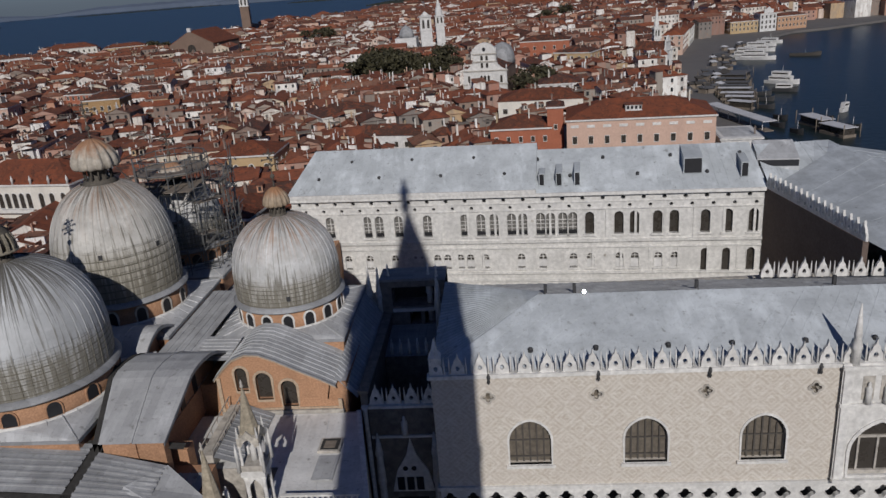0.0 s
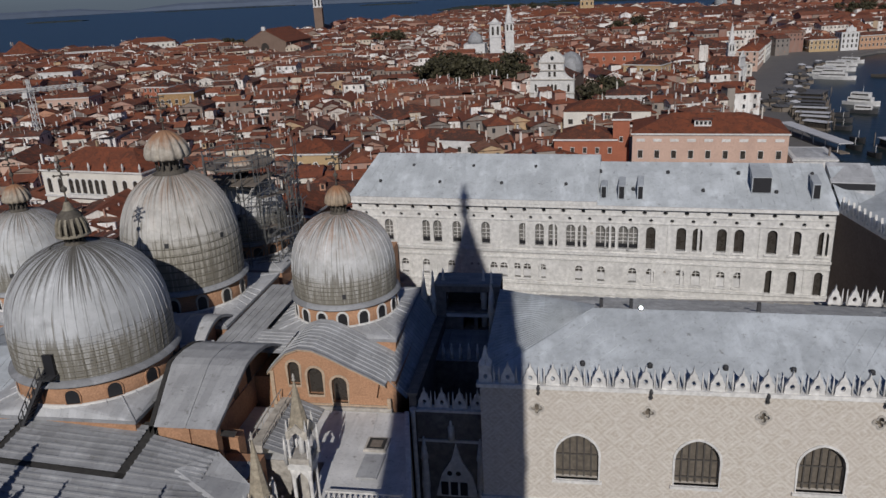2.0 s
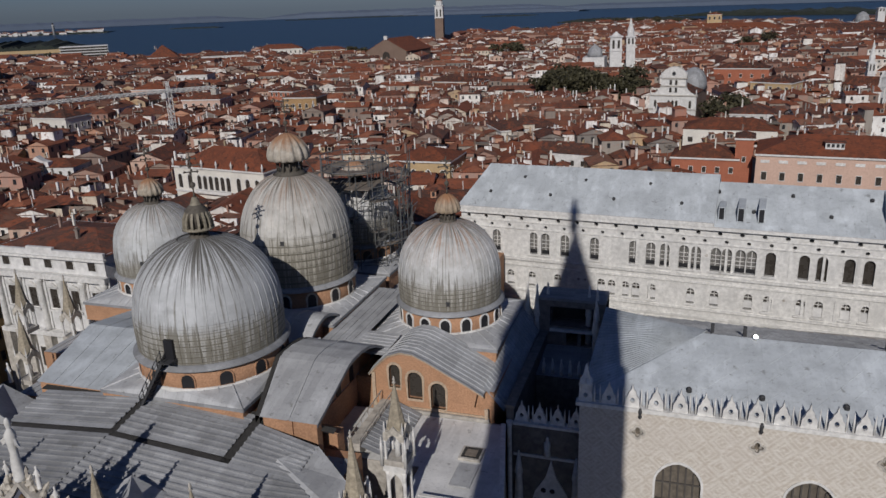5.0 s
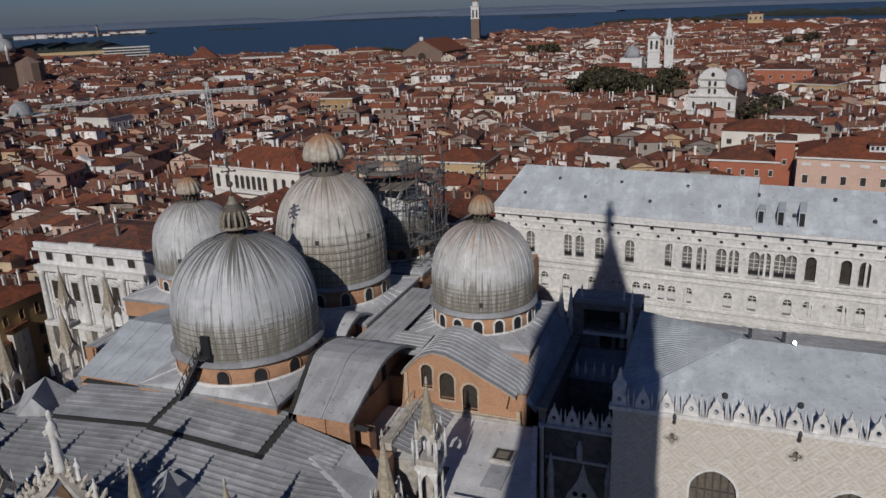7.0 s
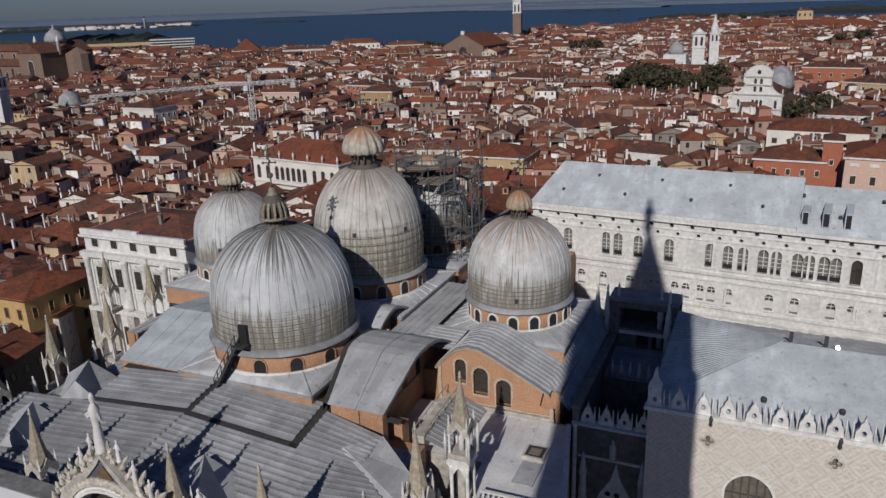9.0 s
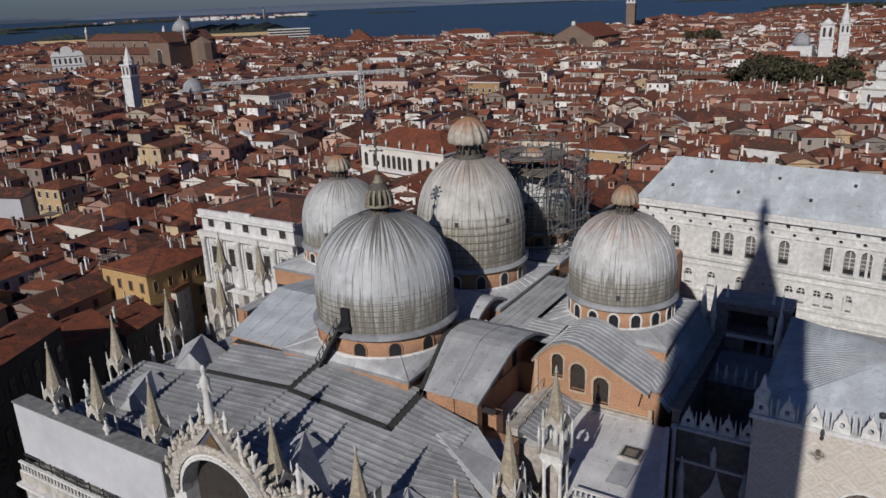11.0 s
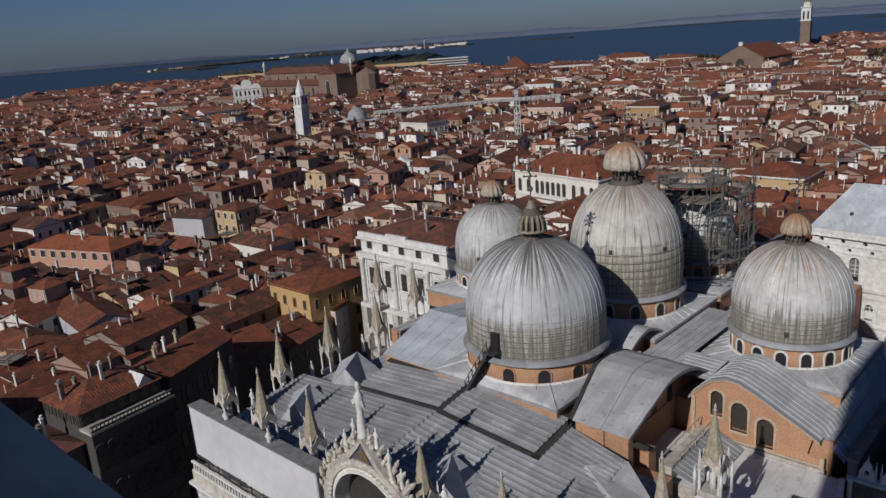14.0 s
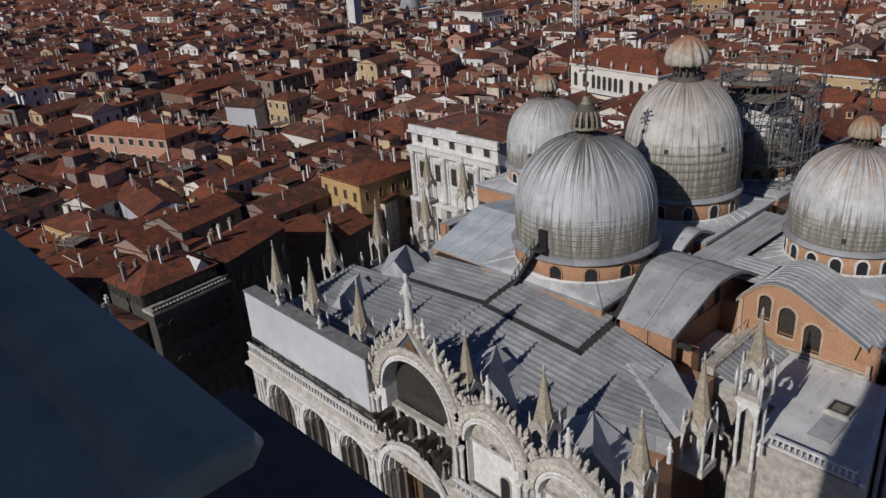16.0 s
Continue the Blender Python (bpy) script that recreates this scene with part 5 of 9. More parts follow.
for (xa, za), (xb, zb) in zip(arcp, arcp[1:]):
    poly(bm, [(xa, GY - 0.35, za), (xb, GY - 0.35, zb), (xb + 0.3, GY + 6.2, zb + 0.1), (xa + 0.3, GY + 6.2, za + 0.1)])
    prism(edge, [(xa, GY - 0.37, za + 0.03), (xb, GY - 0.37, zb + 0.03), (xb, GY - 0.37, zb - 0.1), (xa, GY - 0.37, za - 0.1)], (0, 0.3, 0))
    prism(moulding, [(xa, GY - 0.22, za - 0.104), (xb, GY - 0.22, zb - 0.104), (xb, GY - 0.22, zb - 0.34), (xa, GY - 0.22, za - 0.34)], (0, 0.216, 0))
for strip in (edge, moulding):
    bmesh.ops.remove_doubles(strip, verts=strip.verts, dist=0.005)
gable_roof = part("gable_roof", clean(bm), M_LEAD_PALE, basilica, "ribbed lead roof following the arched gable")
part("roof_edge", clean(edge), M_LEAD, gable_roof)
part("arch_moulding", clean(moulding), M_BRICK_PALE, basilica, "pale brick moulding along the arched gable")
for k in range(9):
    # rolls that follow the arch from eave to eave
    y, u = GY + 0.25 + 0.7 * k, 0.05 * (0.25 + 0.7 * k)
    bm = bmesh.new()
    for (xa, za), (xb, zb) in zip(arcp, arcp[1:]):
        prism(bm, [(xa + u, y, za - 0.01), (xb + u, y, zb - 0.01), (xb + u, y, zb + 0.12), (xa + u, y, za + 0.12)], (0, 0.13, 0))
    bmesh.ops.remove_doubles(bm, verts=bm.verts, dist=0.005)
    part("lead_roll", clean(bm), M_LEAD_PALE, gable_roof)
part("foot_course", boxed(-28.3, -16.62, GY - 0.14, GY - 0.004, 18.05, 18.2), M_BRICK_PALE, basilica)
for x in (-28.25, -16.75):
    part("gable_pilaster", boxed(x - 0.18, x + 0.18, GY - 0.2, GY - 0.004, 17.96, 19.0 if x > -20 else 21.6), M_BRICK_PALE, basilica)
part("stone_band", boxed(-28.3, -16.5, GY - 0.3, GY - 0.004, 17.5, 17.95), M_STONE_OLD, basilica)
bm = bmesh.new()
box(bm, -30, -16.2, 62.75, 84, 0.9, 20.3)
part("transept_wall", bm, M_BRICK, basilica)
for q, st in (([(-31.2, 63, 23.0), (-31.2, 68, 23.1), (-27.5, 68, 23.0), (-27.5, 63, 22.9)], 0.7), ([(-35, 60, 23.2), (-31, 60, 23.1), (-31, 80, 23.1), (-35, 80, 23.2)], 0.7),
              ([(-17.2, 62.6, 20.9), (-17.2, 82, 22.4), (-15.2, 82, 19.6), (-15.2, 62.6, 18.6)], 0.7)):
    part("valley_roof", clean(seamed(bmesh.new(), q, st)), M_LEAD_PALE, basilica)

# lower terrace below the canopies
part("low_terrace", boxed(-20.55, -14.0, 40.5, 48.15, 0.9, 11.6), M_STONE, basilica, "low stone terrace beside the south flank")
# flat lead terrace over the treasury, with a hatch and a balustrade
bm = bmesh.new()
prism(bm, [(-20.6, 48.2, 0.9), (-11.9, 48.2, 0.9), (-14.95, 62.0, 0.9), (-20.6, 62.0, 0.9)], (0, 0, 16.6))
box(bm, -31, -20.6, 53.4, 62.0, 0.9, 17.48)
part("treasury_wall", bm, M_STONE_OLD, basilica)
bm = bmesh.new()
seamed(bm, [(-20.6, 48.2, 17.55), (-12.3, 48.2, 17.55), (-15.2, 61.6, 17.62), (-20.6, 61.6, 17.62)], 3.4, 0.05)
seamed(bm, [(-31, 53.4, 17.55), (-20.6, 53.4, 17.55), (-20.6, 61.6, 17.62), (-31, 61.6, 17.62)], 3.4, 0.05)
part("terrace_roof", clean(bm), M_LEAD_TERRACE, basilica, "flat pale lead terrace")
part("terrace_coping", clean(prism(bmesh.new(), [(-12.3, 48.2, 17.52), (-11.85, 48.2, 17.52), (-14.85, 61.75, 17.52), (-15.3, 61.75, 17.52)], (0, 0, 0.3))), M_STONE, basilica, "pale stone coping of the terrace edge")
hatch_rim = part("roof_hatch", boxed(-17.6, -15.6, 55.1, 57.1, 17.66, 17.9), M_STONE_OLD, basilica)
part("hatch_lid", boxed(-17.4, -15.8, 55.3, 56.9, 17.904, 17.95), M_GUTTER, hatch_rim)
part("hatch_board", boxed(-17.1, -16.1, 55.5, 56.5, 17.954, 18.0), M_WOOD, hatch_rim)
part("lead_step", boxed(-17.3, -15.5, 51.3, 54.6, 17.66, 17.78), M_LEAD_PALE, basilica)
bm = bmesh.new()
seamed(bm, [(-26.15, 53.4, 18.7), (-26.15, 61.6, 19.0), (-23.2, 61.6, 17.75), (-23.2, 53.4, 17.75)], 0.6, 0.1, 0.12)
part("lean_roof", clean(bm), M_LEAD, basilica)


rail_thing = thing("terrace_stair", "narrow stair with white handrails up to the vault wall", "stair")
part("flight", clean(prism(bmesh.new(), [(-27.35, 53.4, 17.6), (-26.2, 53.4, 17.6), (-26.2, 61.5, 17.65), (-27.35, 61.5, 17.65)], (0, 0, 1.3))), M_STONE_OLD, rail_thing)
for x in (-27.35, -26.2):
    part("handrail", clean(prism(bmesh.new(), [(x - 0.04, 53.4, 19.3), (x + 0.04, 53.4, 19.3), (x + 0.04, 53.4, 19.38), (x - 0.04, 53.4, 19.38)], (0, 8.1, 0.5))), M_STONE_OLD, rail_thing)
    for k in range(6):
        part("rail_post", boxed(x - 0.03, x + 0.03, 53.5 + 1.5 * k, 53.56 + 1.5 * k, 18.9, 19.32 + 0.092 * k), M_STONE_OLD, rail_thing)


def balustrade(parent, a, b, z, high=1.0, step=0.45, mat=M_STONE):
    a, b = Vector((*a, z)), Vector((*b, z))
    way = (b - a).normalized()
    side = Vector((-way.y, way.x, 0)) * 0.14
    rail = bmesh.new()
    for z0, z1 in ((0, 0.14), (high - 0.16, high)):
        prism(rail, [a - side + Vector((0, 0, z0)), a + side + Vector((0, 0, z0)), a + side + Vector((0, 0, z1)), a - side + Vector((0, 0, z1))], b - a)
    part("rail", clean(rail), mat, parent)
    me = as_mesh("baluster", lathe(bmesh.new(), [(0.09, 0.14), (0.05, 0.3), (0.1, 0.5), (0.05, high - 0.25), (0.08, high - 0.16)], 6), mat)
    n = int((b - a).length / step)
    for k in range(n):
        p = a.lerp(b, (k + 0.5) / n)
        shared("baluster", me, parent, p)


balustrade(basilica, (-18.9, 48.4), (-12.6, 48.4), 17.6, 1.0, 0.42)


def spired_shrine(x, y, z, top, wide=1.75, label="gothic stone canopy with a tall spire"):
    """An open canopy: four posts with pointed arches, a figure inside, and an eight-sided spire with a knob."""
    s = thing("pinnacle", label, "pinnacle", "pinnacles of the basilica", at=(x, y, 0))
    h = wide / 2
    body = (top - z) * 0.43
    part("plinth", boxed(-h * 1.05, h * 1.05, -h * 1.05, h * 1.05, z, z + body * 0.16), M_STONE_OLD, s)
    for sx in (-1, 1):
        for sy in (-1, 1):
            part("post", lathe(bmesh.new(), [(0.09 * wide, z + body * 0.16), (0.066 * wide, z + body * 0.2), (0.066 * wide, z + body * 0.68), (0.09 * wide, z + body * 0.72)], 6, sx * h * 0.84, sy * h * 0.84), M_STONE, s)
            part("corner_spike", lathe(bmesh.new(), [(0.05 * wide, z + body * 0.72), (0.05 * wide, z + body * 1.0), (0.06 * wide, z + body * 1.02), (0.012 * wide, z + body * 1.26)], 4, sx * h * 0.86, sy * h * 0.86, smooth=False), M_STONE, s)
    bm = bmesh.new()
    arch = arch_ring(wide * 0.62, body * 0.5, 8, wide * 0.12, 0, z + body * 0.4)[2:]
    for q in range(4):
        b2 = bmesh.new()
        outer = [(h * 0.95, z + body * 0.70), (h * 0.95, z + body * 0.92), (h * 0.45, z + body * 0.99), (0, z + body * 1.14), (-h * 0.45, z + body * 0.99), (-h * 0.95, z + body * 0.92), (-h * 0.95, z + body * 0.70)]
        # the pointed arch is cut out below, the gable stands above
        ring = outer + [(px, max(pz, z + body * 0.70)) for px, pz in arch[::-1]]
        prism(b2, [(px, -h * 0.98, pz) for px, pz in ring], (0, 0.16, 0))
        bmesh.ops.rotate(b2, verts=b2.verts, cent=(0, 0, 0), matrix=Matrix.Rotation(q * math.pi / 2, 3, "Z"))
        me = bpy.data.meshes.new("t")
        b2.to_mesh(me)
        b2.free()
        bm.from_mesh(me)
        bpy.data.meshes.remove(me)
    box(bm, -h * 0.8, h * 0.8, -h * 0.8, h * 0.8, z + body * 0.92, z + body)
    part("gabled_crown", clean(bm), M_CARVED, s)
    rise = top - z - body
    part("spire", lathe(bmesh.new(), [(h * 0.92, z + body), (h * 0.84, z + body + rise * 0.06), (h * 0.5, z + body + rise * 0.42), (h * 0.22, z + body + rise * 0.75), (0.05, top - 0.3)], 8, smooth=False), M_SPIRE, s, "brown weathered stone spire")
    part("knob", lathe(bmesh.new(), [(0.03, top - 0.4), (0.17, top - 0.25), (0.06, top - 0.12), (0.12, top), (0.02, top + 0.3)], 8), M_STONE_OLD, s)
    part("figure", lathe(bmesh.new(), [(0.17 * wide, z + body * 0.14), (0.13 * wide, z + body * 0.4), (0.16 * wide, z + body * 0.52), (0.06 * wide, z + body * 0.6), (0.08 * wide, z + body * 0.66), (0.02, z + body * 0.72)], 8), M_STONE, s)
    return s


def statue(x, y, z, h=2.0, turn=0.0, label="white stone statue on the roof edge"):
    bm = bmesh.new()
    lathe(bm, [(0.17, 0), (0.17, 0.05), (0.15, 0.08), (0.165, 0.2), (0.12, 0.45), (0.14, 0.6), (0.17, 0.74), (0.07, 0.82), (0.055, 0.84), (0.085, 0.9), (0.075, 0.96), (0.02, 1.0)], 10)
    prism(bm, [(0.1, -0.04, 0.72), (0.24, -0.1, 0.6), (0.22, -0.02, 0.52), (0.12, 0.02, 0.62)], (0.02, 0.07, 0.0))
    prism(bm, [(-0.1, -0.04, 0.72), (-0.22, -0.14, 0.66), (-0.2, -0.12, 0.58), (-0.11, 0.0, 0.62)], (-0.02, 0.07, 0.0))
    for v in bm.verts:
        v.co.x *= 1 + 0.25 * noise.noise(v.co * 7 + Vector((x, y, 0)))
    ob = part("statue", bm, M_STONE, None)
    ob.matrix_basis = Matrix.LocRotScale((x, y, z), Euler((0, 0, radians(turn))), (h * (0.5 if h > 4 else 0.62), h * (0.5 if h > 4 else 0.62), h))
    return tagged(ob, label, "statue", "statues of the basilica")


# stair from the roof to the hatch of the nave dome
stair = thing("roof_stair", "dark iron stair rising to a hatch in the dome", "stair")
FOOT, RISE = Vector((-44.8, 48.9, 22.9)), Vector((2.3, 0.8, 4.2))
for k in range(11):
    p = FOOT + RISE * (k / 10)
    part("step", boxed(p.x - 0.16, p.x + 0.16, p.y - 0.5, p.y + 0.5, p.z, p.z + 0.07), M_IRON, stair)
for dy in (-0.55, 0.55):
    for nm, dz, th in (("string", 0.0, 0.1), ("handrail", 1.05, 0.045), ("handrail", 0.6, 0.03)):
        p = FOOT + Vector((0, dy, dz))
        part(nm, prism(bmesh.new(), [p + Vector((-th, -0.04, -th)), p + Vector((th, -0.04, -th)), p + Vector((th, 0.04, th)), p + Vector((-th, 0.04, th))], RISE), M_IRON, stair)
    for k in range(7):
        p = FOOT + RISE * (k / 6) + Vector((0, dy, 0))
        part("baluster", boxed(p.x - 0.035, p.x + 0.035, p.y - 0.035, p.y + 0.035, p.z, p.z + 1.08), M_IRON, stair)
part("landing", boxed(-42.9, -41.6, 49.0, 50.6, 27.0, 27.1), M_IRON, stair)
part("hatch_door", boxed(-42.6, -41.7, 49.85, 51.2, 27.1, 28.9), M_DARK, stair)

# west front, upper storey: five crested arches behind the terrace
FB = 32.0
ARCHES = [(-61.0, 2.6, 19.4), (-53.9, 2.8, 19.6), (-40.6, 4.5, 24.3), (-32.4, 2.9, 22.3), (-25.2, 2.8, 21.4)]
front = basilica
for cx, r, top in ARCHES:
    spring = top - r
    bm = bmesh.new()
    outer = [(cx - r - 1.1, 14.4), (cx + r + 1.1, 14.4), (cx + r + 1.1, spring + 0.6)] + [(cx + (r + 1.1) * math.cos(math.pi * k / 20), spring + (r + 0.9) * math.sin(math.pi * k / 20)) for k in range(2, 19)] + [(cx - r - 1.1, spring + 0.6)]
    hole = [(cx - r + 0.4, 14.6), (cx + r - 0.4, 14.6)] + [(cx + (r - 0.4) * math.cos(math.pi * k / 16), spring + (r - 0.4) * math.sin(math.pi * k / 16)) for k in range(17)]
    wall_with_holes(bm, outer, [hole], FB, 1.3)
    bay = part("bay", bm, M_STONE, front)
    for g, dep in ((0.0, 0.12), (-0.22, 0.3)):
        bm = arc_band(bmesh.new(), cx, spring, r - 0.2 + g, r + 0.02 + g, FB - dep, FB + 0.5)
        part("archivolt", bm, M_STONE, bay)
    bm = bmesh.new()
    n_ = 64 if r > 4 else 40
    rows_ = []
    for k in range(n_ + 1):
        a, up = math.pi * k / n_, 0.13 * (k % 2)
        rows_.append([bm.verts.new((cx + q * math.cos(a), y, spring + q * math.sin(a))) for q, y in ((r + 0.06, FB + 0.2), (r + 0.06, FB - 0.2 - up), (r + 0.34, FB - 0.26 - up), (r + 0.62 + up, FB - 0.2), (r + 0.62 + up, FB + 0.2))])
    for p, q in zip(rows_, rows_[1:]):
        for i in range(4):
            bm.faces.new((p[i], q[i], q[i + 1], p[i + 1]))
    part("carved_archivolt", clean(bm), M_CARVED, bay)
    bm = bmesh.new()
    poly(bm, [(px, FB + 1.25, pz) for px, pz in hole])
    if r > 4:
        part("great_window", clean(bm), M_GLASS, bay, "dark glass of the great west window")
    else:
        for v in bm.verts:
            v.co.y = FB + 0.6
        part("marble_wall", clean(bm), M_STONE, bay, "white marble wall inside the arch")
        rr = r - 0.62
        bm = bmesh.new()
        for u in range(9):
            for q in range(14):
                rad, an = rr * (u + 0.5) / 9, math.pi * (q + 0.5) / 14
                k = 0.26 + 0.10 * math.sin(u * 5.1 + q * 3.7)
                lathe(bm, [(k, 0), (k * 0.9, 0.1), (k * 0.4, 0.24)], 5, 0, 0)
                for v in bm.verts[-15:]:
                    v.co = Vector((cx + rad * math.cos(an) + v.co.x, FB + 0.58 - v.co.z, spring + 0.1 + rad * math.sin(an) + v.co.y))
                bm.verts.ensure_lookup_table()
        part("carved_lunette", bm, M_STONE_OLD, bay, "carved stone relief filling the lunette")
        part("lunette_sill", boxed(cx - r + 0.4, cx + r - 0.4, FB + 0.3, FB + 0.59, spring - 0.2, spring + 0.05), M_STONE_OLD, bay)
        ring = arch_ring(0.95, 2.2, 6, 0, cx + 0.9, 15.0)
        part("window", frame_ring(bmesh.new(), ring, 0.12, FB + 0.5, FB + 0.59), M_STONE_OLD, bay)
        bm = bmesh.new()
        poly(bm, [(px, FB + 0.575, pz) for px, pz in ring])
        part("pane", clean(bm), M_DARK, bay)
    # ogee crest with leaves
    tip = top + (2.9 if r > 4 else 1.6)
    crest = []
    for k in range(13):
        t = k / 12
        crest.append((cx - (r + 1.1) * (1 - t), spring + (r + 0.9) * math.sin(math.acos(min(1, 1 - t))) if t < 0.75 else 0))
    pts = []
    for k in range(9):
        t = k / 8
        ang_ = math.pi - (math.pi / 2) * 0.72 * t
        pts.append((cx + (r + 1.0) * math.cos(ang_), spring + (r + 1.0) * math.sin(ang_)))
    lx, lz = pts[-1]
    pts += [(cx - (cx - lx) * 0.55, lz + (tip - lz) * 0.42), (cx - (cx - lx) * 0.2, lz + (tip - lz) * 0.75), (cx, tip)]
    inner = [(cx + (px - cx) * 0.9, pz - 0.45) for px, pz in pts]
    bm = bmesh.new()
    for sgn in (1, -1):
        for i in range(len(pts) - 1):
            q = [pts[i], pts[i + 1], inner[i + 1], inner[i]]
            prism(bm, [(cx + sgn * (px - cx), FB - 0.25, pz) for px, pz in q], (0, 0.7, 0))
    bmesh.ops.remove_doubles(bm, verts=bm.verts, dist=0.02)
    part("ogee_crest", clean(bm), M_STONE_OLD, bay)
    bm = bmesh.new()
    face = [(cx + (px - cx) * 0.93, pz - 0.25) for px, pz in pts] + [(2 * cx - (cx + (px - cx) * 0.93), pz - 0.25) for px, pz in pts[-2::-1]]
    prism(bm, [(px, FB + 0.02, pz) for px, pz in face], (0, 0.4, 0))
    bm.free()
    # field between the arch and the crest
    bm = bmesh.new()
    for sgn in (1, -1):
        arc = [(cx - (r + 0.03) * math.cos(math.pi / 2 * k / (len(pts) - 1)), spring + (r + 0.03) * math.sin(math.pi / 2 * k / (len(pts) - 1))) for k in range(len(pts))]
        for i in range(len(pts) - 1):
            q = [pts[i], pts[i + 1], arc[i + 1], arc[i]]
            poly(bm, [(cx + sgn * (px - cx), FB - 0.05, pz) for px, pz in q])
    bmesh.ops.remove_doubles(bm, verts=bm.verts, dist=0.02)
    part("gable_field", clean(bm), M_FIELD if r > 4 else M_STONE_OLD, bay, "dark blue field strewn with gold" if r > 4 else "")
    # leaves along the crest
    bl = lathe(bmesh.new(), [(0.10, 0), (0.24, 0.2), (0.13, 0.42), (0.21, 0.6), (0.16, 0.75), (0.03, 0.95)], 6, smooth=False)
    for v in bl.verts:
        v.co.x += 0.25 * v.co.z * v.co.z
    me = as_mesh("crest_leaf", bl, M_CARVED)
    rl = random.Random(int(-cx * 10))
    if r > 4:
        part("mosaic_panel", prism(bmesh.new(), [(cx - 0.8, FB - 0.14, top + 0.75), (cx + 0.8, FB - 0.14, top + 0.75), (cx + 0.4, FB - 0.14, top + 1.35), (cx, FB - 0.14, top + 1.8), (cx - 0.4, FB - 0.14, top + 1.35)], (0, 0.06, 0)), M_MOSAIC, bay, "faded gold mosaic")
    for sgn in (1, -1):
        for (px, pz), (qx, qz) in zip(pts[1:-1], pts[2:]):
            for u in (0.0, 0.5):
                lx, lz = px + (qx - px) * u, pz + (qz - pz) * u
                k = rl.uniform(0.8, 1.25) * (1.0 if r > 4 else 0.85)
                tilt = math.atan2(sgn * (lx - cx), 2.5) * 0.6
                lf = shared("crest_leaf", me, bay, (cx + sgn * (lx - cx), FB + rl.uniform(-0.1, 0.35), lz - 0.05), 0, (k, k, k * 1.15))
                lf.rotation_euler = (rl.uniform(-0.3, 0.3), tilt, rl.uniform(0, 3))
                if r > 4 and u == 0.0:
                    lf = shared("crest_leaf", me, bay, (cx + sgn * (lx - cx) * 0.96, FB + 0.3, lz + 0.5), 40, (k * 0.9, k * 0.9, k * 1.1))
                    lf.rotation_euler = (rl.uniform(-0.3, 0.3), tilt * 0.5, rl.uniform(0, 3))
    statue(cx, FB + 0.1, tip - 0.1, 4.6 if r > 4 else 2.4)
    if r > 4:
        for sgn in (1, -1):
            for fx, fz in ((3.7, 3.55), (2.5, 4.75), (1.3, 6.1)):
                statue(cx + sgn * fx, FB + 0.3, spring + fz + 0.6, 1.7, label="small white angel figure on the crest")
for x0, x1 in ((-67.2, -45.8), (-35.4, -21.0)):
    part("upper_wall", boxed(x0, x1, FB + 0.8, FB + 1.2, 14.4, 19.3), M_STONE_OLD, front)
for x in (-46.0, -35.6, -29.0, -22.0):
    for dx in (-0.35, 0.35):
        part("column", lathe(bmesh.new(), [(0.24, 14.4), (0.17, 14.8), (0.16, 18.2), (0.3, 18.6)], 10, x + dx, FB - 0.3), M_STONE, front)
# four dark bronze statues on columns before the great window, as plain forms
for x in (-44.3, -42.4, -38.8, -36.9):
    bm = lathe(bmesh.new(), [(0.2, 0), (0.16, 0.1), (0.15, 1.2), (0.26, 1.35)], 8)
    prism(bm, [(-0.3, -0.9, 2.1), (0.3, -0.9, 2.1), (0.36, 0.7, 2.2), (-0.36, 0.7, 2.2)], (0, 0, 0.75))
    prism(bm, [(-0.18, -1.3, 2.9), (0.18, -1.3, 2.9), (0.2, -0.6, 2.6), (-0.2, -0.6, 2.6)], (0, 0, 0.6))
    for lx in (-0.2, 0.2):
        for ly in (-0.7, 0.5):
            box(bm, lx - 0.09, lx + 0.09, ly - 0.1, ly + 0.1, 1.35, 2.2)
    ob = part("statue", clean(bm), M_BRONZE, None)
    ob.matrix_basis = pose(x, FB - 0.6, 14.8, 0, 0, 0)
    tagged(ob, "dark bronze statue on a short column before the great window", "statue", "statues of the basilica")
# columns under the great arch
for k in range(6):
    x = -43.9 + k * 1.32
    c = part("column", lathe(bmesh.new(), [(0.26, 14.5), (0.26, 14.8), (0.2, 14.9), (0.17, 17.4), (0.28, 17.7), (0.28, 17.85)], 12, x, FB + 0.55), M_STONE, front)
part("gallery_beam", boxed(-44.4, -36.8, FB + 0.3, FB + 0.9, 17.85, 18.2), M_STONE_OLD, front)
for x in (-63.9, -57.4, -50.0, -36.5, -28.8, -21.0):
    spired_shrine(x, 34.0, 19.6, 27.4)
    part("buttress", boxed(x - 0.75, x + 0.75, FB - 0.1, 34.75, 14.4, 19.6), M_STONE_OLD, front)
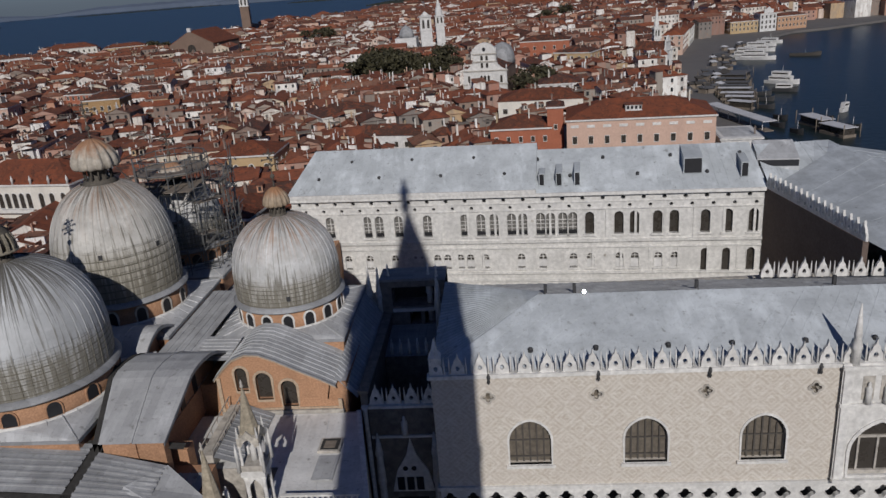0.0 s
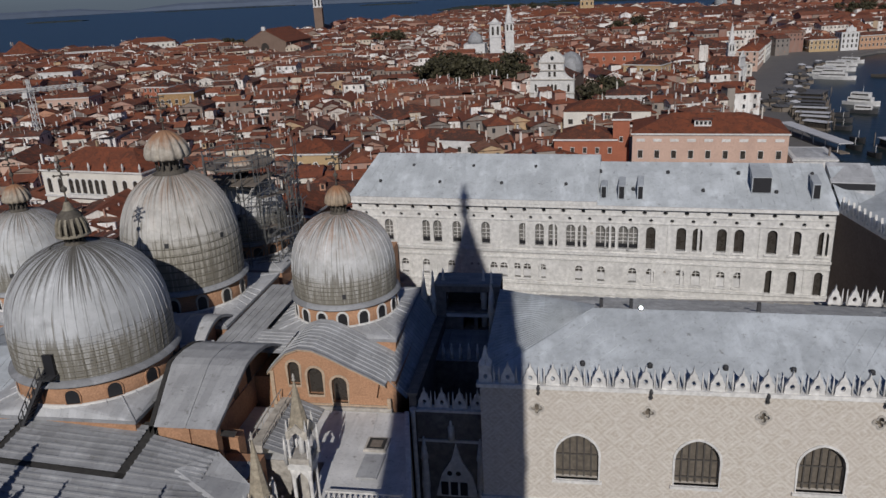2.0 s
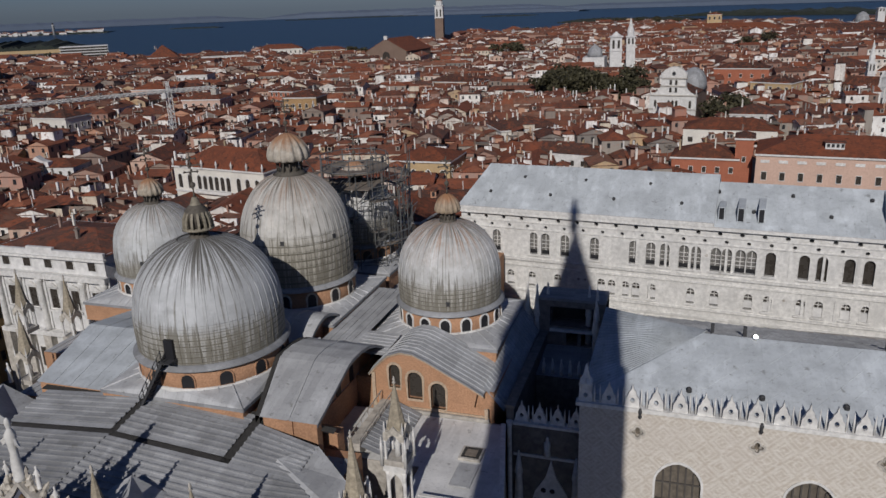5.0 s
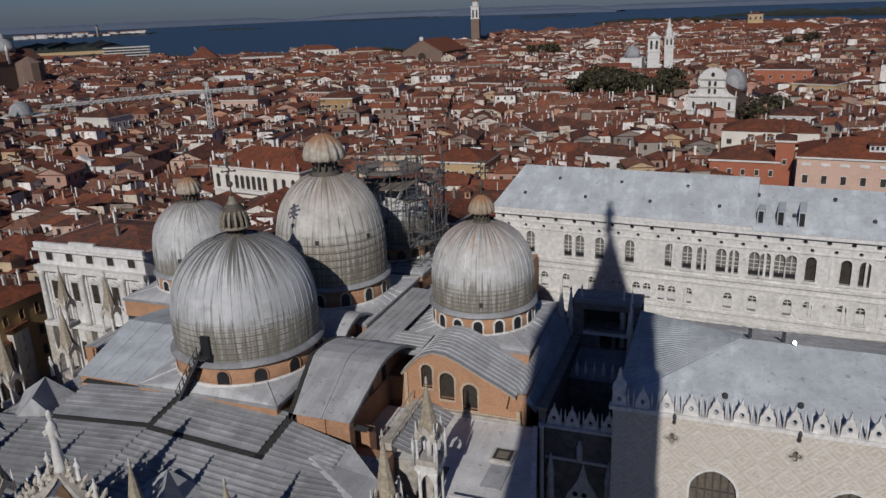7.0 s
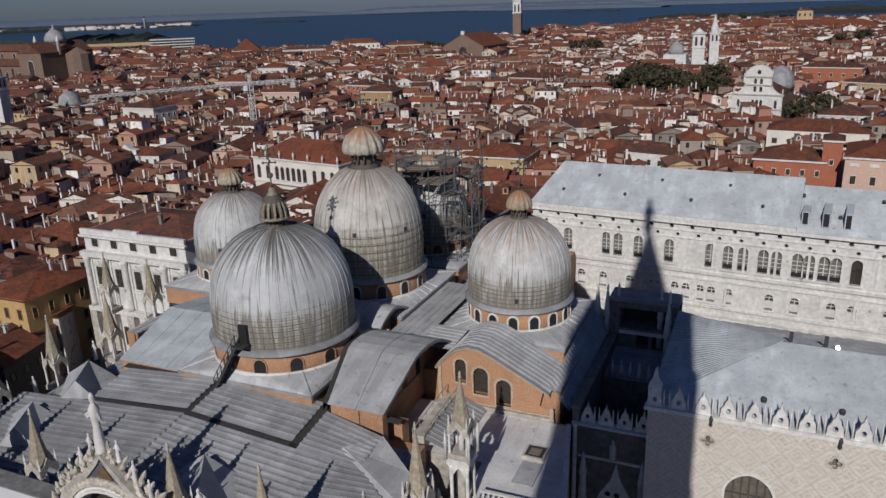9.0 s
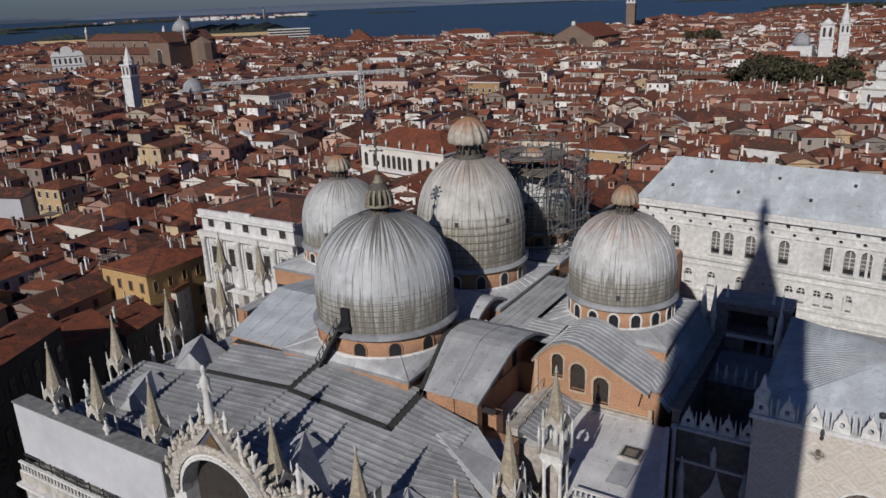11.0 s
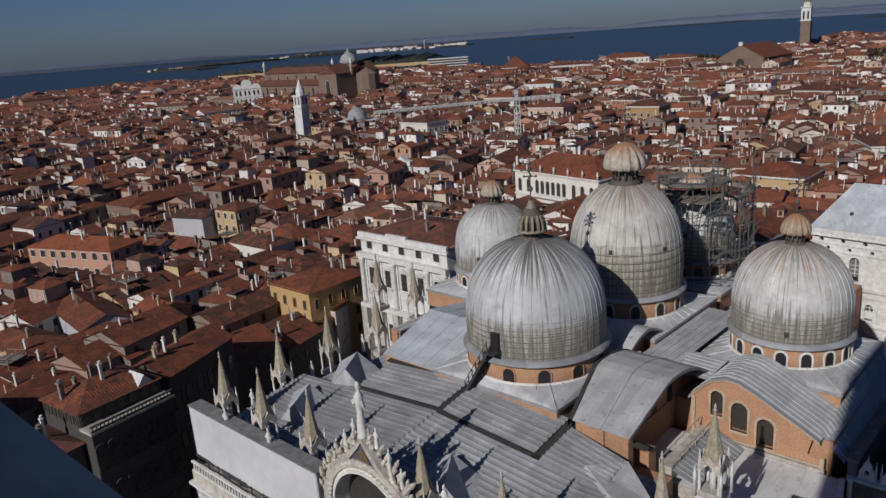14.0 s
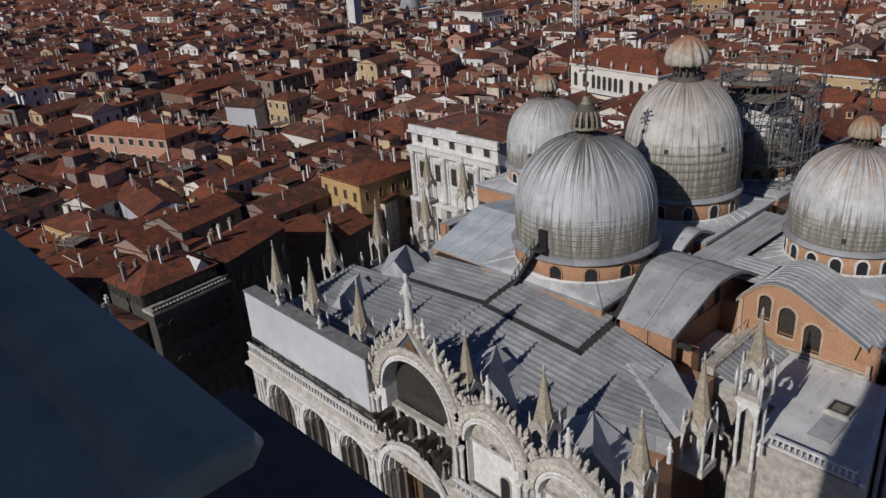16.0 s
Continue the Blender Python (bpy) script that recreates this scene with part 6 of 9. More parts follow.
# north and south flanks
for x, y in ((-66.5, 42.4), (-67.3, 49.8), (-66.8, 57.0), (-78.5, 67.9), (-70.6, 67.4)):
    spired_shrine(x, y, 18.2, 26.3, 1.8)
for x, y in ((-66.2, 38.2), (-66.5, 46.4), (-67.5, 55.0), (-61.0, 34.2), (-53.0, 34.2), (-33.2, 34.2)):
    statue(x, y, 19.0, 2.3)
spired_shrine(-21.6, 42.6, 17.6, 27.2, 1.95)
SX, SY = -20.35, 48.2
tall = spired_shrine(SX, SY, 21.6, 28.75, 1.75, "gothic stone canopy on a tall open pedestal")
part("pedestal_slab", boxed(-0.95, 0.95, -0.95, 0.95, 21.1, 21.6), M_STONE, tall)
part("pedestal_foot", boxed(-0.95, 0.95, -0.95, 0.95, 0.9, 15.0), M_STONE_OLD, tall)
for sx in (-0.68, 0.68):
    for sy in (-0.68, 0.68):
        part("pedestal_leg", lathe(bmesh.new(), [(0.26, 15.0), (0.19, 15.4), (0.17, 17.3), (0.25, 17.5), (0.17, 17.8), (0.17, 20.6), (0.27, 21.1)], 8, sx, sy), M_STONE, tall)
        part("leg_spike", lathe(bmesh.new(), [(0.16, 21.6), (0.12, 23.0), (0.16, 23.1), (0.02, 24.2)], 6, sx * 1.45, sy * 1.45), M_STONE, tall)
part("pedestal_core", boxed(-0.3, 0.3, -0.3, 0.3, 15.0, 21.1), M_STONE_OLD, tall)
for q in range(4):
    # pointed arches between the legs
    bm = bmesh.new()
    ring = [(-0.7, 19.4), (-0.7, 21.05), (0.7, 21.05), (0.7, 19.4), (0.56, 19.4), (0.5, 20.1), (0.25, 20.5), (0, 20.75), (-0.25, 20.5), (-0.5, 20.1), (-0.56, 19.4)]
    prism(bm, [(px, -0.76, pz) for px, pz in ring], (0, 0.16, 0))
    bmesh.ops.rotate(bm, verts=bm.verts, cent=(0, 0, 0), matrix=Matrix.Rotation(q * math.pi / 2, 3, "Z"))
    part("pedestal_arch", clean(bm), M_STONE, tall)
for sx, sy in ((-1.2, -1.2), (1.2, -1.2)):
    statue(SX + sx * 1.25, SY + sy * 1.25, 17.6, 1.5, label="small stone figure beside the canopy")
for k in range(3):
    statue(-22.9, 41.0 + k * 3.3, 18.2, 1.9)
# small gabled roofs behind the front
for dx, dy, dz in ((0, 0, 0), (10.4, -0.4, -1.6), (-22.1, 2.2, -0.7), (-22.4, 9.2, 0.2)):
    ap, fr, le, ri, fl, fr2 = [Vector(q) + Vector((dx, dy, dz)) for q in ((-39.1, 40.0, 22.4), (-35.8, 35.5, 22.9), (-41.4, 39.2, 20.9), (-35.3, 40.6, 20.4), (-38.6, 35.2, 20.2), (-32.8, 36.2, 19.8))]
    bm = bmesh.new()
    seamed(bm, [ap, fr, fl, le], 9)
    seamed(bm, [ap, fr, fr2, ri], 9)
    poly(bm, [ap, ri, ri - Vector((0, 0, 1)), le - Vector((0, 0, 1)), le])
    poly(bm, [fr, fl, fl - Vector((0, 0, 1.5)), fr2 - Vector((0, 0, 1.5)), fr2])
    part("small_gable_roof", clean(bm), M_LEAD_PALE, basilica)

# terrace and lower storey with portals
TZ = 14.8
LY = 30.9
part("terrace", boxed(-67.5, -20.5, LY, FB + 0.75, 13.7, TZ), M_STONE_OLD, front)
holes = []
PORTALS = [(-61.3, 2.5, 13.2), (-54.9, 2.45, 13.2), (-48.9, 2.3, 13.1), (-40.6, 4.2, 15.6), (-32.4, 2.3, 13.1), (-26.8, 2.1, 13.0), (-22.4, 1.3, 12.2)]
outl = [(-67.5, 0.9), (-20.5, 0.9), (-20.5, 13.7), (-36.2, 13.7)] + [(-40.6 + 4.9 * math.cos(math.pi * k / 14), 11.4 + 4.9 * math.sin(math.pi * k / 14)) for k in range(3, 12)] + [(-45, 13.7), (-67.5, 13.7)]
for cx, r, top in PORTALS:
    holes.append([(cx - r, 1.2), (cx + r, 1.2)] + [(cx + r * math.cos(math.pi * k / 12), top - r + r * math.sin(math.pi * k / 12)) for k in range(13)])
bm = bmesh.new()
wall_with_holes(bm, outl, holes, LY, 2.7)
low_wall = part("portal_wall", bm, M_STONE_OLD, front)
for x in (-65.3, -58.0, -51.85, -45.9, -35.3, -29.5, -24.2):
    for dx in (-0.62, 0.0, 0.62):
        part("column", lathe(bmesh.new(), [(0.26, 6.2), (0.18, 6.5), (0.17, 12.3), (0.28, 12.7), (0.3, 12.9)], 8, x + dx, LY - 0.25), M_STONE, low_wall)
part("string_course", boxed(-67.6, -45.4, LY - 0.5, LY - 0.003, 13.4, 13.7), M_STONE, low_wall)
part("string_course", boxed(-35.8, -20.5, LY - 0.5, LY - 0.003, 13.4, 13.7), M_STONE, low_wall)
part("side_wall", boxed(-67.5, -67.2, LY, FB + 1.5, 0.9, 13.7), M_STONE, front)
for (cx, r, top), hole in zip(PORTALS, holes):
    bm = bmesh.new()
    poly(bm, [(px, LY + 2.65, pz) for px, pz in hole])
    # mosaic colour is kept dark: the niche's shade is put into it
    part("portal_niche", clean(bm), M_MOSAIC, low_wall, "gold and brown mosaic of the portal niche, darkened for its shade")
    part("door_opening", boxed(cx - r * 0.5, cx + r * 0.5, LY + 2.5, LY + 2.6, 1.2, top - r * 1.3), M_DARK, low_wall)
    part("inner_lintel", boxed(cx - r + 0.02, cx + r - 0.02, LY + 1.6, LY + 2.6, top - r - 0.35, top - r), M_STONE_OLD, low_wall)
    bm = arc_band(bmesh.new(), cx, top - r, r - 0.5, r - 0.02, LY + 0.9, LY + 1.4)
    part("inner_archivolt", bm, M_STONE_OLD, low_wall)
    bm = arc_band(bmesh.new(), cx, top - r, r, r + 0.5, LY - 0.3, LY + 0.02)
    arc_band(bm, cx, top - r, r - 0.12, r - 0.003, LY - 0.12, LY + 0.3)
    part("middle_archivolt", arc_band(bmesh.new(), cx, top - r, r - 0.32, r - 0.14, LY + 0.35, LY + 0.75), M_STONE, low_wall)
    part("archivolt", bm, M_STONE, low_wall)
    for k in range(5):
        for sgn in (-1, 1):
            x = cx + sgn * ((r + 0.35, r - 0.3, r - 0.75, r - 1.15, r - 0.45)[k])
            for z0, z1 in ((1.2, 6.0), (6.3, top - r)):
                part("column", lathe(bmesh.new(), [(0.22, z0), (0.16, z0 + 0.3), (0.15, z1 - 0.4), (0.26, z1)], 8, x, LY + (-0.3, 0.35, 0.95, 1.5, 2.0)[k]), M_STONE if k == 0 else M_PORPHYRY, low_wall)
balustrade(front, (-67.4, LY + 0.15), (-45.6, LY + 0.15), TZ, 1.1, 0.5)
balustrade(front, (-35.6, LY + 0.15), (-20.6, LY + 0.15), TZ, 1.1, 0.5)

# scaffold screen on the terrace
screen = thing("scaffold_screen", "white sheeted scaffold box standing on the terrace", "scaffold")
bm = boxed(-66.9, -46.5, 31.45, 32.85, 16.6, 22.0)
bmesh.ops.bevel(bm, geom=bm.edges[:], offset=0.06, segments=2, affect="EDGES")
part("sheet", bm, M_SHEET, screen, "taut white scaffold sheeting")
# grey plate over the end makes it darker than the sheet
part("end_panel", boxed(-46.497, -46.44, 31.5, 32.8, 14.66, 21.95), M_SHEET_TOP, screen, "dull grey panel on the end face")
part("cover", boxed(-67.0, -46.4, 31.4, 32.95, 22.0, 22.12), M_SHEET_TOP, screen, "grey cover sheet on top")
for k in range(11):
    x = -66.6 + 1.9 * k
    part("scaffold_pole", boxed(x - 0.05, x + 0.05, 31.35, 31.45, 14.4, 16.7), M_IRON, screen)
for z in (15.2, 15.9, 16.5):
    part("scaffold_bar", boxed(-66.9, -46.5, 31.3, 31.4, z, z + 0.09), M_IRON, screen)
part("walk_board", boxed(-66.9, -46.5, 31.0, 33.0, 14.5, 14.65), M_WOOD, screen)

# Darker stone for the gate court: tower's shade put into the colour
M_GATE_SHADE = plain("gate_shade_stone", (0.23, 0.205, 0.18), 0.5, 0.85, grain=1.6, stain=0.7, vary=0.1)
# court of the palace door, between basilica and palace
gate = thing("palace_gate", "carved stone gate court between basilica and palace", "gate")
GX0, GX1 = -14.2, LEFT - 0.02
part("side_wall", boxed(-14.9, GX0, 62.3, 80, 0.9, 19.3), M_GATE_SHADE, gate)
part("wall_coping", boxed(-15.05, GX0 + 0.15, 62.2, 80, 19.3, 19.55), M_GATE_SHADE, gate)
part("front_wall", boxed(GX0, GX1, 62.2, 62.9, 0.9, 17.7), M_GATE_SHADE, gate)
part("front_cornice", boxed(GX0, GX1, 61.95, 62.95, 17.7, 17.95), M_STONE, gate)
battlement(gate, (GX0 + 0.75, 62.5), (GX1 - 0.75, 62.5), 17.95, 1.65)
part("front_gable", clean(prism(bmesh.new(), [(-12.7, 62.0, 8.2), (-8.5, 62.0, 8.2), (-9.0, 62.0, 10.6), (-10.05, 62.0, 12.4), (-10.55, 62.0, 14.3), (-11.05, 62.0, 12.4), (-12.1, 62.0, 10.6)], (0, 0.195, 0))), M_STONE, gate, "carved ogee gable over the gate")
for x in (-13.65, -8.15):
    part("gate_pier", lathe(bmesh.new(), [(0.42, 0.9), (0.36, 9.0), (0.45, 9.3), (0.32, 12.4), (0.42, 12.6), (0.08, 15.0)], 8, x, 61.95), M_STONE, gate)
for x in (-11.8, -10.85, -9.9):
    part("gate_window", boxed(x - 0.36, x + 0.36, 61.94, 61.997, 8.4, 9.9), M_DARK, gate)
for x in (-11.25, -10.4):
    part("gate_oculus", clean(prism(bmesh.new(), [(x + 0.26 * math.cos(math.pi * k / 6), 61.95, 10.9 + 0.26 * math.sin(math.pi * k / 6)) for k in range(12)], (0, 0.047, 0))), M_DARK, gate)
part("wall_band", boxed(GX0, GX1, 62.05, 62.197, 14.35, 14.6), M_STONE, gate)
part("niche_figure", lathe(bmesh.new(), [(0.34, 14.8), (0.3, 15.6), (0.34, 16.2), (0.14, 16.45), (0.18, 16.65), (0.04, 16.9)], 8, -10.9, 61.9), M_STONE, gate)
part("gate_window", boxed(-12.3, -9.2, 62.14, 62.19, 1.0, 7.4), M_DARK, gate)
# near-black floor stands in for the court's deep shade
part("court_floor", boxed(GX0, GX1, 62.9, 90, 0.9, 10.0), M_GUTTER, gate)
part("cross_wall", boxed(GX0, GX1, 73.2, 74, 10.0, 17.3), M_GATE_SHADE, gate)
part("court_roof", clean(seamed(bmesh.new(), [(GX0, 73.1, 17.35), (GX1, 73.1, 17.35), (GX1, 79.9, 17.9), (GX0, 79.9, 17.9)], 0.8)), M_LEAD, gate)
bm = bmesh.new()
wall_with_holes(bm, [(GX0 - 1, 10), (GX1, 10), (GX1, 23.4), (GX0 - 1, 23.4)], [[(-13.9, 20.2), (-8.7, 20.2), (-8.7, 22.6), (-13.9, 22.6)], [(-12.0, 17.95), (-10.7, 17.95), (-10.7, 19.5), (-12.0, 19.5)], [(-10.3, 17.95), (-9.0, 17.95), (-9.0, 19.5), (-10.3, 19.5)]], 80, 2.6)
part("arch_block", bm, M_GATE_SHADE, gate)
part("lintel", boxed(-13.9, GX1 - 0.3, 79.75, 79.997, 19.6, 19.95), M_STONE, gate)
# same dark tone gives the loggia's inner shade by colour
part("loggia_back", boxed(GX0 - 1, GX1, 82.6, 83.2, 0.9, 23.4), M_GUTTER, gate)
part("loggia_roof", boxed(GX0 - 1, GX1, 79.8, 83.4, 23.4, 23.7), M_LEAD, gate)
for k in range(6):
    part("roof_figure", lathe(bmesh.new(), [(0.22, 17.4), (0.18, 18.0), (0.2, 18.6), (0.08, 18.9), (0.1, 19.1), (0.02, 19.3)], 7, -13.4 + 0.95 * k, 73.6), M_STONE, gate)
part("corner_shaft", lathe(bmesh.new(), [(0.26, 0.9), (0.22, 1.6), (0.22, 17.6), (0.34, 18.1)], 10, -14.5, 61.85), M_STONE, gate, "pale stone corner shaft")
for x, y in ((-15.4, 80.2), (-8.6, 80.2), (-8.3, 76.5), (-16.6, 80.6), (-14.3, 81.0), (-9.6, 81.0)):
    part("pinnacle", lathe(bmesh.new(), [(0.4, 17.5), (0.32, 21.2), (0.45, 21.4), (0.1, 24.6), (0.14, 24.8), (0.02, 25.2)], 8, x, y), M_STONE, gate)
# open canopy on the palace's corner
for sx in (-0.42, 0.42):
    for sy in (-0.42, 0.42):
        part("canopy_post", boxed(LEFT + 0.45 + sx - 0.09, LEFT + 0.45 + sx + 0.09, FY + 0.5 + sy - 0.09, FY + 0.5 + sy + 0.09, 22.95, 24.4), M_STONE, gate)
part("corner_canopy", lathe(bmesh.new(), [(0.75, 24.4), (0.78, 24.6), (0.4, 25.1), (0.06, 26.3)], 4, LEFT + 0.45, FY + 0.5, smooth=False, a0=math.pi / 4), M_STONE, gate)

# ---- city ----
def inside(x, y, ring):
    hit = False
    j = len(ring) - 1
    for i in range(len(ring)):
        (xi, yi), (xj, yj) = ring[i], ring[j]
        if (yi > y) != (yj > y) and x < (xj - xi) * (y - yi) / (yj - yi) + xi:
            hit = not hit
        j = i
    return hit


def taken(x, y, m=6.0):
    """The places of the great buildings, squares and quays."""
    if y < 66 and 0.885 * x + 0.465 * y > -80.5:
        return True
    if -74 - m < x < 75 + m and y < 128 + m and y > 20:
        return True
    if y < 60 and x > -84 - m and y < 40:
        return True
    line = ((60, 210), (60, 300), (84, 422), (108, 498), (130, 541), (156, 591), (240, 640))
    for (xa, ya), (xb, yb) in zip(line, line[1:]):
        if ya <= y < yb and x > xa + (xb - xa) * (y - ya) / (yb - ya):
            return True
    for x0, x1, y0, y1 in BLOCKS:
        g = m if x0 > -100 or x1 < -280 else 3.5
        if x0 - g < x < x1 + g and y0 - g < y < y1 + g:
            return True
    return False


BLOCKS = [(10, 58, 158, 215), (-128, -92, 154, 172), (-100, -74, 60, 96), (-20, 6, 296, 332), (-80, -8, 368, 430), (-605, -452, 378, 442), (-556, -520, 330, 366), (-310, -290, 212, 232), (-195, -172, 171, 186),
          (-275, -205, 600, 665), (-415, -365, 670, 705), (-375, -330, 702, 732), (-440, -400, 622, 648), (-490, -460, 605, 636), (-682, -620, 690, 740), (-315, -280, 905, 1000), (-55, -30, 500, 530), (56, 80, 120, 260), (-113, -101, 72, 87), (-194, -169, 60, 74), (-185, -175, 93, 101), (-175, -168, 99, 107), (-146, -128, 45, 53), (-140, -126, 33, 41), (-128, -121, 54, 60), (-226, -214, 93, 110), (-228, -219, 68, 76), (-269, -259, 98, 107), (-153, -142, 97, 107), (-140, -126, 102, 113), (-156, -137, 88, 97), (-140, -101, 386, 410), (-102, -95, 46, 62), (158, 226, 566, 600), (62, 96, 462, 496), (66, 96, 382, 420), (100, 132, 470, 560)]


def house_shape(w, d, h, pitch, hip, r):
    """Walls and roof of one house about its own middle: vertex and face lists."""
    o = 0.35
    eave, rise = h, pitch * d / 2
    wv = [(-w / 2, -d / 2, 0), (w / 2, -d / 2, 0), (w / 2, d / 2, 0), (-w / 2, d / 2, 0), (-w / 2, -d / 2, eave), (w / 2, -d / 2, eave), (w / 2, d / 2, eave), (-w / 2, d / 2, eave)]
    wf = [(0, 1, 5, 4), (1, 2, 6, 5), (2, 3, 7, 6), (3, 0, 4, 7)]
    inset = (d / 2 if hip else -o)
    inset = min(inset, w / 2 - 0.3)
    rv = [(-w / 2 - o, -d / 2 - o, eave - 0.1), (w / 2 + o, -d / 2 - o, eave - 0.1), (w / 2 + o, d / 2 + o, eave - 0.1), (-w / 2 - o, d / 2 + o, eave - 0.1),
          (-w / 2 + inset, 0, eave + rise), (w / 2 - inset, 0, eave + rise)]
    rf = [(0, 1, 5, 4), (2, 3, 4, 5), (1, 2, 5), (3, 0, 4), (3, 2, 1, 0)]
    if not hip:
        wv += [(-w / 2, 0, eave + rise - 0.12), (w / 2, 0, eave + rise - 0.12)]
        wf += [(4, 7, 8), (6, 5, 9)]
        rf = [(0, 1, 5, 4), (2, 3, 4, 5), (3, 2, 1, 0)]
    return wv, wf, rv, rf


def district(x, y):
    """The lie of the lanes: it turns slowly over the town."""
    if math.degrees(math.atan2(-x, y)) > 36 and math.hypot(x, y) < 380:
        return 12 + 15 * min(1.0, max(0.0, (50 - y) / 40)) + 7 * noise.noise(Vector((x / 50, y / 50, 0.3)))
    wide = min(1.0, max(0.15, (math.hypot(x, y) - 120) / 400))
    return 11 + wide * (26 * noise.noise(Vector((x / 160, y / 160, 0.3))) + 22 * noise.noise(Vector((x / 45, y / 45, 2.7))))


def plots():
    r = random.Random(11)
    out = []
    y = -60.0
    while y < 1900:
        x = -1420.0
        while x < 920:
            dist = math.hypot(x, y)
            bearing = math.degrees(math.atan2(-x, y)) if dist > 1 else 0
            step = (7.4 if bearing > 33 and dist < 260 else 8.2) + 0.0085 * max(0, dist - 250)
            if dist > 70 and -32 < bearing < 86 and inside(x, y, COAST) and not taken(x, y):
                lane = noise.noise(Vector((x / 26, y / 26, 5.1)))
                if abs(lane) > 0.035:
                    out.append((x + r.uniform(-1.9, 1.9), y + r.uniform(-1.9, 1.9), dist, step, r.random()))
            x += step * r.uniform(0.82, 1.18)
        y += (6.9 + 0.0085 * max(0, abs(y) - 250)) * 0.98
    return out


ALL = plots()
ALL.sort(key=lambda q: q[2])
NEAR = 58
# windows and chimneys shared by the near houses
bm = boxed(-0.42, 0.42, -0.05, 0.02, 0, 1.35)
ME_HW = as_mesh("window", bm, M_DARK)
ME_CHIMS = []
for w_c, tall in ((0.19, 1.3), (0.16, 1.8), (0.24, 0.9)):
    bm = bmesh.new()
    box(bm, -w_c, w_c, -w_c, w_c, -1.5, tall)
    box(bm, -w_c * 1.4, w_c * 1.4, -w_c * 1.4, w_c * 1.4, tall, tall + 0.18)
    lathe(bm, [(w_c * 0.7, tall + 0.18), (w_c * 1.1, tall + 0.42), (w_c * 1.1, tall + 0.5)], 8)
    ME_CHIMS.append(as_mesh("chimney", bm, M_CREAM if tall > 1.5 else M_PLASTER))
r_ = random.Random(23)
far_v, far_f, far_m = [], [], []


def add_far(vs, fs, mi, m):
    n = len(far_v)
    far_v.extend([tuple(m @ Vector(v)) for v in vs])
    far_f.extend([tuple(i + n for i in f) for f in fs])
    at = m.translation
    # houses on the left of the view take the dimmer materials
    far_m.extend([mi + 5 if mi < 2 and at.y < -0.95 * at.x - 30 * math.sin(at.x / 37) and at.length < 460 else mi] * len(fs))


BOXF = [(0, 1, 5, 4), (1, 2, 6, 5), (2, 3, 7, 6), (3, 0, 4, 7), (4, 5, 6, 7)]


def box_v(x0, x1, y0, y1, z0, z1):
    return [(x0, y0, z0), (x1, y0, z0), (x1, y1, z0), (x0, y1, z0), (x0, y0, z1), (x1, y0, z1), (x1, y1, z1), (x0, y1, z1)]


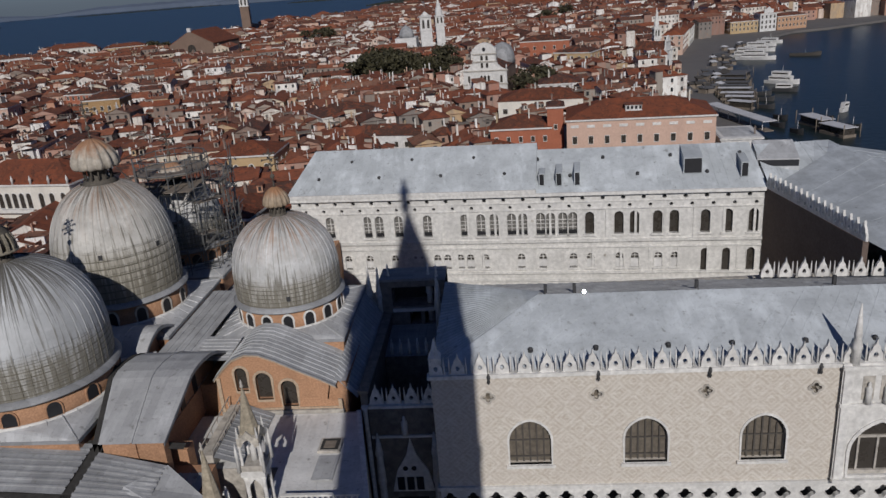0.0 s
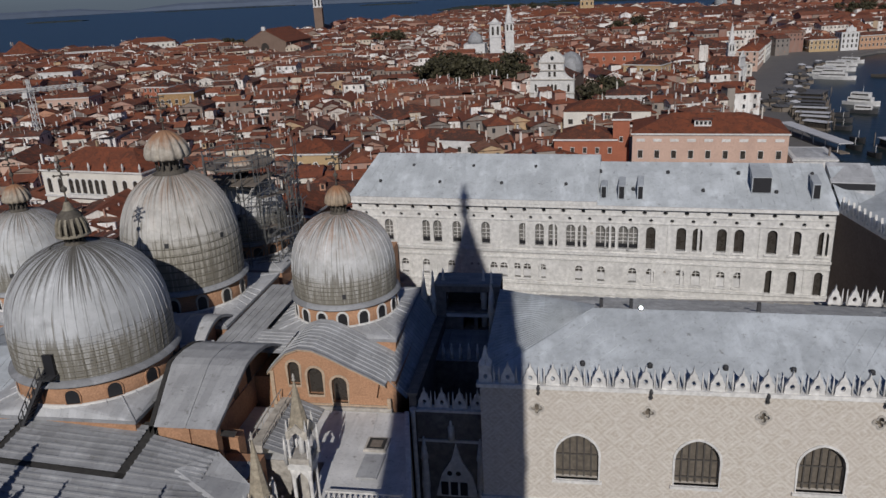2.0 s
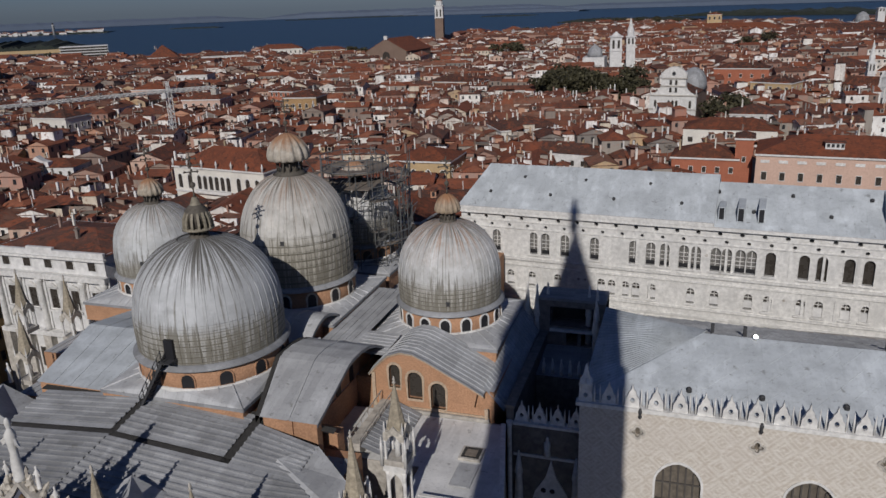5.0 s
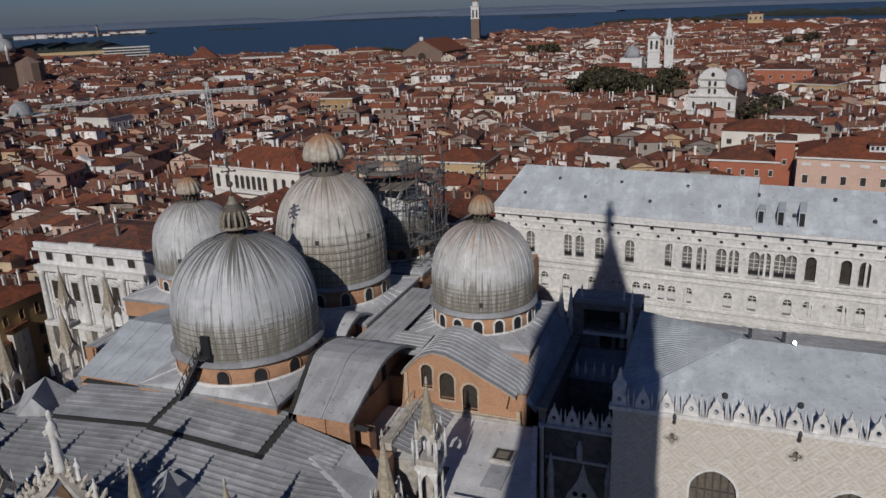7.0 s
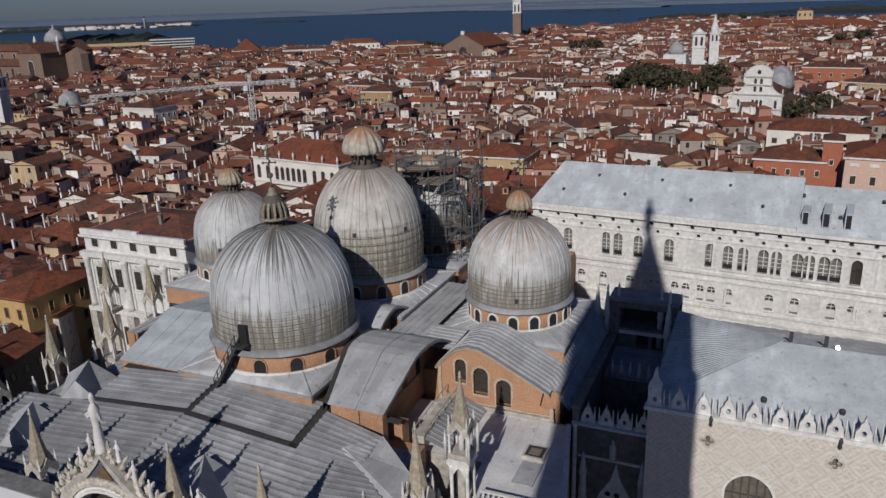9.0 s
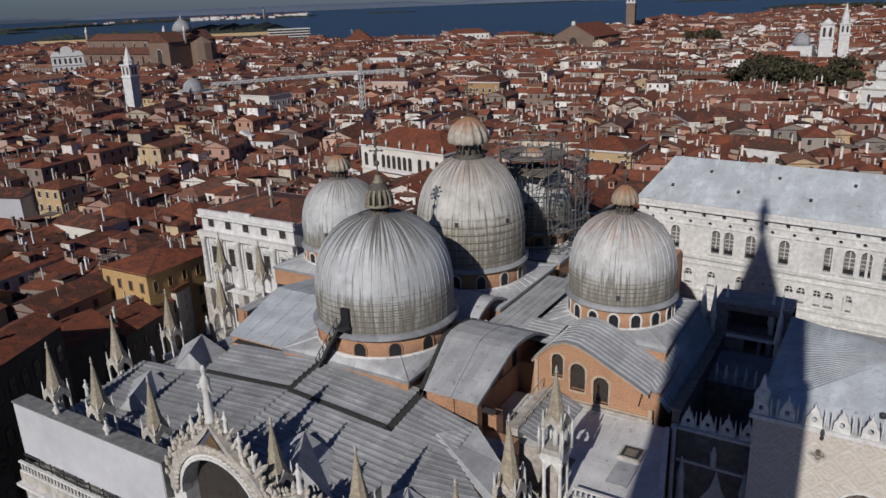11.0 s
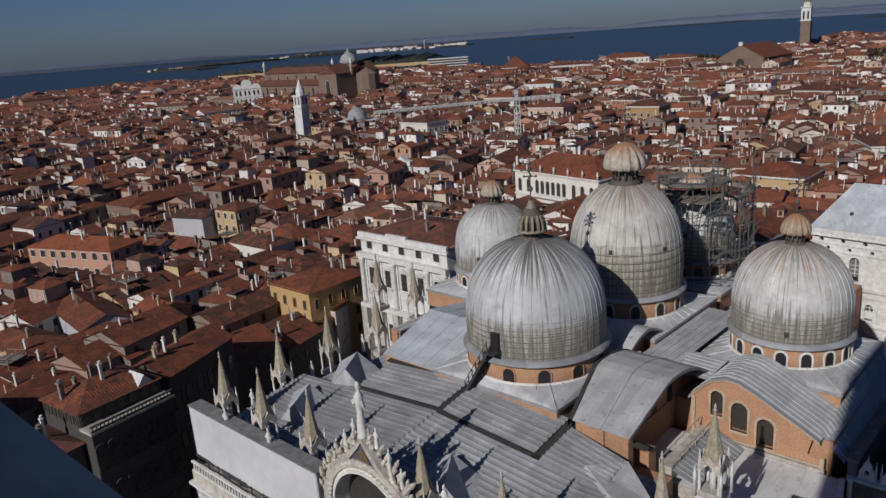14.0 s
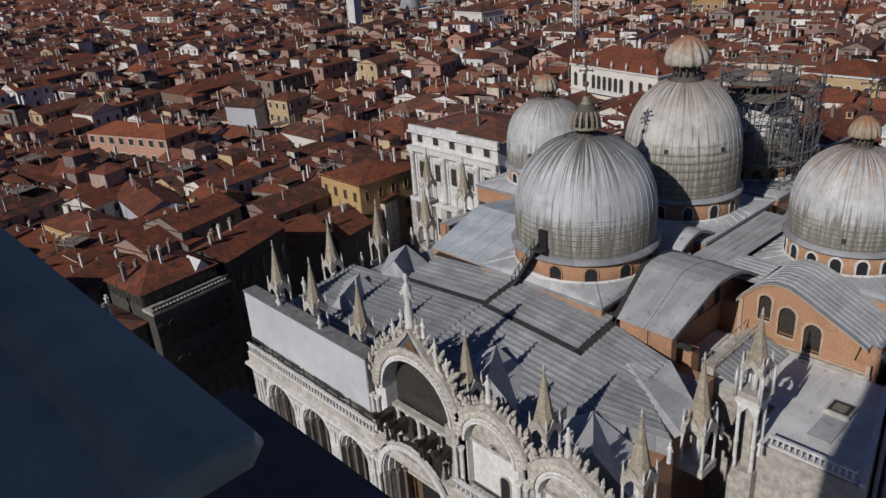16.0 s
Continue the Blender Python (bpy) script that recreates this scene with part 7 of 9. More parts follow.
for i, (x, y, dist, step, q) in enumerate(ALL):
    bear = math.degrees(math.atan2(-x, y))
    row = (bear > 31 and dist < 420) or noise.noise(Vector((x / 70, y / 70, 3.3))) > -0.12
    w, d = step * (r_.choice((1.0, 1.4, 1.9, 2.6)) * r_.uniform(0.85, 1.15) if row else r_.uniform(0.8, 1.45)), step * r_.uniform(0.8, 1.12)
    if bear > 31 and dist < 260:
        w, d = w * 1.08, d * 1.26
    if d > w:
        w, d = d, w
    h = 6.9 + 8.2 * r_.random() + 3.4 * noise.noise(Vector((x / 60, y / 60, 9))) + (2.5 if q > 0.92 else 0)
    if bear > 31 and dist < 230:
        h = 7.4 + (h - 6.9) * 0.55
    hip = r_.random() < 0.38
    turn = district(x, y) + (90 if (r_.random() < 0.86 if bear > 31 and dist < 420 else noise.noise(Vector((x / 40, y / 40, 7.7))) > 0.02) else 0) + r_.uniform(-6, 6)
    wv, wf, rv, rf = house_shape(w, d, h, r_.uniform(0.28, 0.44), hip, r_)
    if i < NEAR:
        hs = thing("house", "plastered town house under a red pan tile roof", "house", "houses of the old town", at=(x, y, 0.9), turn=turn)
        for nm, vs, fs, mt in (("wall", wv, wf, M_PLASTER), ("roof", rv, rf, M_TILE)):
            me = bpy.data.meshes.new(nm)
            me.from_pydata(vs, [], fs)
            me.materials.append(mt)
            ob = new(nm, me)
            ob.parent = hs
        for side in range(4):
            run = w if side % 2 == 0 else d
            n = int(run / 3.6)
            for fl in range(2):
                for k in range(n):
                    u = -run / 2 + run * (k + 0.5) / n
                    z = h - 2.3 - 3.1 * fl
                    off = (d if side % 2 == 0 else w) / 2
                    p = Matrix.Rotation(radians(90 * side), 3, "Z") @ Vector((u, -off, z))
                    away = Matrix.Rotation(radians(90 * side + turn), 3, "Z") @ Vector((0, -1, 0))
                    if away.x * x + away.y * y > 0:
                        continue
                    shared("window", ME_HW, hs, p, 90 * side)
        for k in range(r_.randint(1, 3)):
            shared("chimney", ME_CHIMS[k], hs, (r_.uniform(-w / 2.3, w / 2.3), r_.uniform(-d / 2.4, d / 2.4), h + 0.7))
        for k in range(r_.randint(0, 2)):
            fx, fy, fh = r_.uniform(-w / 2.3, w / 2.3), r_.uniform(-d / 2.4, d / 2.4), r_.uniform(1.6, 3.2)
            part("flue_pipe", boxed(fx - 0.06, fx + 0.06, fy - 0.06, fy + 0.06, h - 0.2, h + fh), M_WHITE, hs)
        # back rooms with shed roofs, and timber roof terraces
        for k in range(r_.choice((1, 1, 2, 3))):
            ax, ay, aw, ad = r_.uniform(-w / 2, w / 2), r_.choice((-1, 1)) * d / 2 * r_.uniform(0.4, 1.0), r_.uniform(1.0, 2.8), r_.uniform(1.1, 2.4)
            ah = h * r_.uniform(0.72, 1.22)
            me = bpy.data.meshes.new("annex")
            me.from_pydata(box_v(ax - aw, ax + aw, ay - ad, ay + ad, 0, ah), [], BOXF[:4])
            me.materials.append(M_PLASTER)
            new("annex", me).parent = hs
            lift, fall = r_.uniform(0.4, 1.2), r_.choice((0, 1))
            za, zb = (ah, ah + lift) if fall else (ah + lift, ah)
            bm = bmesh.new()
            ring = [(ax - aw - .25, ay - ad - .25, za), (ax + aw + .25, ay - ad - .25, za), (ax + aw + .25, ay + ad + .25, zb), (ax - aw - .25, ay + ad + .25, zb)]
            prism(bm, ring, (0, 0, 0.18))
            part("annex_roof", clean(bm), M_TILE, hs)
        if r_.random() < 0.16:
            cx, s, zt = r_.uniform(-w / 4, w / 4), r_.uniform(1.2, 2.0), h + 2.2
            bm = boxed(cx - s, cx + s, -s, s, zt, zt + 0.14)
            for sx in (-1, 1):
                for sy in (-1, 0, 1):
                    box(bm, cx + sx * s - .07, cx + sx * s + .07, sy * s - .07, sy * s + .07, h, zt + 1.0)
                box(bm, cx - s, cx + s, sx * s - .05, sx * s + .05, zt + 0.9, zt + 1.0)
                box(bm, cx + sx * s - .05, cx + sx * s + .05, -s, s, zt + 0.9, zt + 1.0)
            tagged(part("roof_terrace", bm, M_WOOD, hs), "grey timber roof terrace on posts", kind="stuff")
    else:
        m = pose(x, y, 0.9, 0, 0, turn)
        add_far(wv, wf, 0, m)
        add_far(rv, rf, 1, m)
        if dist < 700:
            for side in range(4):
                run, off = (w, d) if side % 2 == 0 else (d, w)
                face = m @ (Matrix.Rotation(radians(90 * side), 4, "Z"))
                out_n = face.to_3x3() @ Vector((0, -1, 0))
                if out_n.x * x + out_n.y * y > 0:
                    continue
                n = int(run / 2.9)
                for fl in range(2):
                    for k in range(n):
                        u = -run / 2 + run * (k + 0.5) / n
                        z = h - 2.2 - 3.1 * fl
                        add_far([(u - 0.45, -off / 2 - 0.05, z), (u + 0.45, -off / 2 - 0.05, z), (u + 0.45, -off / 2 - 0.05, z + 1.35), (u - 0.45, -off / 2 - 0.05, z + 1.35)], [(0, 1, 2, 3)], 2, face)
        for k in range(r_.choice((0, 1, 1, 2)) if dist < 600 else r_.choice((0, 1))):
            # lean-to or back room with its own shed roof
            ax, ay, aw, ad = r_.uniform(-w / 2, w / 2), r_.choice((-1, 1)) * d / 2 * r_.uniform(0.4, 1.0), r_.uniform(1.2, 3.2), r_.uniform(1.2, 3.0)
            ah = h * r_.uniform(0.72, 1.2)
            add_far(box_v(ax - aw, ax + aw, ay - ad, ay + ad, 0, ah), BOXF[:4], 0, m)
            lift = r_.uniform(0.4, 1.2) * r_.choice((-1, 1))
            ah += max(0, -lift)
            add_far([(ax - aw - .25, ay - ad - .25, ah), (ax + aw + .25, ay - ad - .25, ah), (ax + aw + .25, ay + ad + .25, ah + lift), (ax - aw - .25, ay + ad + .25, ah + lift)], [(0, 1, 2, 3)], 1, m)
        for k in range(r_.randint(0, 2) if dist < 400 else 0):
            cx, cy, ch = r_.uniform(-w / 2.4, w / 2.4), r_.uniform(-d / 2.4, d / 2.4), r_.uniform(1.8, 3.4)
            add_far(box_v(cx - .07, cx + .07, cy - .07, cy + .07, h - 0.2, h + ch), BOXF, 4, m)
        for k in range(r_.randint(0, 3)):
            cx, cy = r_.uniform(-w / 2.4, w / 2.4), r_.uniform(-d / 2.6, d / 2.6)
            s = r_.uniform(0.15, 0.3)
            add_far(box_v(cx - s, cx + s, cy - s, cy + s, h - 0.5, h + r_.uniform(2.2, 3.6)), BOXF, r_.choice((0, 0, 4)), m)
        if r_.random() < 0.08 and dist < 500:
            # timber roof terrace on posts
            cx, s, zt = r_.uniform(-w / 4, w / 4), r_.uniform(1.3, 2.2), h + 2.4
            add_far(box_v(cx - s, cx + s, -s, s, zt, zt + 0.15), BOXF, 3, m)
            for sx in (-1, 1):
                for sy in (-1, 1):
                    add_far(box_v(cx + sx * s - .08, cx + sx * s + .08, sy * s - .08, sy * s + .08, h, zt + 1.0), BOXF, 3, m)
                add_far(box_v(cx - s, cx + s, sx * s - .05, sx * s + .05, zt + 0.9, zt + 1.0), BOXF, 3, m)
        if r_.random() < 0.4 and dist < 700:
            # dormers with pale fronts
            for k in range(r_.randint(1, 3)):
                cx = r_.uniform(-w / 2.6, w / 2.6)
                sy = -d * 0.28
                add_far(box_v(cx - .6, cx + .6, sy - .7, sy + 1.4, h, h + 1.9), BOXF[:4], 0, m)
                add_far([(cx - .8, sy - .9, h + 1.85), (cx + .8, sy - .9, h + 1.85), (cx + .8, sy + 1.6, h + 2.1), (cx - .8, sy + 1.6, h + 2.1)], [(0, 1, 2, 3)], 1, m)
                add_far([(cx - .3, sy - .74, h + .7), (cx + .3, sy - .74, h + .7), (cx + .3, sy - .74, h + 1.6), (cx - .3, sy - .74, h + 1.6)], [(0, 1, 2, 3)], 2, m)
        if r_.random() < 0.12:
            # roof room with its own little roof
            cx, s = r_.uniform(-w / 4, w / 4), r_.uniform(1.4, 2.4)
            add_far(box_v(cx - s, cx + s, -s, s, h, h + 3.6), BOXF[:4], 0, m)
            add_far([(cx - s - .3, -s - .3, h + 3.5), (cx + s + .3, -s - .3, h + 3.5), (cx + s + .3, s + .3, h + 3.5), (cx - s - .3, s + .3, h + 3.5), (cx, 0, h + 4.4)], [(0, 1, 4), (1, 2, 4), (2, 3, 4), (3, 0, 4)], 1, m)
me = bpy.data.meshes.new("far_houses")
me.from_pydata(far_v, [], far_f)
for mt in (M_PLASTER_FAR, M_TILE_FAR, M_DARK, M_WOOD, M_WHITE, M_PLASTER_DIM, M_TILE_DIM):
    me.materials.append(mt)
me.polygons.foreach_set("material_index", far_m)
tagged(new("far_houses", me), "dense old town houses with red tile roofs", "houses", kind="stuff")

# ---- great buildings of the town ----
def pane_mesh(w, h, arch, frame_mat):
    ring = arch_ring(w, h, 6) if arch else [(-w / 2, 0), (w / 2, 0), (w / 2, h), (-w / 2, h)]
    f = as_mesh("window", frame_ring(bmesh.new(), ring, 0.16, -0.10, 0.02), frame_mat)
    bm = bmesh.new()
    poly(bm, [(px, -0.03, pz) for px, pz in ring])
    return f, as_mesh("pane", clean(bm), M_GLASS)


def mansion(name, label, category, cx, cy, w, d, h, turn, wall, roof, rows, cols, rise=3.0, arch=False, size=(1.0, 1.7), first=None, group="", sides=True, cornice=True, chimneys=3, seed=1, hip=True, frame_mat=None):
    """A large rendered building: walls, hipped roof, a cornice and rows of framed windows on the sides that are seen."""
    r = random.Random(seed)
    t = thing(name, label, category, group, at=(cx, cy, 0.9), turn=turn)
    part("wall", boxed(-w / 2, w / 2, -d / 2, d / 2, 0, h), wall, t)
    wv, wf, rv, rf = house_shape(w, d, h, 2 * rise / d, hip, r)
    me = bpy.data.meshes.new("roof")
    me.from_pydata(rv, [], rf)
    me.materials.append(roof)
    ob = new("roof", me)
    ob.parent = t
    if not hip:
        for sx in (-1, 1):
            bm = bmesh.new()
            prism(bm, [(sx * w / 2, -d / 2, h), (sx * w / 2, d / 2, h), (sx * w / 2, 0, h + rise - 0.12)], (-sx * 0.4, 0, 0))
            part("gable", clean(bm), wall, t)
    if cornice:
        bm = bmesh.new()
        box(bm, -w / 2 - 0.35, w / 2 + 0.35, -d / 2 - 0.35, d / 2 + 0.35, h - 0.55, h - 0.12)
        part("cornice", bm, M_STONE, t)
    f, p = pane_mesh(*size, arch, frame_mat or M_STONE)
    far_off = math.hypot(cx, cy) > 280
    if far_off:
        bm = bmesh.new()
        bm.from_mesh(f)
        ring = arch_ring(*size, 6) if arch else [(-size[0] / 2, 0), (size[0] / 2, 0), (size[0] / 2, size[1]), (-size[0] / 2, size[1])]
        poly(bm, [(px, -0.03, pz) for px, pz in ring], 1)
        f = as_mesh("window", clean(bm), (frame_mat or M_STONE, M_GLASS))
    for side in ((0, 1, 3) if sides else (0,)):
        run, off = (w, d) if side % 2 == 0 else (d, w)
        n = cols if side % 2 == 0 else max(1, int(cols * d / w))
        away = Matrix.Rotation(radians(90 * side + turn), 3, "Z") @ Vector((0, -1, 0))
        if away.x * cx + away.y * cy > 0:
            continue
        for z in rows:
            for k in range(n):
                u = -run / 2 + run * (k + 0.5) / n
                q = Matrix.Rotation(radians(90 * side), 3, "Z") @ Vector((u, -off / 2 - 0.003, z))
                wn_ = shared("window", f, t, q, 90 * side)
                if not far_off:
                    shared("pane", p, wn_)
    for k in range(chimneys):
        shared("chimney", ME_CHIMS[k % 3], t, (r.uniform(-w / 2.4, w / 2.4), r.uniform(-d / 4, d / 4), h + rise * 0.75))
    return t


# Shade on turned-away fronts is put into this colour; boat and awnings reuse it.
M_SHADED = plain("shade_dark_grey", (0.08, 0.072, 0.064), 0.6, 0.9, stain=0.4)
# white palace beside the north flank
mp_ = mansion("bishop_palace", "white classical palace with engaged columns under a brown tile roof", "palace", -87, 88.5, 20, 15, 23.1, 0, M_WHITE, M_TILE_DARK, (4.5,), 5, 1.6, False, (1.5, 3.2), cornice=False, seed=3)
f_, p_m = pane_mesh(1.3, 1.25, False, M_WHITE)
f2, p2 = pane_mesh(1.35, 3.0, False, M_STONE)
for k in range(5):
    x = -7.76 + 3.88 * k
    w_ = shared("window", f_, mp_, (x, -7.503, 20.7))
    shared("pane", p_m, w_)
    w_ = shared("window", f2, mp_, (x, -7.503, 14.4))
    shared("pane", p2, w_)
    part("pediment", prism(bmesh.new(), [(x - 1.1, -7.9, 17.75), (x + 1.1, -7.9, 17.75), (x, -7.9, 18.4)], (0, 0.39, 0)), M_STONE, mp_)
    part("sill", boxed(x - 1.0, x + 1.0, -7.9, -7.503, 13.9, 14.2), M_STONE, mp_)
for k in range(6):
    x = -9.7 + 3.88 * k
    part("pilaster", boxed(x - 0.75, x + 0.75, -7.72, -7.503, 11.0, 19.2), M_WHITE, mp_)
    part("column", lathe(bmesh.new(), [(0.55, 11.0), (0.46, 11.5), (0.4, 18.2), (0.56, 18.6), (0.62, 19.19)], 12, x, -7.95), M_STONE, mp_)
    part("pedestal", boxed(x - 0.7, x + 0.7, -8.6, -7.503, 0, 10.15), M_STONE_OLD, mp_)
part("frieze", boxed(-10.4, 10.4, -8.5, -7.503, 19.2, 20.0), M_STONE, mp_)
part("string_course", boxed(-10.4, 10.4, -8.6, -7.503, 10.2, 10.9), M_STONE, mp_)
part("cornice", boxed(-10.5, 10.5, -8.1, -7.503, 22.25, 22.6), M_STONE, mp_)
part("parapet", boxed(-10.3, 10.3, -7.85, -7.36, 22.64, 23.5), M_WHITE, mp_)
part("raised_parapet", boxed(-3.2, 1.5, -7.9, -7.4, 23.504, 23.9), M_WHITE, mp_)
corner = mansion("shaded_palazzo", "palazzo darkened for shade, with an attic of arched windows under a red roof", "palazzo", -85.05, 30.1, 10.0, 7.7, 18.55, 97, M_SHADED, M_TILE_WARM, (17.0,), 7, 1.7, True, (0.86, 1.2), seed=6, chimneys=4, cornice=False, frame_mat=M_SHADED)
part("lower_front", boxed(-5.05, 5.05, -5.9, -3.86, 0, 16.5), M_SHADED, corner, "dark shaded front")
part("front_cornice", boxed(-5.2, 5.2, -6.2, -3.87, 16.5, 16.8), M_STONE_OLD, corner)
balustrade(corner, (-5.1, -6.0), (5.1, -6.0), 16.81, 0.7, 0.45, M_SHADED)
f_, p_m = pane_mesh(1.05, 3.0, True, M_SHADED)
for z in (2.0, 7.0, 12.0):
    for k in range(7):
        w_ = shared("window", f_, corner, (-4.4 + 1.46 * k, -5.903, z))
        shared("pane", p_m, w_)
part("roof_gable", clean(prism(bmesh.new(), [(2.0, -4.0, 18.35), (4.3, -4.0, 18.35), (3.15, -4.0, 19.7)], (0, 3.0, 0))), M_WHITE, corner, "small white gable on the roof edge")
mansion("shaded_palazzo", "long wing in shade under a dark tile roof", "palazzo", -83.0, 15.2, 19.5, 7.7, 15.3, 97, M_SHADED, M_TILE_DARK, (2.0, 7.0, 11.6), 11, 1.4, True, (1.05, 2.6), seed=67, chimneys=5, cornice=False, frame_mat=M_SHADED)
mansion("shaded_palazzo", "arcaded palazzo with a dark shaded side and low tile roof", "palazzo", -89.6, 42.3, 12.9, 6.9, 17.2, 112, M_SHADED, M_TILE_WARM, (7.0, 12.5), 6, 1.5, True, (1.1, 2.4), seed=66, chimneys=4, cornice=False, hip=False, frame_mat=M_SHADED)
arched = mansion("arched_palazzo", "white palazzo with a row of arched windows and red roof", "palazzo", -109.3, 165.5, 29, 15, 18.3, -9, M_CREAM, M_TILE_WARM, (), 9, 4.0, True, (1.15, 3.4), seed=8)
f_, p_m = pane_mesh(1.25, 3.5, True, M_WHITE)
for x in (-12.6, -9.4, -6.2, -4.3, -2.4, -0.5, 1.4, 3.3, 6.6, 9.4, 12.4):
    w_ = shared("window", f_, arched, (x, -7.503, 12.6))
    shared("pane", p_m, w_)
    w_ = shared("window", f_, arched, (x, -7.503, 6.6), 0, (0.9, 1, 0.8))
    shared("pane", p_m, w_)
part("string_course", boxed(-14.6, 14.6, -7.8, -7.503, 11.6, 12.0), M_WHITE, arched)
part("balcony", boxed(-7.4, 4.5, -8.5, -7.81, 11.7, 12.5), M_STONE, arched)
for k in range(7):
    part("roof_finial", lathe(bmesh.new(), [(0.3, 18.2), (0.25, 19.0), (0.35, 19.2), (0.03, 20.2)], 6, -14.4 + 4.8 * k, -7.6), M_STONE, arched)
mansion("tan_house", "tan house with arched doors behind the domes", "house", -66, 190, 16, 14, 16.4, 0, M_OCHRE_PALE, M_TILE, (6.5, 12), 4, 2.5, True, (1.2, 2.0), seed=9)
mansion("brick_house", "brick house with a low brown roof", "house", -50, 124, 16, 13, 20, -6, M_BRICK, M_TILE, (13,), 4, 3.0, False, seed=10)
# houses north of the square
M_LILAC = plain("lilac_grey_render", (0.47, 0.47, 0.50), 0.8, 0.9, stain=0.3)
M_GOLD = plain("golden_render", (0.52, 0.34, 0.15), 0.75, 0.9, stain=0.3)
M_SALMON = plain("salmon_render", (0.50, 0.285, 0.20), 0.8, 0.9, stain=0.25)
mansion("corner_house", "tall ochre house with green shutters", "house", -107.4, 79.6, 11.2, 15.0, 14.0, 1, M_GOLD, M_TILE, (3.4, 7.0, 10.8), 4, 1.8, False, (0.8, 1.6), cornice=False, seed=5, frame_mat=M_OCHRE)
mansion("pink_long_house", "salmon palazzo with wide dark windows", "house", -182.3, 67.7, 26, 10, 13.2, 20.5, M_SALMON, M_TILE, (3.4, 7.2, 10.9), 8, 1.9, False, (1.5, 1.6), seed=20, cornice=False, chimneys=6)
mansion("blank_house", "old house with a bare lilac grey party wall", "house", -180.5, 97.0, 10, 9, 14.0, 18, M_LILAC, M_TILE, (), 1, 1.4, False, (0.9, 1.4), seed=71, cornice=False, hip=False)
mansion("tall_house", "tall weathered house with grey brown windows", "house", -171.5, 103.0, 8, 8, 15.6, 8, M_OCHRE_PALE, M_TILE, (6.5, 10, 13.2), 3, 1.5, False, (0.9, 1.5), seed=75, cornice=False)
mansion("lilac_house", "low house with a bare pale party wall", "house", -137.0, 49.2, 20, 8.6, 11.2, -6, M_LILAC, M_TILE, (), 1, 1.8, False, (0.9, 1.3), seed=76, cornice=False, hip=False)
mansion("gold_house", "low golden house with small windows", "house", -133.4, 36.6, 15, 8, 11.0, 9, M_GOLD, M_TILE_WARM, (5.0, 8.4), 7, 1.6, False, (0.8, 1.4), seed=77, cornice=False, frame_mat=M_WHITE)
mansion("cream_cottage", "small cream house with a roof terrace", "house", -124.6, 57.0, 7.4, 7.0, 12.0, 4, M_GOLD, M_TILE, (6, 9.4), 3, 1.4, False, (0.9, 1.4), seed=78, cornice=False, hip=False, frame_mat=M_WHITE)
mansion("dark_palazzo", "long palazzo with a dark shaded flank", "palazzo", -220, 101.5, 13, 18, 13.4, 7, M_FAR_BRICK, M_TILE, (5, 9), 5, 2.2, False, (0.9, 1.5), seed=79, cornice=False)
mansion("gabled_house", "pale house with a gabled front", "house", -223.8, 72.0, 10, 9, 12.0, 11, M_CREAM, M_TILE, (5, 9), 4, 2.2, False, (0.9, 1.5), seed=80, cornice=False, hip=False)
mansion("brick_palazzo", "rose palazzo with paired arched windows", "palazzo", -264, 103, 13, 10, 14.6, 26, M_PINK, M_TILE, (5, 9, 12), 5, 1.8, True, (0.9, 1.8), seed=81)
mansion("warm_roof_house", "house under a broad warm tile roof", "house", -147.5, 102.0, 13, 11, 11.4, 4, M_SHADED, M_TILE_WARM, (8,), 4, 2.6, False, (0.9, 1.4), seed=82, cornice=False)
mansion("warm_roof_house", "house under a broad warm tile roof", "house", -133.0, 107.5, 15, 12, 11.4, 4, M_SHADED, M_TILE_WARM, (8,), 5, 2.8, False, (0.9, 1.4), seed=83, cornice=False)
# pink hotel and its neighbours by the quay
hotel = mansion("pink_hotel", "large pink hotel with shuttered windows and red tile roof", "hotel", 34.5, 199.5, 36, 19, 18.6, -6, M_PINK, M_TILE_WARM, (3.2, 7.8, 12.3), 9, 3.4, False, (1.1, 1.9), seed=11, chimneys=6)
for k in range(9):
    part("attic_panel", boxed(-18 + 4 * k + 1.0, -18 + 4 * k + 3.0, -9.62, -9.503, 16.4, 17.1), M_STONE, hotel)
dm = part("dormer", boxed(-3.4, 0.6, -6.6, -4.4, 19.2, 21.2), M_WHITE, hotel, "long white dormer")
part("dormer_roof", boxed(-3.7, 0.9, -6.9, -4.2, 21.2, 21.4), M_TILE_DARK, dm)
for k in range(4):
    part("dormer_window", boxed(-3.1 + k, -2.5 + k, -6.66, -6.603, 20.1, 20.9), M_DARK, dm)
mansion("red_house", "deep red house with a tower block", "house", 4.6, 206, 16, 13, 15.8, -4, M_REDWALL, M_TILE, (4, 8, 12), 5, 2.6, False, (0.9, 1.4), seed=12)
mansion("red_tower", "narrow red rendered tower house", "house", 13.6, 203, 4.2, 8, 21, -4, M_REDWALL, M_TILE, (15,), 1, 1.0, False, (0.8, 1.2), seed=13, chimneys=1)
mansion("pink_house", "low pink house with small square windows", "house", -8, 196, 19, 9, 12.0, -8, M_PINK, M_TILE, (9.6,), 6, 2.2, False, (0.6, 0.8), seed=14, cornice=False)
mansion("white_annex", "low white modern building with flat roof edge", "annex", 58, 194, 9.5, 14, 12.6, -5, M_WHITE, M_LEAD_PALE, (3, 6, 9.6), 4, 0.3, False, (1.0, 1.2), seed=15, chimneys=1)
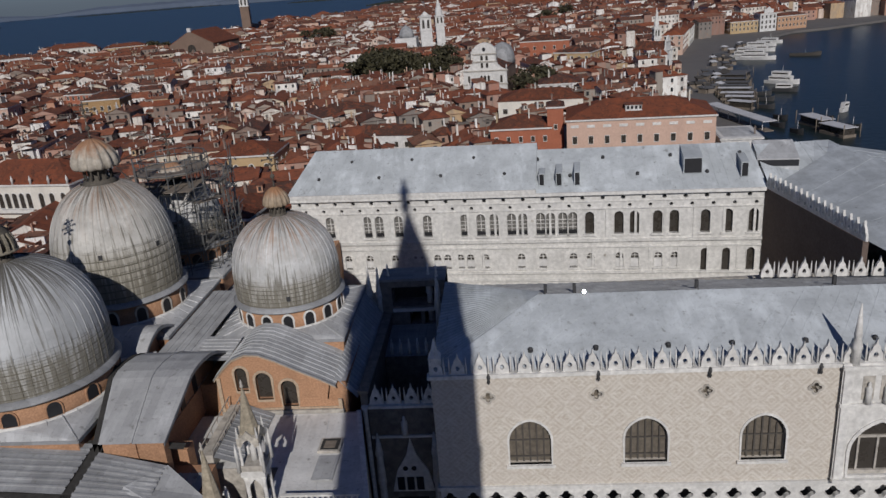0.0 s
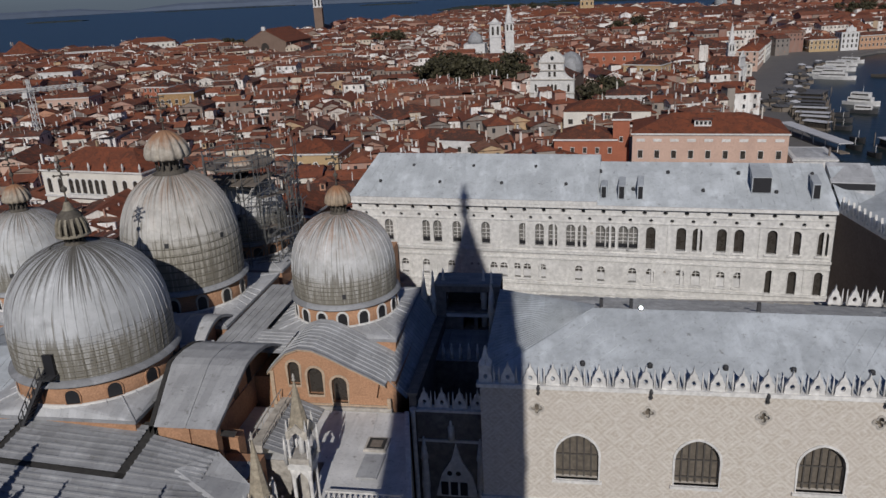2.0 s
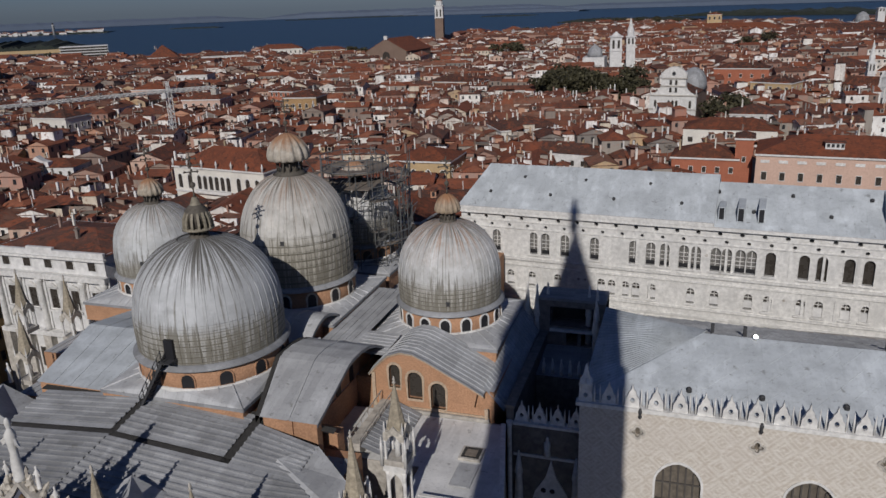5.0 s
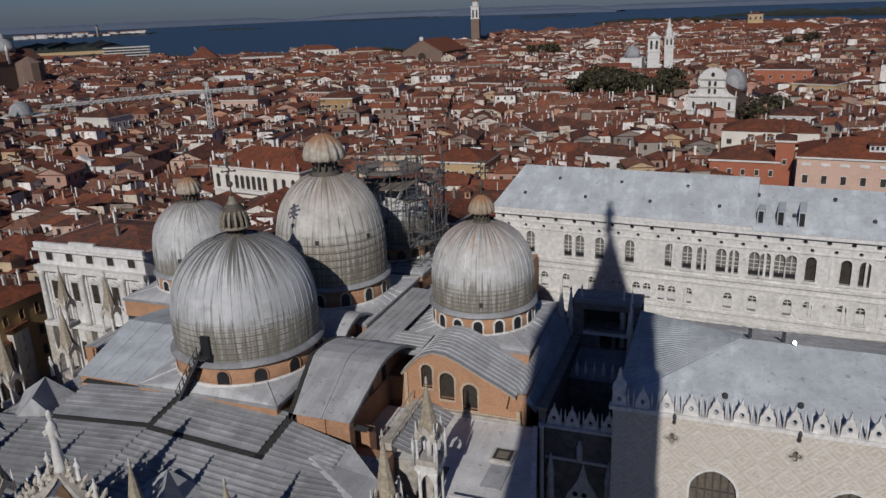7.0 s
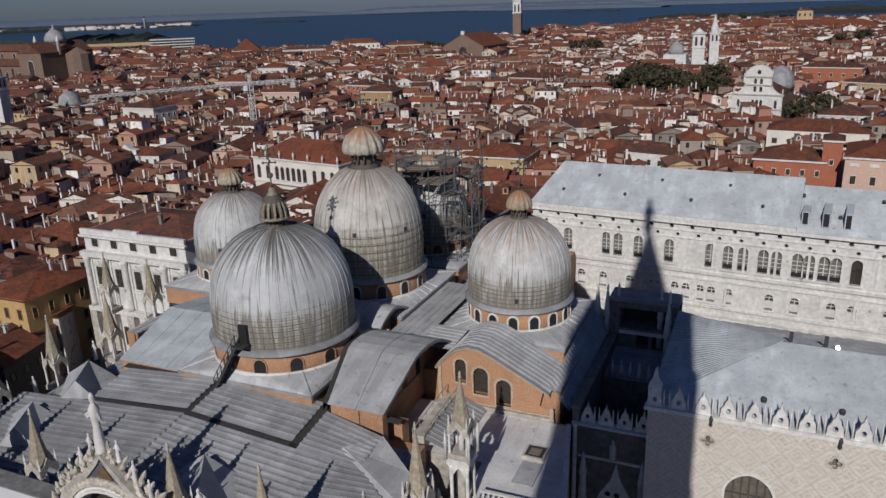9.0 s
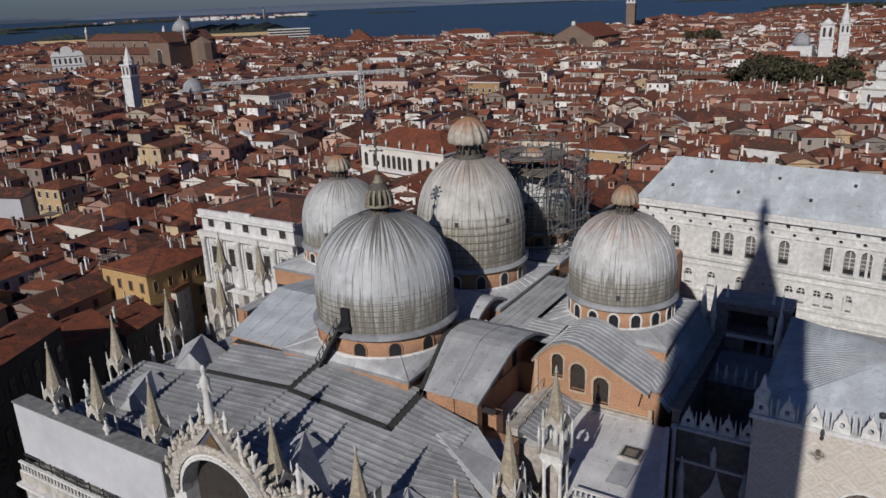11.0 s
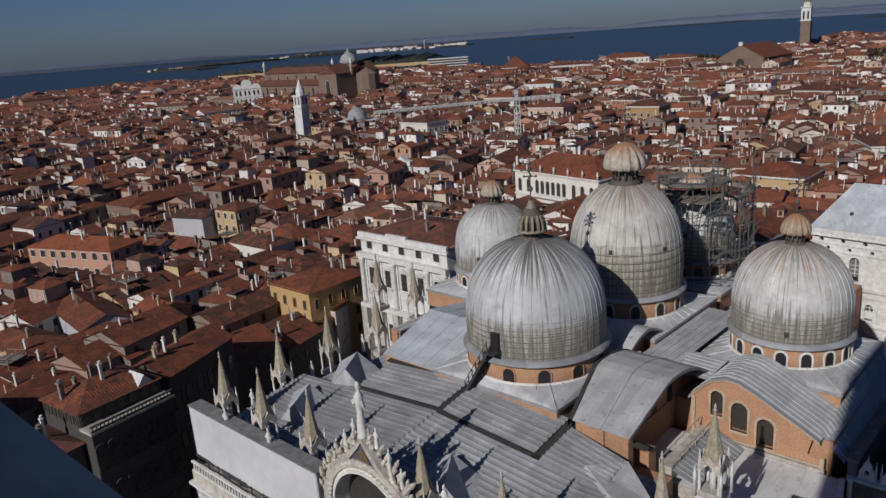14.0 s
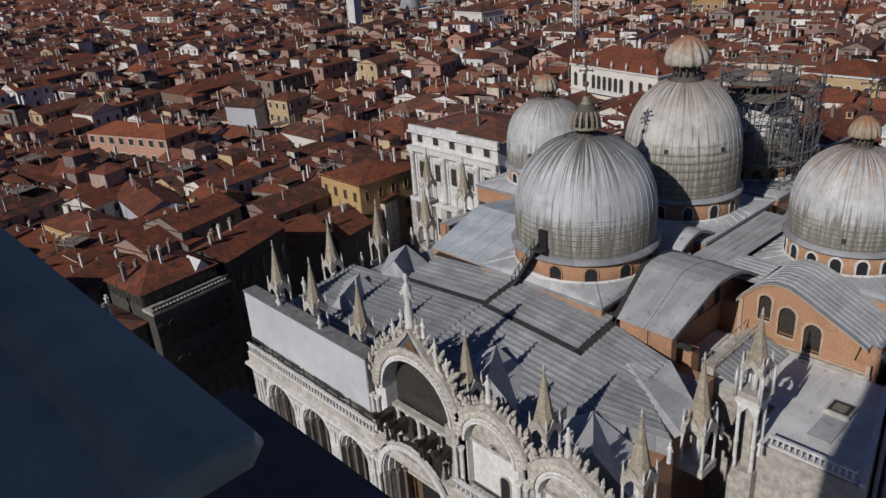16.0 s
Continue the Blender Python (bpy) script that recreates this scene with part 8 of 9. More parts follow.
mansion("cream_house", "cream house with three dark square windows", "house", 12, 243, 26, 14, 17, -6, M_CREAM, M_TILE, (5, 9, 13), 6, 2.6, False, (1.4, 1.5), seed=16, cornice=False)
mansion("white_long_house", "long white house with roof terrace", "house", -34, 218, 24, 10, 13.5, -14, M_WHITE, M_TILE, (6, 10), 8, 2.2, False, (1.0, 1.5), seed=17, cornice=False)
mansion("grey_house", "pale grey house with arched dormer", "house", -52, 246, 20, 16, 16, 30, M_CREAM, M_TILE, (5, 9, 13), 5, 3.0, False, (0.9, 1.5), seed=18)
terrace_house = mansion("white_terrace_house", "white house with a stepped roof gable", "house", -183.5, 178, 22, 10, 13.2, 12, M_WHITE, M_TILE, (4, 7.2, 10.4), 8, 1.8, False, (0.9, 1.5), seed=19, cornice=False)
part("roof_gable", clean(prism(bmesh.new(), [(-3.6, -5.1, 13.0), (3.6, -5.1, 13.0), (3.6, -5.1, 14.6), (1.8, -5.1, 15.0), (0, -5.1, 16.4), (-1.8, -5.1, 15.0), (-3.6, -5.1, 14.6)], (0, 2.4, 0))), M_WHITE, terrace_house)
for x in (-1.8, 0, 1.8):
    part("gable_window", boxed(x - 0.4, x + 0.4, -5.14, -5.103, 13.3, 14.5), M_DARK, terrace_house)
mansion("white_row_house", "white house with small dark windows", "house", -147, 92.5, 16, 8, 12.4, 3, M_CREAM, M_TILE, (5.5, 9.2), 6, 1.8, False, (0.8, 1.3), seed=72, cornice=False)
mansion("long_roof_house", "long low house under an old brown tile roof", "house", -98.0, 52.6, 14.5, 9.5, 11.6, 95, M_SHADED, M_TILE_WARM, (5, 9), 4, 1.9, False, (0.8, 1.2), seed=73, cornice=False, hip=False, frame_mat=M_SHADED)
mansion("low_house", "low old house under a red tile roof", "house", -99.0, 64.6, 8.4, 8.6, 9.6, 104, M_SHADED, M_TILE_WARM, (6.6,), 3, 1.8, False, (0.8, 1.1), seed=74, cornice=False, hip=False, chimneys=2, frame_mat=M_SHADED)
mansion("orange_house", "orange rendered palazzo with dark windows", "house", -120.5, 399, 31, 14, 15.2, -10, M_ORANGE, M_TILE, (4, 8, 11.8), 8, 2.2, False, (1.3, 1.9), seed=21)
mansion("salmon_house", "salmon coloured tall house", "house", -262, 330, 18, 12, 19, 10, M_PINK, M_TILE, (8, 12, 15.5), 5, 2.4, False, (1.2, 1.8), seed=22)
for x, y, w, tn, mt, sd in ((-210, 300, 18, 10, M_PINK, 31), (-232, 236, 16, 0, M_CREAM, 32), (-190, 340, 14, -8, M_REDWALL, 33), (-300, 420, 20, 12, M_WHITE, 34), (-160, 300, 15, 5, M_OCHRE, 35), (35, 362, 17, -27, M_OCHRE_PALE, 37), (24, 420, 26, -10, M_REDWALL, 38), (20, 275, 14, -4, M_WHITE, 39)):
    mansion("town_palazzo", "tall rendered town palazzo above its neighbours", "palazzo", x, y, w, 13, 17 + (sd % 3), tn, mt, M_TILE, (7, 11, 14.5), 5, 2.4, False, (1.1, 1.6), seed=sd)

# white church front with stepped curved tiers
church = thing("white_church", "white marble church front in curved tiers, with a grey dome", "church", at=(-6.5, 301, 0.9), turn=-10)
church.scale = (0.84, 0.84, 0.96)
part("nave", boxed(-9, 9, 0.6, 34, 0, 20), M_FAR_BRICK, church)
part("lower_tier", boxed(-10.2, 10.2, -0.6, 0.6, 0, 20), M_STONE, church)
bm = bmesh.new()
prism(bm, [(-10.4, -0.5, 20)] + [(-10.4 + 4.6 * math.sin(a), -0.5, 20 + 3.2 * (1 - math.cos(a)) ** 0.7) for a in [math.pi / 2 * k / 6 for k in range(1, 7)]] + [(10.4 - 4.6 * math.sin(a), -0.5, 20 + 3.2 * (1 - math.cos(a)) ** 0.7) for a in [math.pi / 2 * k / 6 for k in range(6, 0, -1)]] + [(10.4, -0.5, 20)], (0, 1.0, 0))
part("scroll_tier", clean(bm), M_STONE, church)
part("upper_tier", boxed(-5.4, 5.4, -0.55, 2.0, 20, 26.2), M_STONE, church)
bm = bmesh.new()
prism(bm, [(5.6 * math.cos(math.pi * k / 12), -0.5, 26.6 + 4.2 * math.sin(math.pi * k / 12)) for k in range(13)], (0, 2.0, 0))
part("round_gable", clean(bm), M_STONE, church)
for z, hw in ((8.5, 10.6), (14.2, 10.6), (19.6, 10.8), (26.2, 6.0), (23.2, 5.7)):
    part("cornice", boxed(-hw, hw, -1.0, -0.56 if hw < 7 else -0.61, z, z + 0.45), M_STONE_OLD, church)
f_, p_m = pane_mesh(1.1, 3.0, True, M_STONE)
for x, z in ((-7.6, 15), (-1.7, 15), (0, 15), (1.7, 15), (7.6, 15), (-1.2, 21), (1.2, 21), (-1.2, 23.9), (1.2, 23.9), (-6, 9.6), (-3, 9.6), (0, 9.6), (3, 9.6), (6, 9.6)):
    w_ = shared("window", f_, church, (x, -0.61, z), 0, (1, 1, 1.0 if z < 20 else 0.65))
    shared("pane", p_m, w_)
part("round_window", lathe(bmesh.new(), [(0.8, 0), (0.8, 0.1)], 12), M_DARK, church).matrix_basis = pose(0, -0.5, 28.2, 90, 0, 0)
part("dome", lathe(bmesh.new(), [(6, 20), (6, 22), (5.6, 24.5), (4.2, 27), (2, 28.3), (0.2, 28.8)], 24, 4, 26), M_LEAD, church)
part("nave_roof", prism(bmesh.new(), [(-9.3, 2, 20), (9.3, 2, 20), (0, 2, 24)], (0, 32, 0)), M_TILE, church)
for x in (-10, -5.4, 5.4, 10):
    part("finial_figure", lathe(bmesh.new(), [(0.35, 20.2 if abs(x) > 6 else 26.8), (0.3, 21.4 if abs(x) > 6 else 28), (0.05, 22.2 if abs(x) > 6 else 29)], 6, x, 0), M_STONE, church)


def bell_tower(name, label, x, y, w, shaft, belfry, spire, lower, upper, cap, lean=0.0, seed=0):
    t = thing(name, label, "bell tower", "bell towers of the town", at=(x, y, 0.9), turn=12)
    t.rotation_euler = (0, radians(lean), radians(8))
    h = w / 2
    part("shaft", boxed(-h, h, -h, h, 0, shaft), lower, t)
    part("shaft_cornice", boxed(-h * 1.12, h * 1.12, -h * 1.12, h * 1.12, shaft, shaft + 0.8), upper, t)
    part("belfry", boxed(-h * 0.96, h * 0.96, -h * 0.96, h * 0.96, shaft + 0.8, belfry), upper, t)
    f, p = pane_mesh(w * 0.2, (belfry - shaft) * 0.62, True, upper)
    for side in range(4):
        for u in (-0.22, 0.22):
            q = Matrix.Rotation(radians(90 * side), 3, "Z") @ Vector((u * w, -h * 0.965, shaft + 1.6))
            s = shared("window", f, t, q, 90 * side)
            shared("pane", p, s)
    part("belfry_cornice", boxed(-h * 1.15, h * 1.15, -h * 1.15, h * 1.15, belfry, belfry + 0.7), upper, t)
    d = (spire - belfry)
    part("lantern", lathe(bmesh.new(), [(h * 0.8, belfry + 0.7), (h * 0.8, belfry + d * 0.25)], 8, smooth=False), upper, t)
    part("spire", lathe(bmesh.new(), [(h * 0.86, belfry + d * 0.25), (h * 0.5, belfry + d * 0.55), (0.1, spire)], 8, smooth=False), cap, t)
    return t


bell_tower("white_bell_tower", "slender white leaning bell tower with a conical spire", -300, 222, 4.9, 25.3, 30.5, 38.8, M_WHITE, M_WHITE, M_STONE, 1.5)
bell_tower("brick_bell_tower", "tall brick bell tower with white belfry and pointed spire", -312, 962, 10.5, 37, 52, 76, M_FAR_BRICK, M_WHITE, M_FAR_BRICK)
bell_tower("domed_bell_tower", "white bell tower with an open belfry", -48, 512, 7.4, 22, 30.5, 34, M_WHITE, M_WHITE, M_STONE)
bell_tower("spired_bell_tower", "white leaning bell tower with a thin spire", -39, 520, 5.6, 24, 30, 42, M_WHITE, M_WHITE, M_WHITE, -1.0)
bell_tower("far_white_tower", "white bell tower on the eastern edge of the city", 206, 1045, 8, 26, 31, 33, M_WHITE, M_WHITE, M_WHITE)
bell_tower("quay_tower", "white church tower near the quay", 82, 421, 3.4, 15, 20, 31, M_WHITE, M_WHITE, M_STONE)
# small dome and white church near the two towers
dm = thing("white_chapel", "low white church with a small cupola", "church", at=(-62, 520, 0.9))
part("nave", boxed(-7, 7, -8, 8, 0, 18), M_WHITE, dm)
part("cupola", lathe(bmesh.new(), [(5, 18), (5, 20), (4, 23), (1.5, 25), (0.1, 26)], 16), M_LEAD, dm)
dm = thing("eastern_church", "domed white church on the eastern edge of the city", "church", at=(190, 1060, 0.9))
part("nave", boxed(-14, 14, -12, 12, 0, 16), M_WHITE, dm)
part("cupola", lathe(bmesh.new(), [(8, 16), (8, 19), (6.6, 24), (2.5, 27), (0.2, 28)], 16), M_LEAD, dm)
dm = thing("grey_domed_church", "church with a low grey dome among the roofs", "church", at=(-306, 262, 0.9))
part("nave", boxed(-9, 9, -7, 12, 0, 14), M_CREAM, dm)
part("cupola", lathe(bmesh.new(), [(5.2, 14), (5.2, 15.5), (4.2, 18.5), (1.6, 20.4), (0.1, 20.8)], 16), M_LEAD, dm)

# great brick friary church
fr = thing("friary_church", "huge gothic brick church with tall nave, apse and dome", "church", at=(-533, 404, 0.9), turn=2)
fr.scale = (1, 1, 0.91)
part("nave", boxed(-62, 50, 4, 24, 0, 33), M_FAR_BRICK, fr)
part("aisle", boxed(-62, 30, -5, 4, 0, 22), M_FAR_BRICK, fr)
part("nave_roof", prism(bmesh.new(), [(-62, 3, 33), (-62, 25, 33), (-62, 14, 38)], (112, 0, 0)), M_TILE_DARK, fr)
part("aisle_roof", prism(bmesh.new(), [(-62, -6, 22), (-62, 4, 22), (-62, 4, 27)], (92, 0, 0)), M_TILE_DARK, fr)
part("transept", boxed(30, 52, -12, 36, 0, 32), M_FAR_BRICK, fr)
part("transept_roof", prism(bmesh.new(), [(29.5, -12.4, 32), (52.5, -12.4, 32), (41, -12.4, 40)], (0, 48, 0)), M_TILE_DARK, fr)
part("apse", lathe(bmesh.new(), [(9, 0), (9, 30), (0.3, 35)], 10, 60, 14, smooth=False), M_FAR_BRICK, fr)
part("cupola_drum", lathe(bmesh.new(), [(7, 32), (7, 39)], 20, 40, 14), M_FAR_BRICK, fr)
part("cupola", lathe(bmesh.new(), [(7.6, 39), (7.4, 42), (5.6, 46), (2.4, 48.6), (0.8, 49), (0.8, 51.5), (0.1, 53)], 20, 40, 14), M_LEAD, fr)
f_, p_m = pane_mesh(2.6, 8, True, M_STONE)
for k in range(7):
    w_ = shared("window", f_, fr, (-55 + k * 12.5, -5.003, 9))
    shared("pane", p_m, w_)
    w_ = shared("window", f_, fr, (-55 + k * 12.5, 3.99, 25), 0, (0.8, 1, 0.75))
    shared("pane", p_m, w_)
    part("buttress", boxed(-62.5 + k * 12.5, -60.5 + k * 12.5, -6.5, -5, 0, 20), M_FAR_BRICK, fr)
w_ = shared("window", f_, fr, (41, -12.003, 12), 0, (2.0, 1, 1.8))
shared("pane", p_m, w_)
for x in (-63, 30, 52):
    part("pinnacle", lathe(bmesh.new(), [(1.2, 30), (1.2, 40), (1.5, 40.4), (0.1, 45)], 6, x, 5), M_STONE, fr)
dm = thing("white_school", "white marble front with curved gables beside the great church", "church", at=(-538, 348, 0.9), turn=57)
part("wall", boxed(-11, 11, 0, 18, 0, 23), M_WHITE, dm)
for x, r, z in ((-7.4, 3.6, 23), (0, 4.2, 26), (7.4, 3.6, 23)):
    part("round_gable", prism(bmesh.new(), [(x + r * math.cos(math.pi * k / 8), -0.2, z + 0.9 * r * math.sin(math.pi * k / 8)) for k in range(9)], (0, 1.5, 0)), M_WHITE, dm)
part("middle_bay", boxed(-4.2, 4.2, -0.2, 1.5, 22, 26), M_WHITE, dm)
for z in (9.0, 16.0, 22.4):
    part("cornice", boxed(-11.4, 11.4, -0.6, -0.003, z, z + 0.6), M_STONE, dm)
f_, p_m = pane_mesh(1.5, 4.0, True, M_STONE)
for x in (-8.6, -5.4, -1.6, 1.6, 5.4, 8.6):
    for z in (10.6, 17.2):
        w_ = shared("window", f_, dm, (x, -0.01, z))
        shared("pane", p_m, w_)

# brick church with a plain gabled front
gb = thing("gabled_church", "brick church with a plain gabled front and arched window", "church", at=(-246, 610, 0.9), turn=-6)
bm = bmesh.new()
prism(bm, [(-19, 0, 0), (19, 0, 0), (19, 0, 18), (0, 0, 28), (-19, 0, 18)], (0, 48, 0))
part("wall", clean(bm), M_FAR_BRICK, gb)
for sx in (-1, 1):
    part("roof_slope", clean(prism(bmesh.new(), [(sx * 19.6, 1.0, 17.8), (0, 1.0, 28.1), (0, 1.0, 28.6), (sx * 19.6, 1.0, 18.3)], (0, 48, 0))), M_TILE_WARM, gb, "orange tile roof slope")
f_, p_m = pane_mesh(7, 6, True, M_FAR_BRICK)
w_ = shared("window", f_, gb, (0, -0.01, 12))
shared("pane", p_m, w_)
part("bell_gable", boxed(-1.5, 1.5, -0.3, 1.5, 27.6, 30.6), M_WHITE, gb)
mansion("long_barrack", "long white building with red roof by the north shore", "building", -389, 686, 44, 20, 18.2, 25, M_CREAM, M_TILE_WARM, (5, 9.5, 14), 10, 4.2, False, (1.4, 2.2), seed=41)
mansion("long_barrack", "lower tan building with red roof by the north shore", "building", -352, 716, 38, 16, 14.6, 24, M_OCHRE_PALE, M_TILE_WARM, (5, 10), 9, 3, False, (1.4, 2.2), seed=42)
mansion("shore_convent", "white building with rows of windows by the north shore", "building", -420, 634, 38, 14, 16.0, 30, M_WHITE, M_TILE, (4, 8, 12.4), 12, 2.4, False, (1.2, 2.0), seed=50)
mansion("pyramid_roof_hall", "brick hall under a steep red pyramid roof", "building", -475, 620, 27, 27, 16.5, 34, M_FAR_BRICK, M_TILE_WARM, (6, 11), 6, 10.5, False, (1.2, 2.2), seed=51)
mansion("shore_tower_house", "squat pale tower house near the shore", "building", 24, 1164, 19, 19, 27, 0, M_OCHRE_PALE, M_TILE, (12, 20), 3, 3, False, (2.4, 4), seed=43)
mansion("arsenal_shed", "long red roofed shed of the dockyard", "building", 160, 900, 150, 40, 14, -4, M_FAR_BRICK, M_TILE, (5,), 14, 7, True, (3, 5), seed=44)
mansion("arsenal_shed", "long red roofed shed of the dockyard", "building", 20, 1000, 160, 40, 14, -4, M_FAR_BRICK, M_TILE, (5,), 14, 7, True, (3, 5), seed=45)
mansion("arsenal_shed", "long red roofed shed of the dockyard", "building", 280, 820, 140, 36, 13, -8, M_FAR_BRICK, M_TILE, (5,), 14, 6, True, (3, 5), seed=46)
mansion("quay_palazzo", "low tan palazzo facing the water", "palazzo", 173, 581, 20, 10, 8.4, 8, M_OCHRE_PALE, M_TILE, (2.0, 5.2), 7, 2, False, (1.1, 1.8), seed=47)
white_palazzo = mansion("quay_palazzo", "tall white palazzo with a stepped gable facing the water", "palazzo", 190, 583, 12, 10, 12.6, 10, M_WHITE, M_TILE, (2.0, 5.4, 9.0), 4, 1.4, True, (1.2, 2.2), seed=147, chimneys=1)
part("gable", clean(prism(bmesh.new(), [(-3.4, -5.2, 12.6), (3.4, -5.2, 12.6), (3.4, -5.2, 15), (1.6, -5.2, 15.4), (0, -5.2, 17), (-1.6, -5.2, 15.4), (-3.4, -5.2, 15)], (0, 0.8, 0))), M_WHITE, white_palazzo)
mansion("quay_palazzo", "long pink palazzo facing the water", "palazzo", 208, 588, 23, 10, 9.6, 14, M_ORANGE, M_TILE, (2.0, 5.8), 8, 2, False, (1.1, 1.8), seed=148)
mansion("brick_church_hall", "brick church with a wide arched window under a red roof", "church", 79, 479, 25, 26, 14.5, -20, M_REDWALL, M_TILE, (7.6,), 3, 4.6, True, (4.4, 4.6), seed=149, chimneys=0)
qc = thing("quay_church", "small church with a white stone front facing the quay", "church", at=(85.5, 407, 0.9), turn=58)
qc.scale = (1, 1, 1.25)
part("nave", boxed(-5, 5, 0.8, 16, 0, 9), M_FAR_BRICK, qc)
part("nave_roof", prism(bmesh.new(), [(-5.4, 0.8, 9), (5.4, 0.8, 9), (0, 0.8, 12)], (0, 15.4, 0)), M_TILE, qc)
part("front", clean(prism(bmesh.new(), [(-6, 0, 0), (6, 0, 0), (6, 0, 8.4), (3.4, 0, 9.4), (3.0, 0, 12), (0, 0, 14.2), (-3.0, 0, 12), (-3.4, 0, 9.4), (-6, 0, 8.4)], (0, 0.79, 0))), M_WHITE, qc, "white stone front with a gable")
for z, hw in ((8.2, 6.3), (11.8, 3.4)):
    part("cornice", boxed(-hw, hw, -0.5, -0.003, z, z + 0.4), M_STONE, qc)
for x in (-5.2, -2.6, 2.6, 5.2):
    part("pilaster", boxed(x - 0.4, x + 0.4, -0.3, -0.003, 0, 8.2), M_STONE, qc)
part("door", boxed(-1.1, 1.1, -0.06, -0.003, 0, 4.2), M_DARK, qc)
mansion("quay_palazzo", "row of plastered houses along the quay", "palazzo", 107.5, 492, 40, 12, 11.5, 72.5, M_PINK, M_TILE, (3, 6, 9), 12, 2.4, False, (1.1, 1.7), seed=48)
mansion("quay_palazzo", "row of pale plastered houses along the quay", "palazzo", 122, 537, 40, 12, 11.0, 72.5, M_CREAM, M_TILE, (3, 6, 9), 12, 2.4, False, (1.1, 1.7), seed=49)
# hospital block with white bands
hp = thing("hospital_block", "modern hospital with white horizontal bands and dark windows", "hospital", at=(-650, 712, 0.9), turn=40)
part("core", boxed(-24, 24, 0, 13.9, 0, 23.4), M_GLASS, hp)
for k in range(8):
    part("band", boxed(-25, 25, -0.8, 14, 2 + 2.95 * k, 3.0 + 2.95 * k), M_WHITE, hp)

# islands: cemetery wall and chapel, the lighthouse and its low town
(wx0, wy0), (wx1, wy1) = bearing(58.9, 1560), bearing(43.6, 1470)
wall_ = thing("cemetery_wall", "long pale brick wall round the cemetery island", "wall")
for k in range(16):
    p0 = Vector((wx0 + (wx1 - wx0) * k / 16, wy0 + (wy1 - wy0) * k / 16, -0.6))
    p1 = Vector((wx0 + (wx1 - wx0) * (k + 0.96) / 16, wy0 + (wy1 - wy0) * (k + 0.96) / 16, -0.6))
    part("wall_bay", prism(bmesh.new(), [p0, p0 + Vector((1.5, 2, 0)), p0 + Vector((1.5, 2, 5.4)), p0 + Vector((0, 0, 5.4))], p1 - p0), M_OCHRE_PALE, wall_)
light = thing("lighthouse", "round white lighthouse on the glassmakers' island", "lighthouse", at=(*bearing(44.0, 2840), 0.9))
part("tower", lathe(bmesh.new(), [(4.4, 0), (3.6, 30), (4.6, 30.5), (4.6, 32)], 16), M_WHITE, light)
part("lamp_room", lathe(bmesh.new(), [(2.2, 32), (2.2, 36), (2.6, 36.4), (0.3, 39)], 12), M_GLASS, light)
rm = random.Random(77)
isl_v, isl_f, isl_m = [], [], []
for a0, a1, d0, count, tallest in ((49.0, 40.9, 2990, 46, 13), (57.0, 48.0, 3080, 16, 10), (64.0, 60.6, 2560, 5, 8)):
    for k in range(count):
        az = a0 + (a1 - a0) * (k + rm.random()) / count
        wv, wf, rv, rf = house_shape(rm.uniform(9, 24), rm.uniform(8, 12), rm.uniform(5, tallest), 0.5, False, rm)
        m = pose(*bearing(az, d0 + rm.uniform(-10, 60)), 0.2, 0, 0, az + rm.uniform(-12, 12))
        for vs, fs, mi in ((wv, wf, 0), (rv, rf, 1)):
            n = len(isl_v)
            isl_v.extend([tuple(m @ Vector(v)) for v in vs])
            isl_f.extend([tuple(i + n for i in f) for f in fs])
            isl_m.extend([mi] * len(fs))
me = bpy.data.meshes.new("island_houses")
me.from_pydata(isl_v, [], isl_f)
for mt in (M_WHITE, M_TILE_FAR):
    me.materials.append(mt)
me.polygons.foreach_set("material_index", isl_m)
tagged(new("island_houses", me), "low pale houses with red roofs along the lagoon islands", "houses", kind="stuff")

# tower crane
M_CRANE = plain("white_crane_paint", (0.62, 0.62, 0.60), 0.8, 0.5, stain=1.0)
crane = thing("tower_crane", "white lattice tower crane standing among the roofs", "crane", at=(-172, 224, 0.9))


def lattice(a, b, s, step):
    """A square lattice beam from a to b: four chords and zigzag braces."""
    a, b = Vector(a), Vector(b)
    way = (b - a).normalized()
    u = way.cross(Vector((0.3, 0.9, 0.31))).normalized()
    v = way.cross(u)
    bm = bmesh.new()

    def rod(p, q, r):
        w = (q - p).normalized()
        m = w.cross(Vector((0.21, 0.31, 0.9))).normalized() * r
        n2 = w.cross(m).normalized() * r
        prism(bm, [p + m, p + n2, p - m, p - n2], q - p)
    n = max(1, int((b - a).length / step))
    cs = [(u + v) * s, (u - v) * s, (-u - v) * s, (v - u) * s]
    for c in cs:
        rod(a + c, b + c, 0.13)
    for k in range(n):
        p, q = a.lerp(b, k / n), a.lerp(b, (k + 1) / n)
        for i in range(4):
            rod(p + cs[i], q + cs[(i + 1) % 4], 0.1)
    return bm


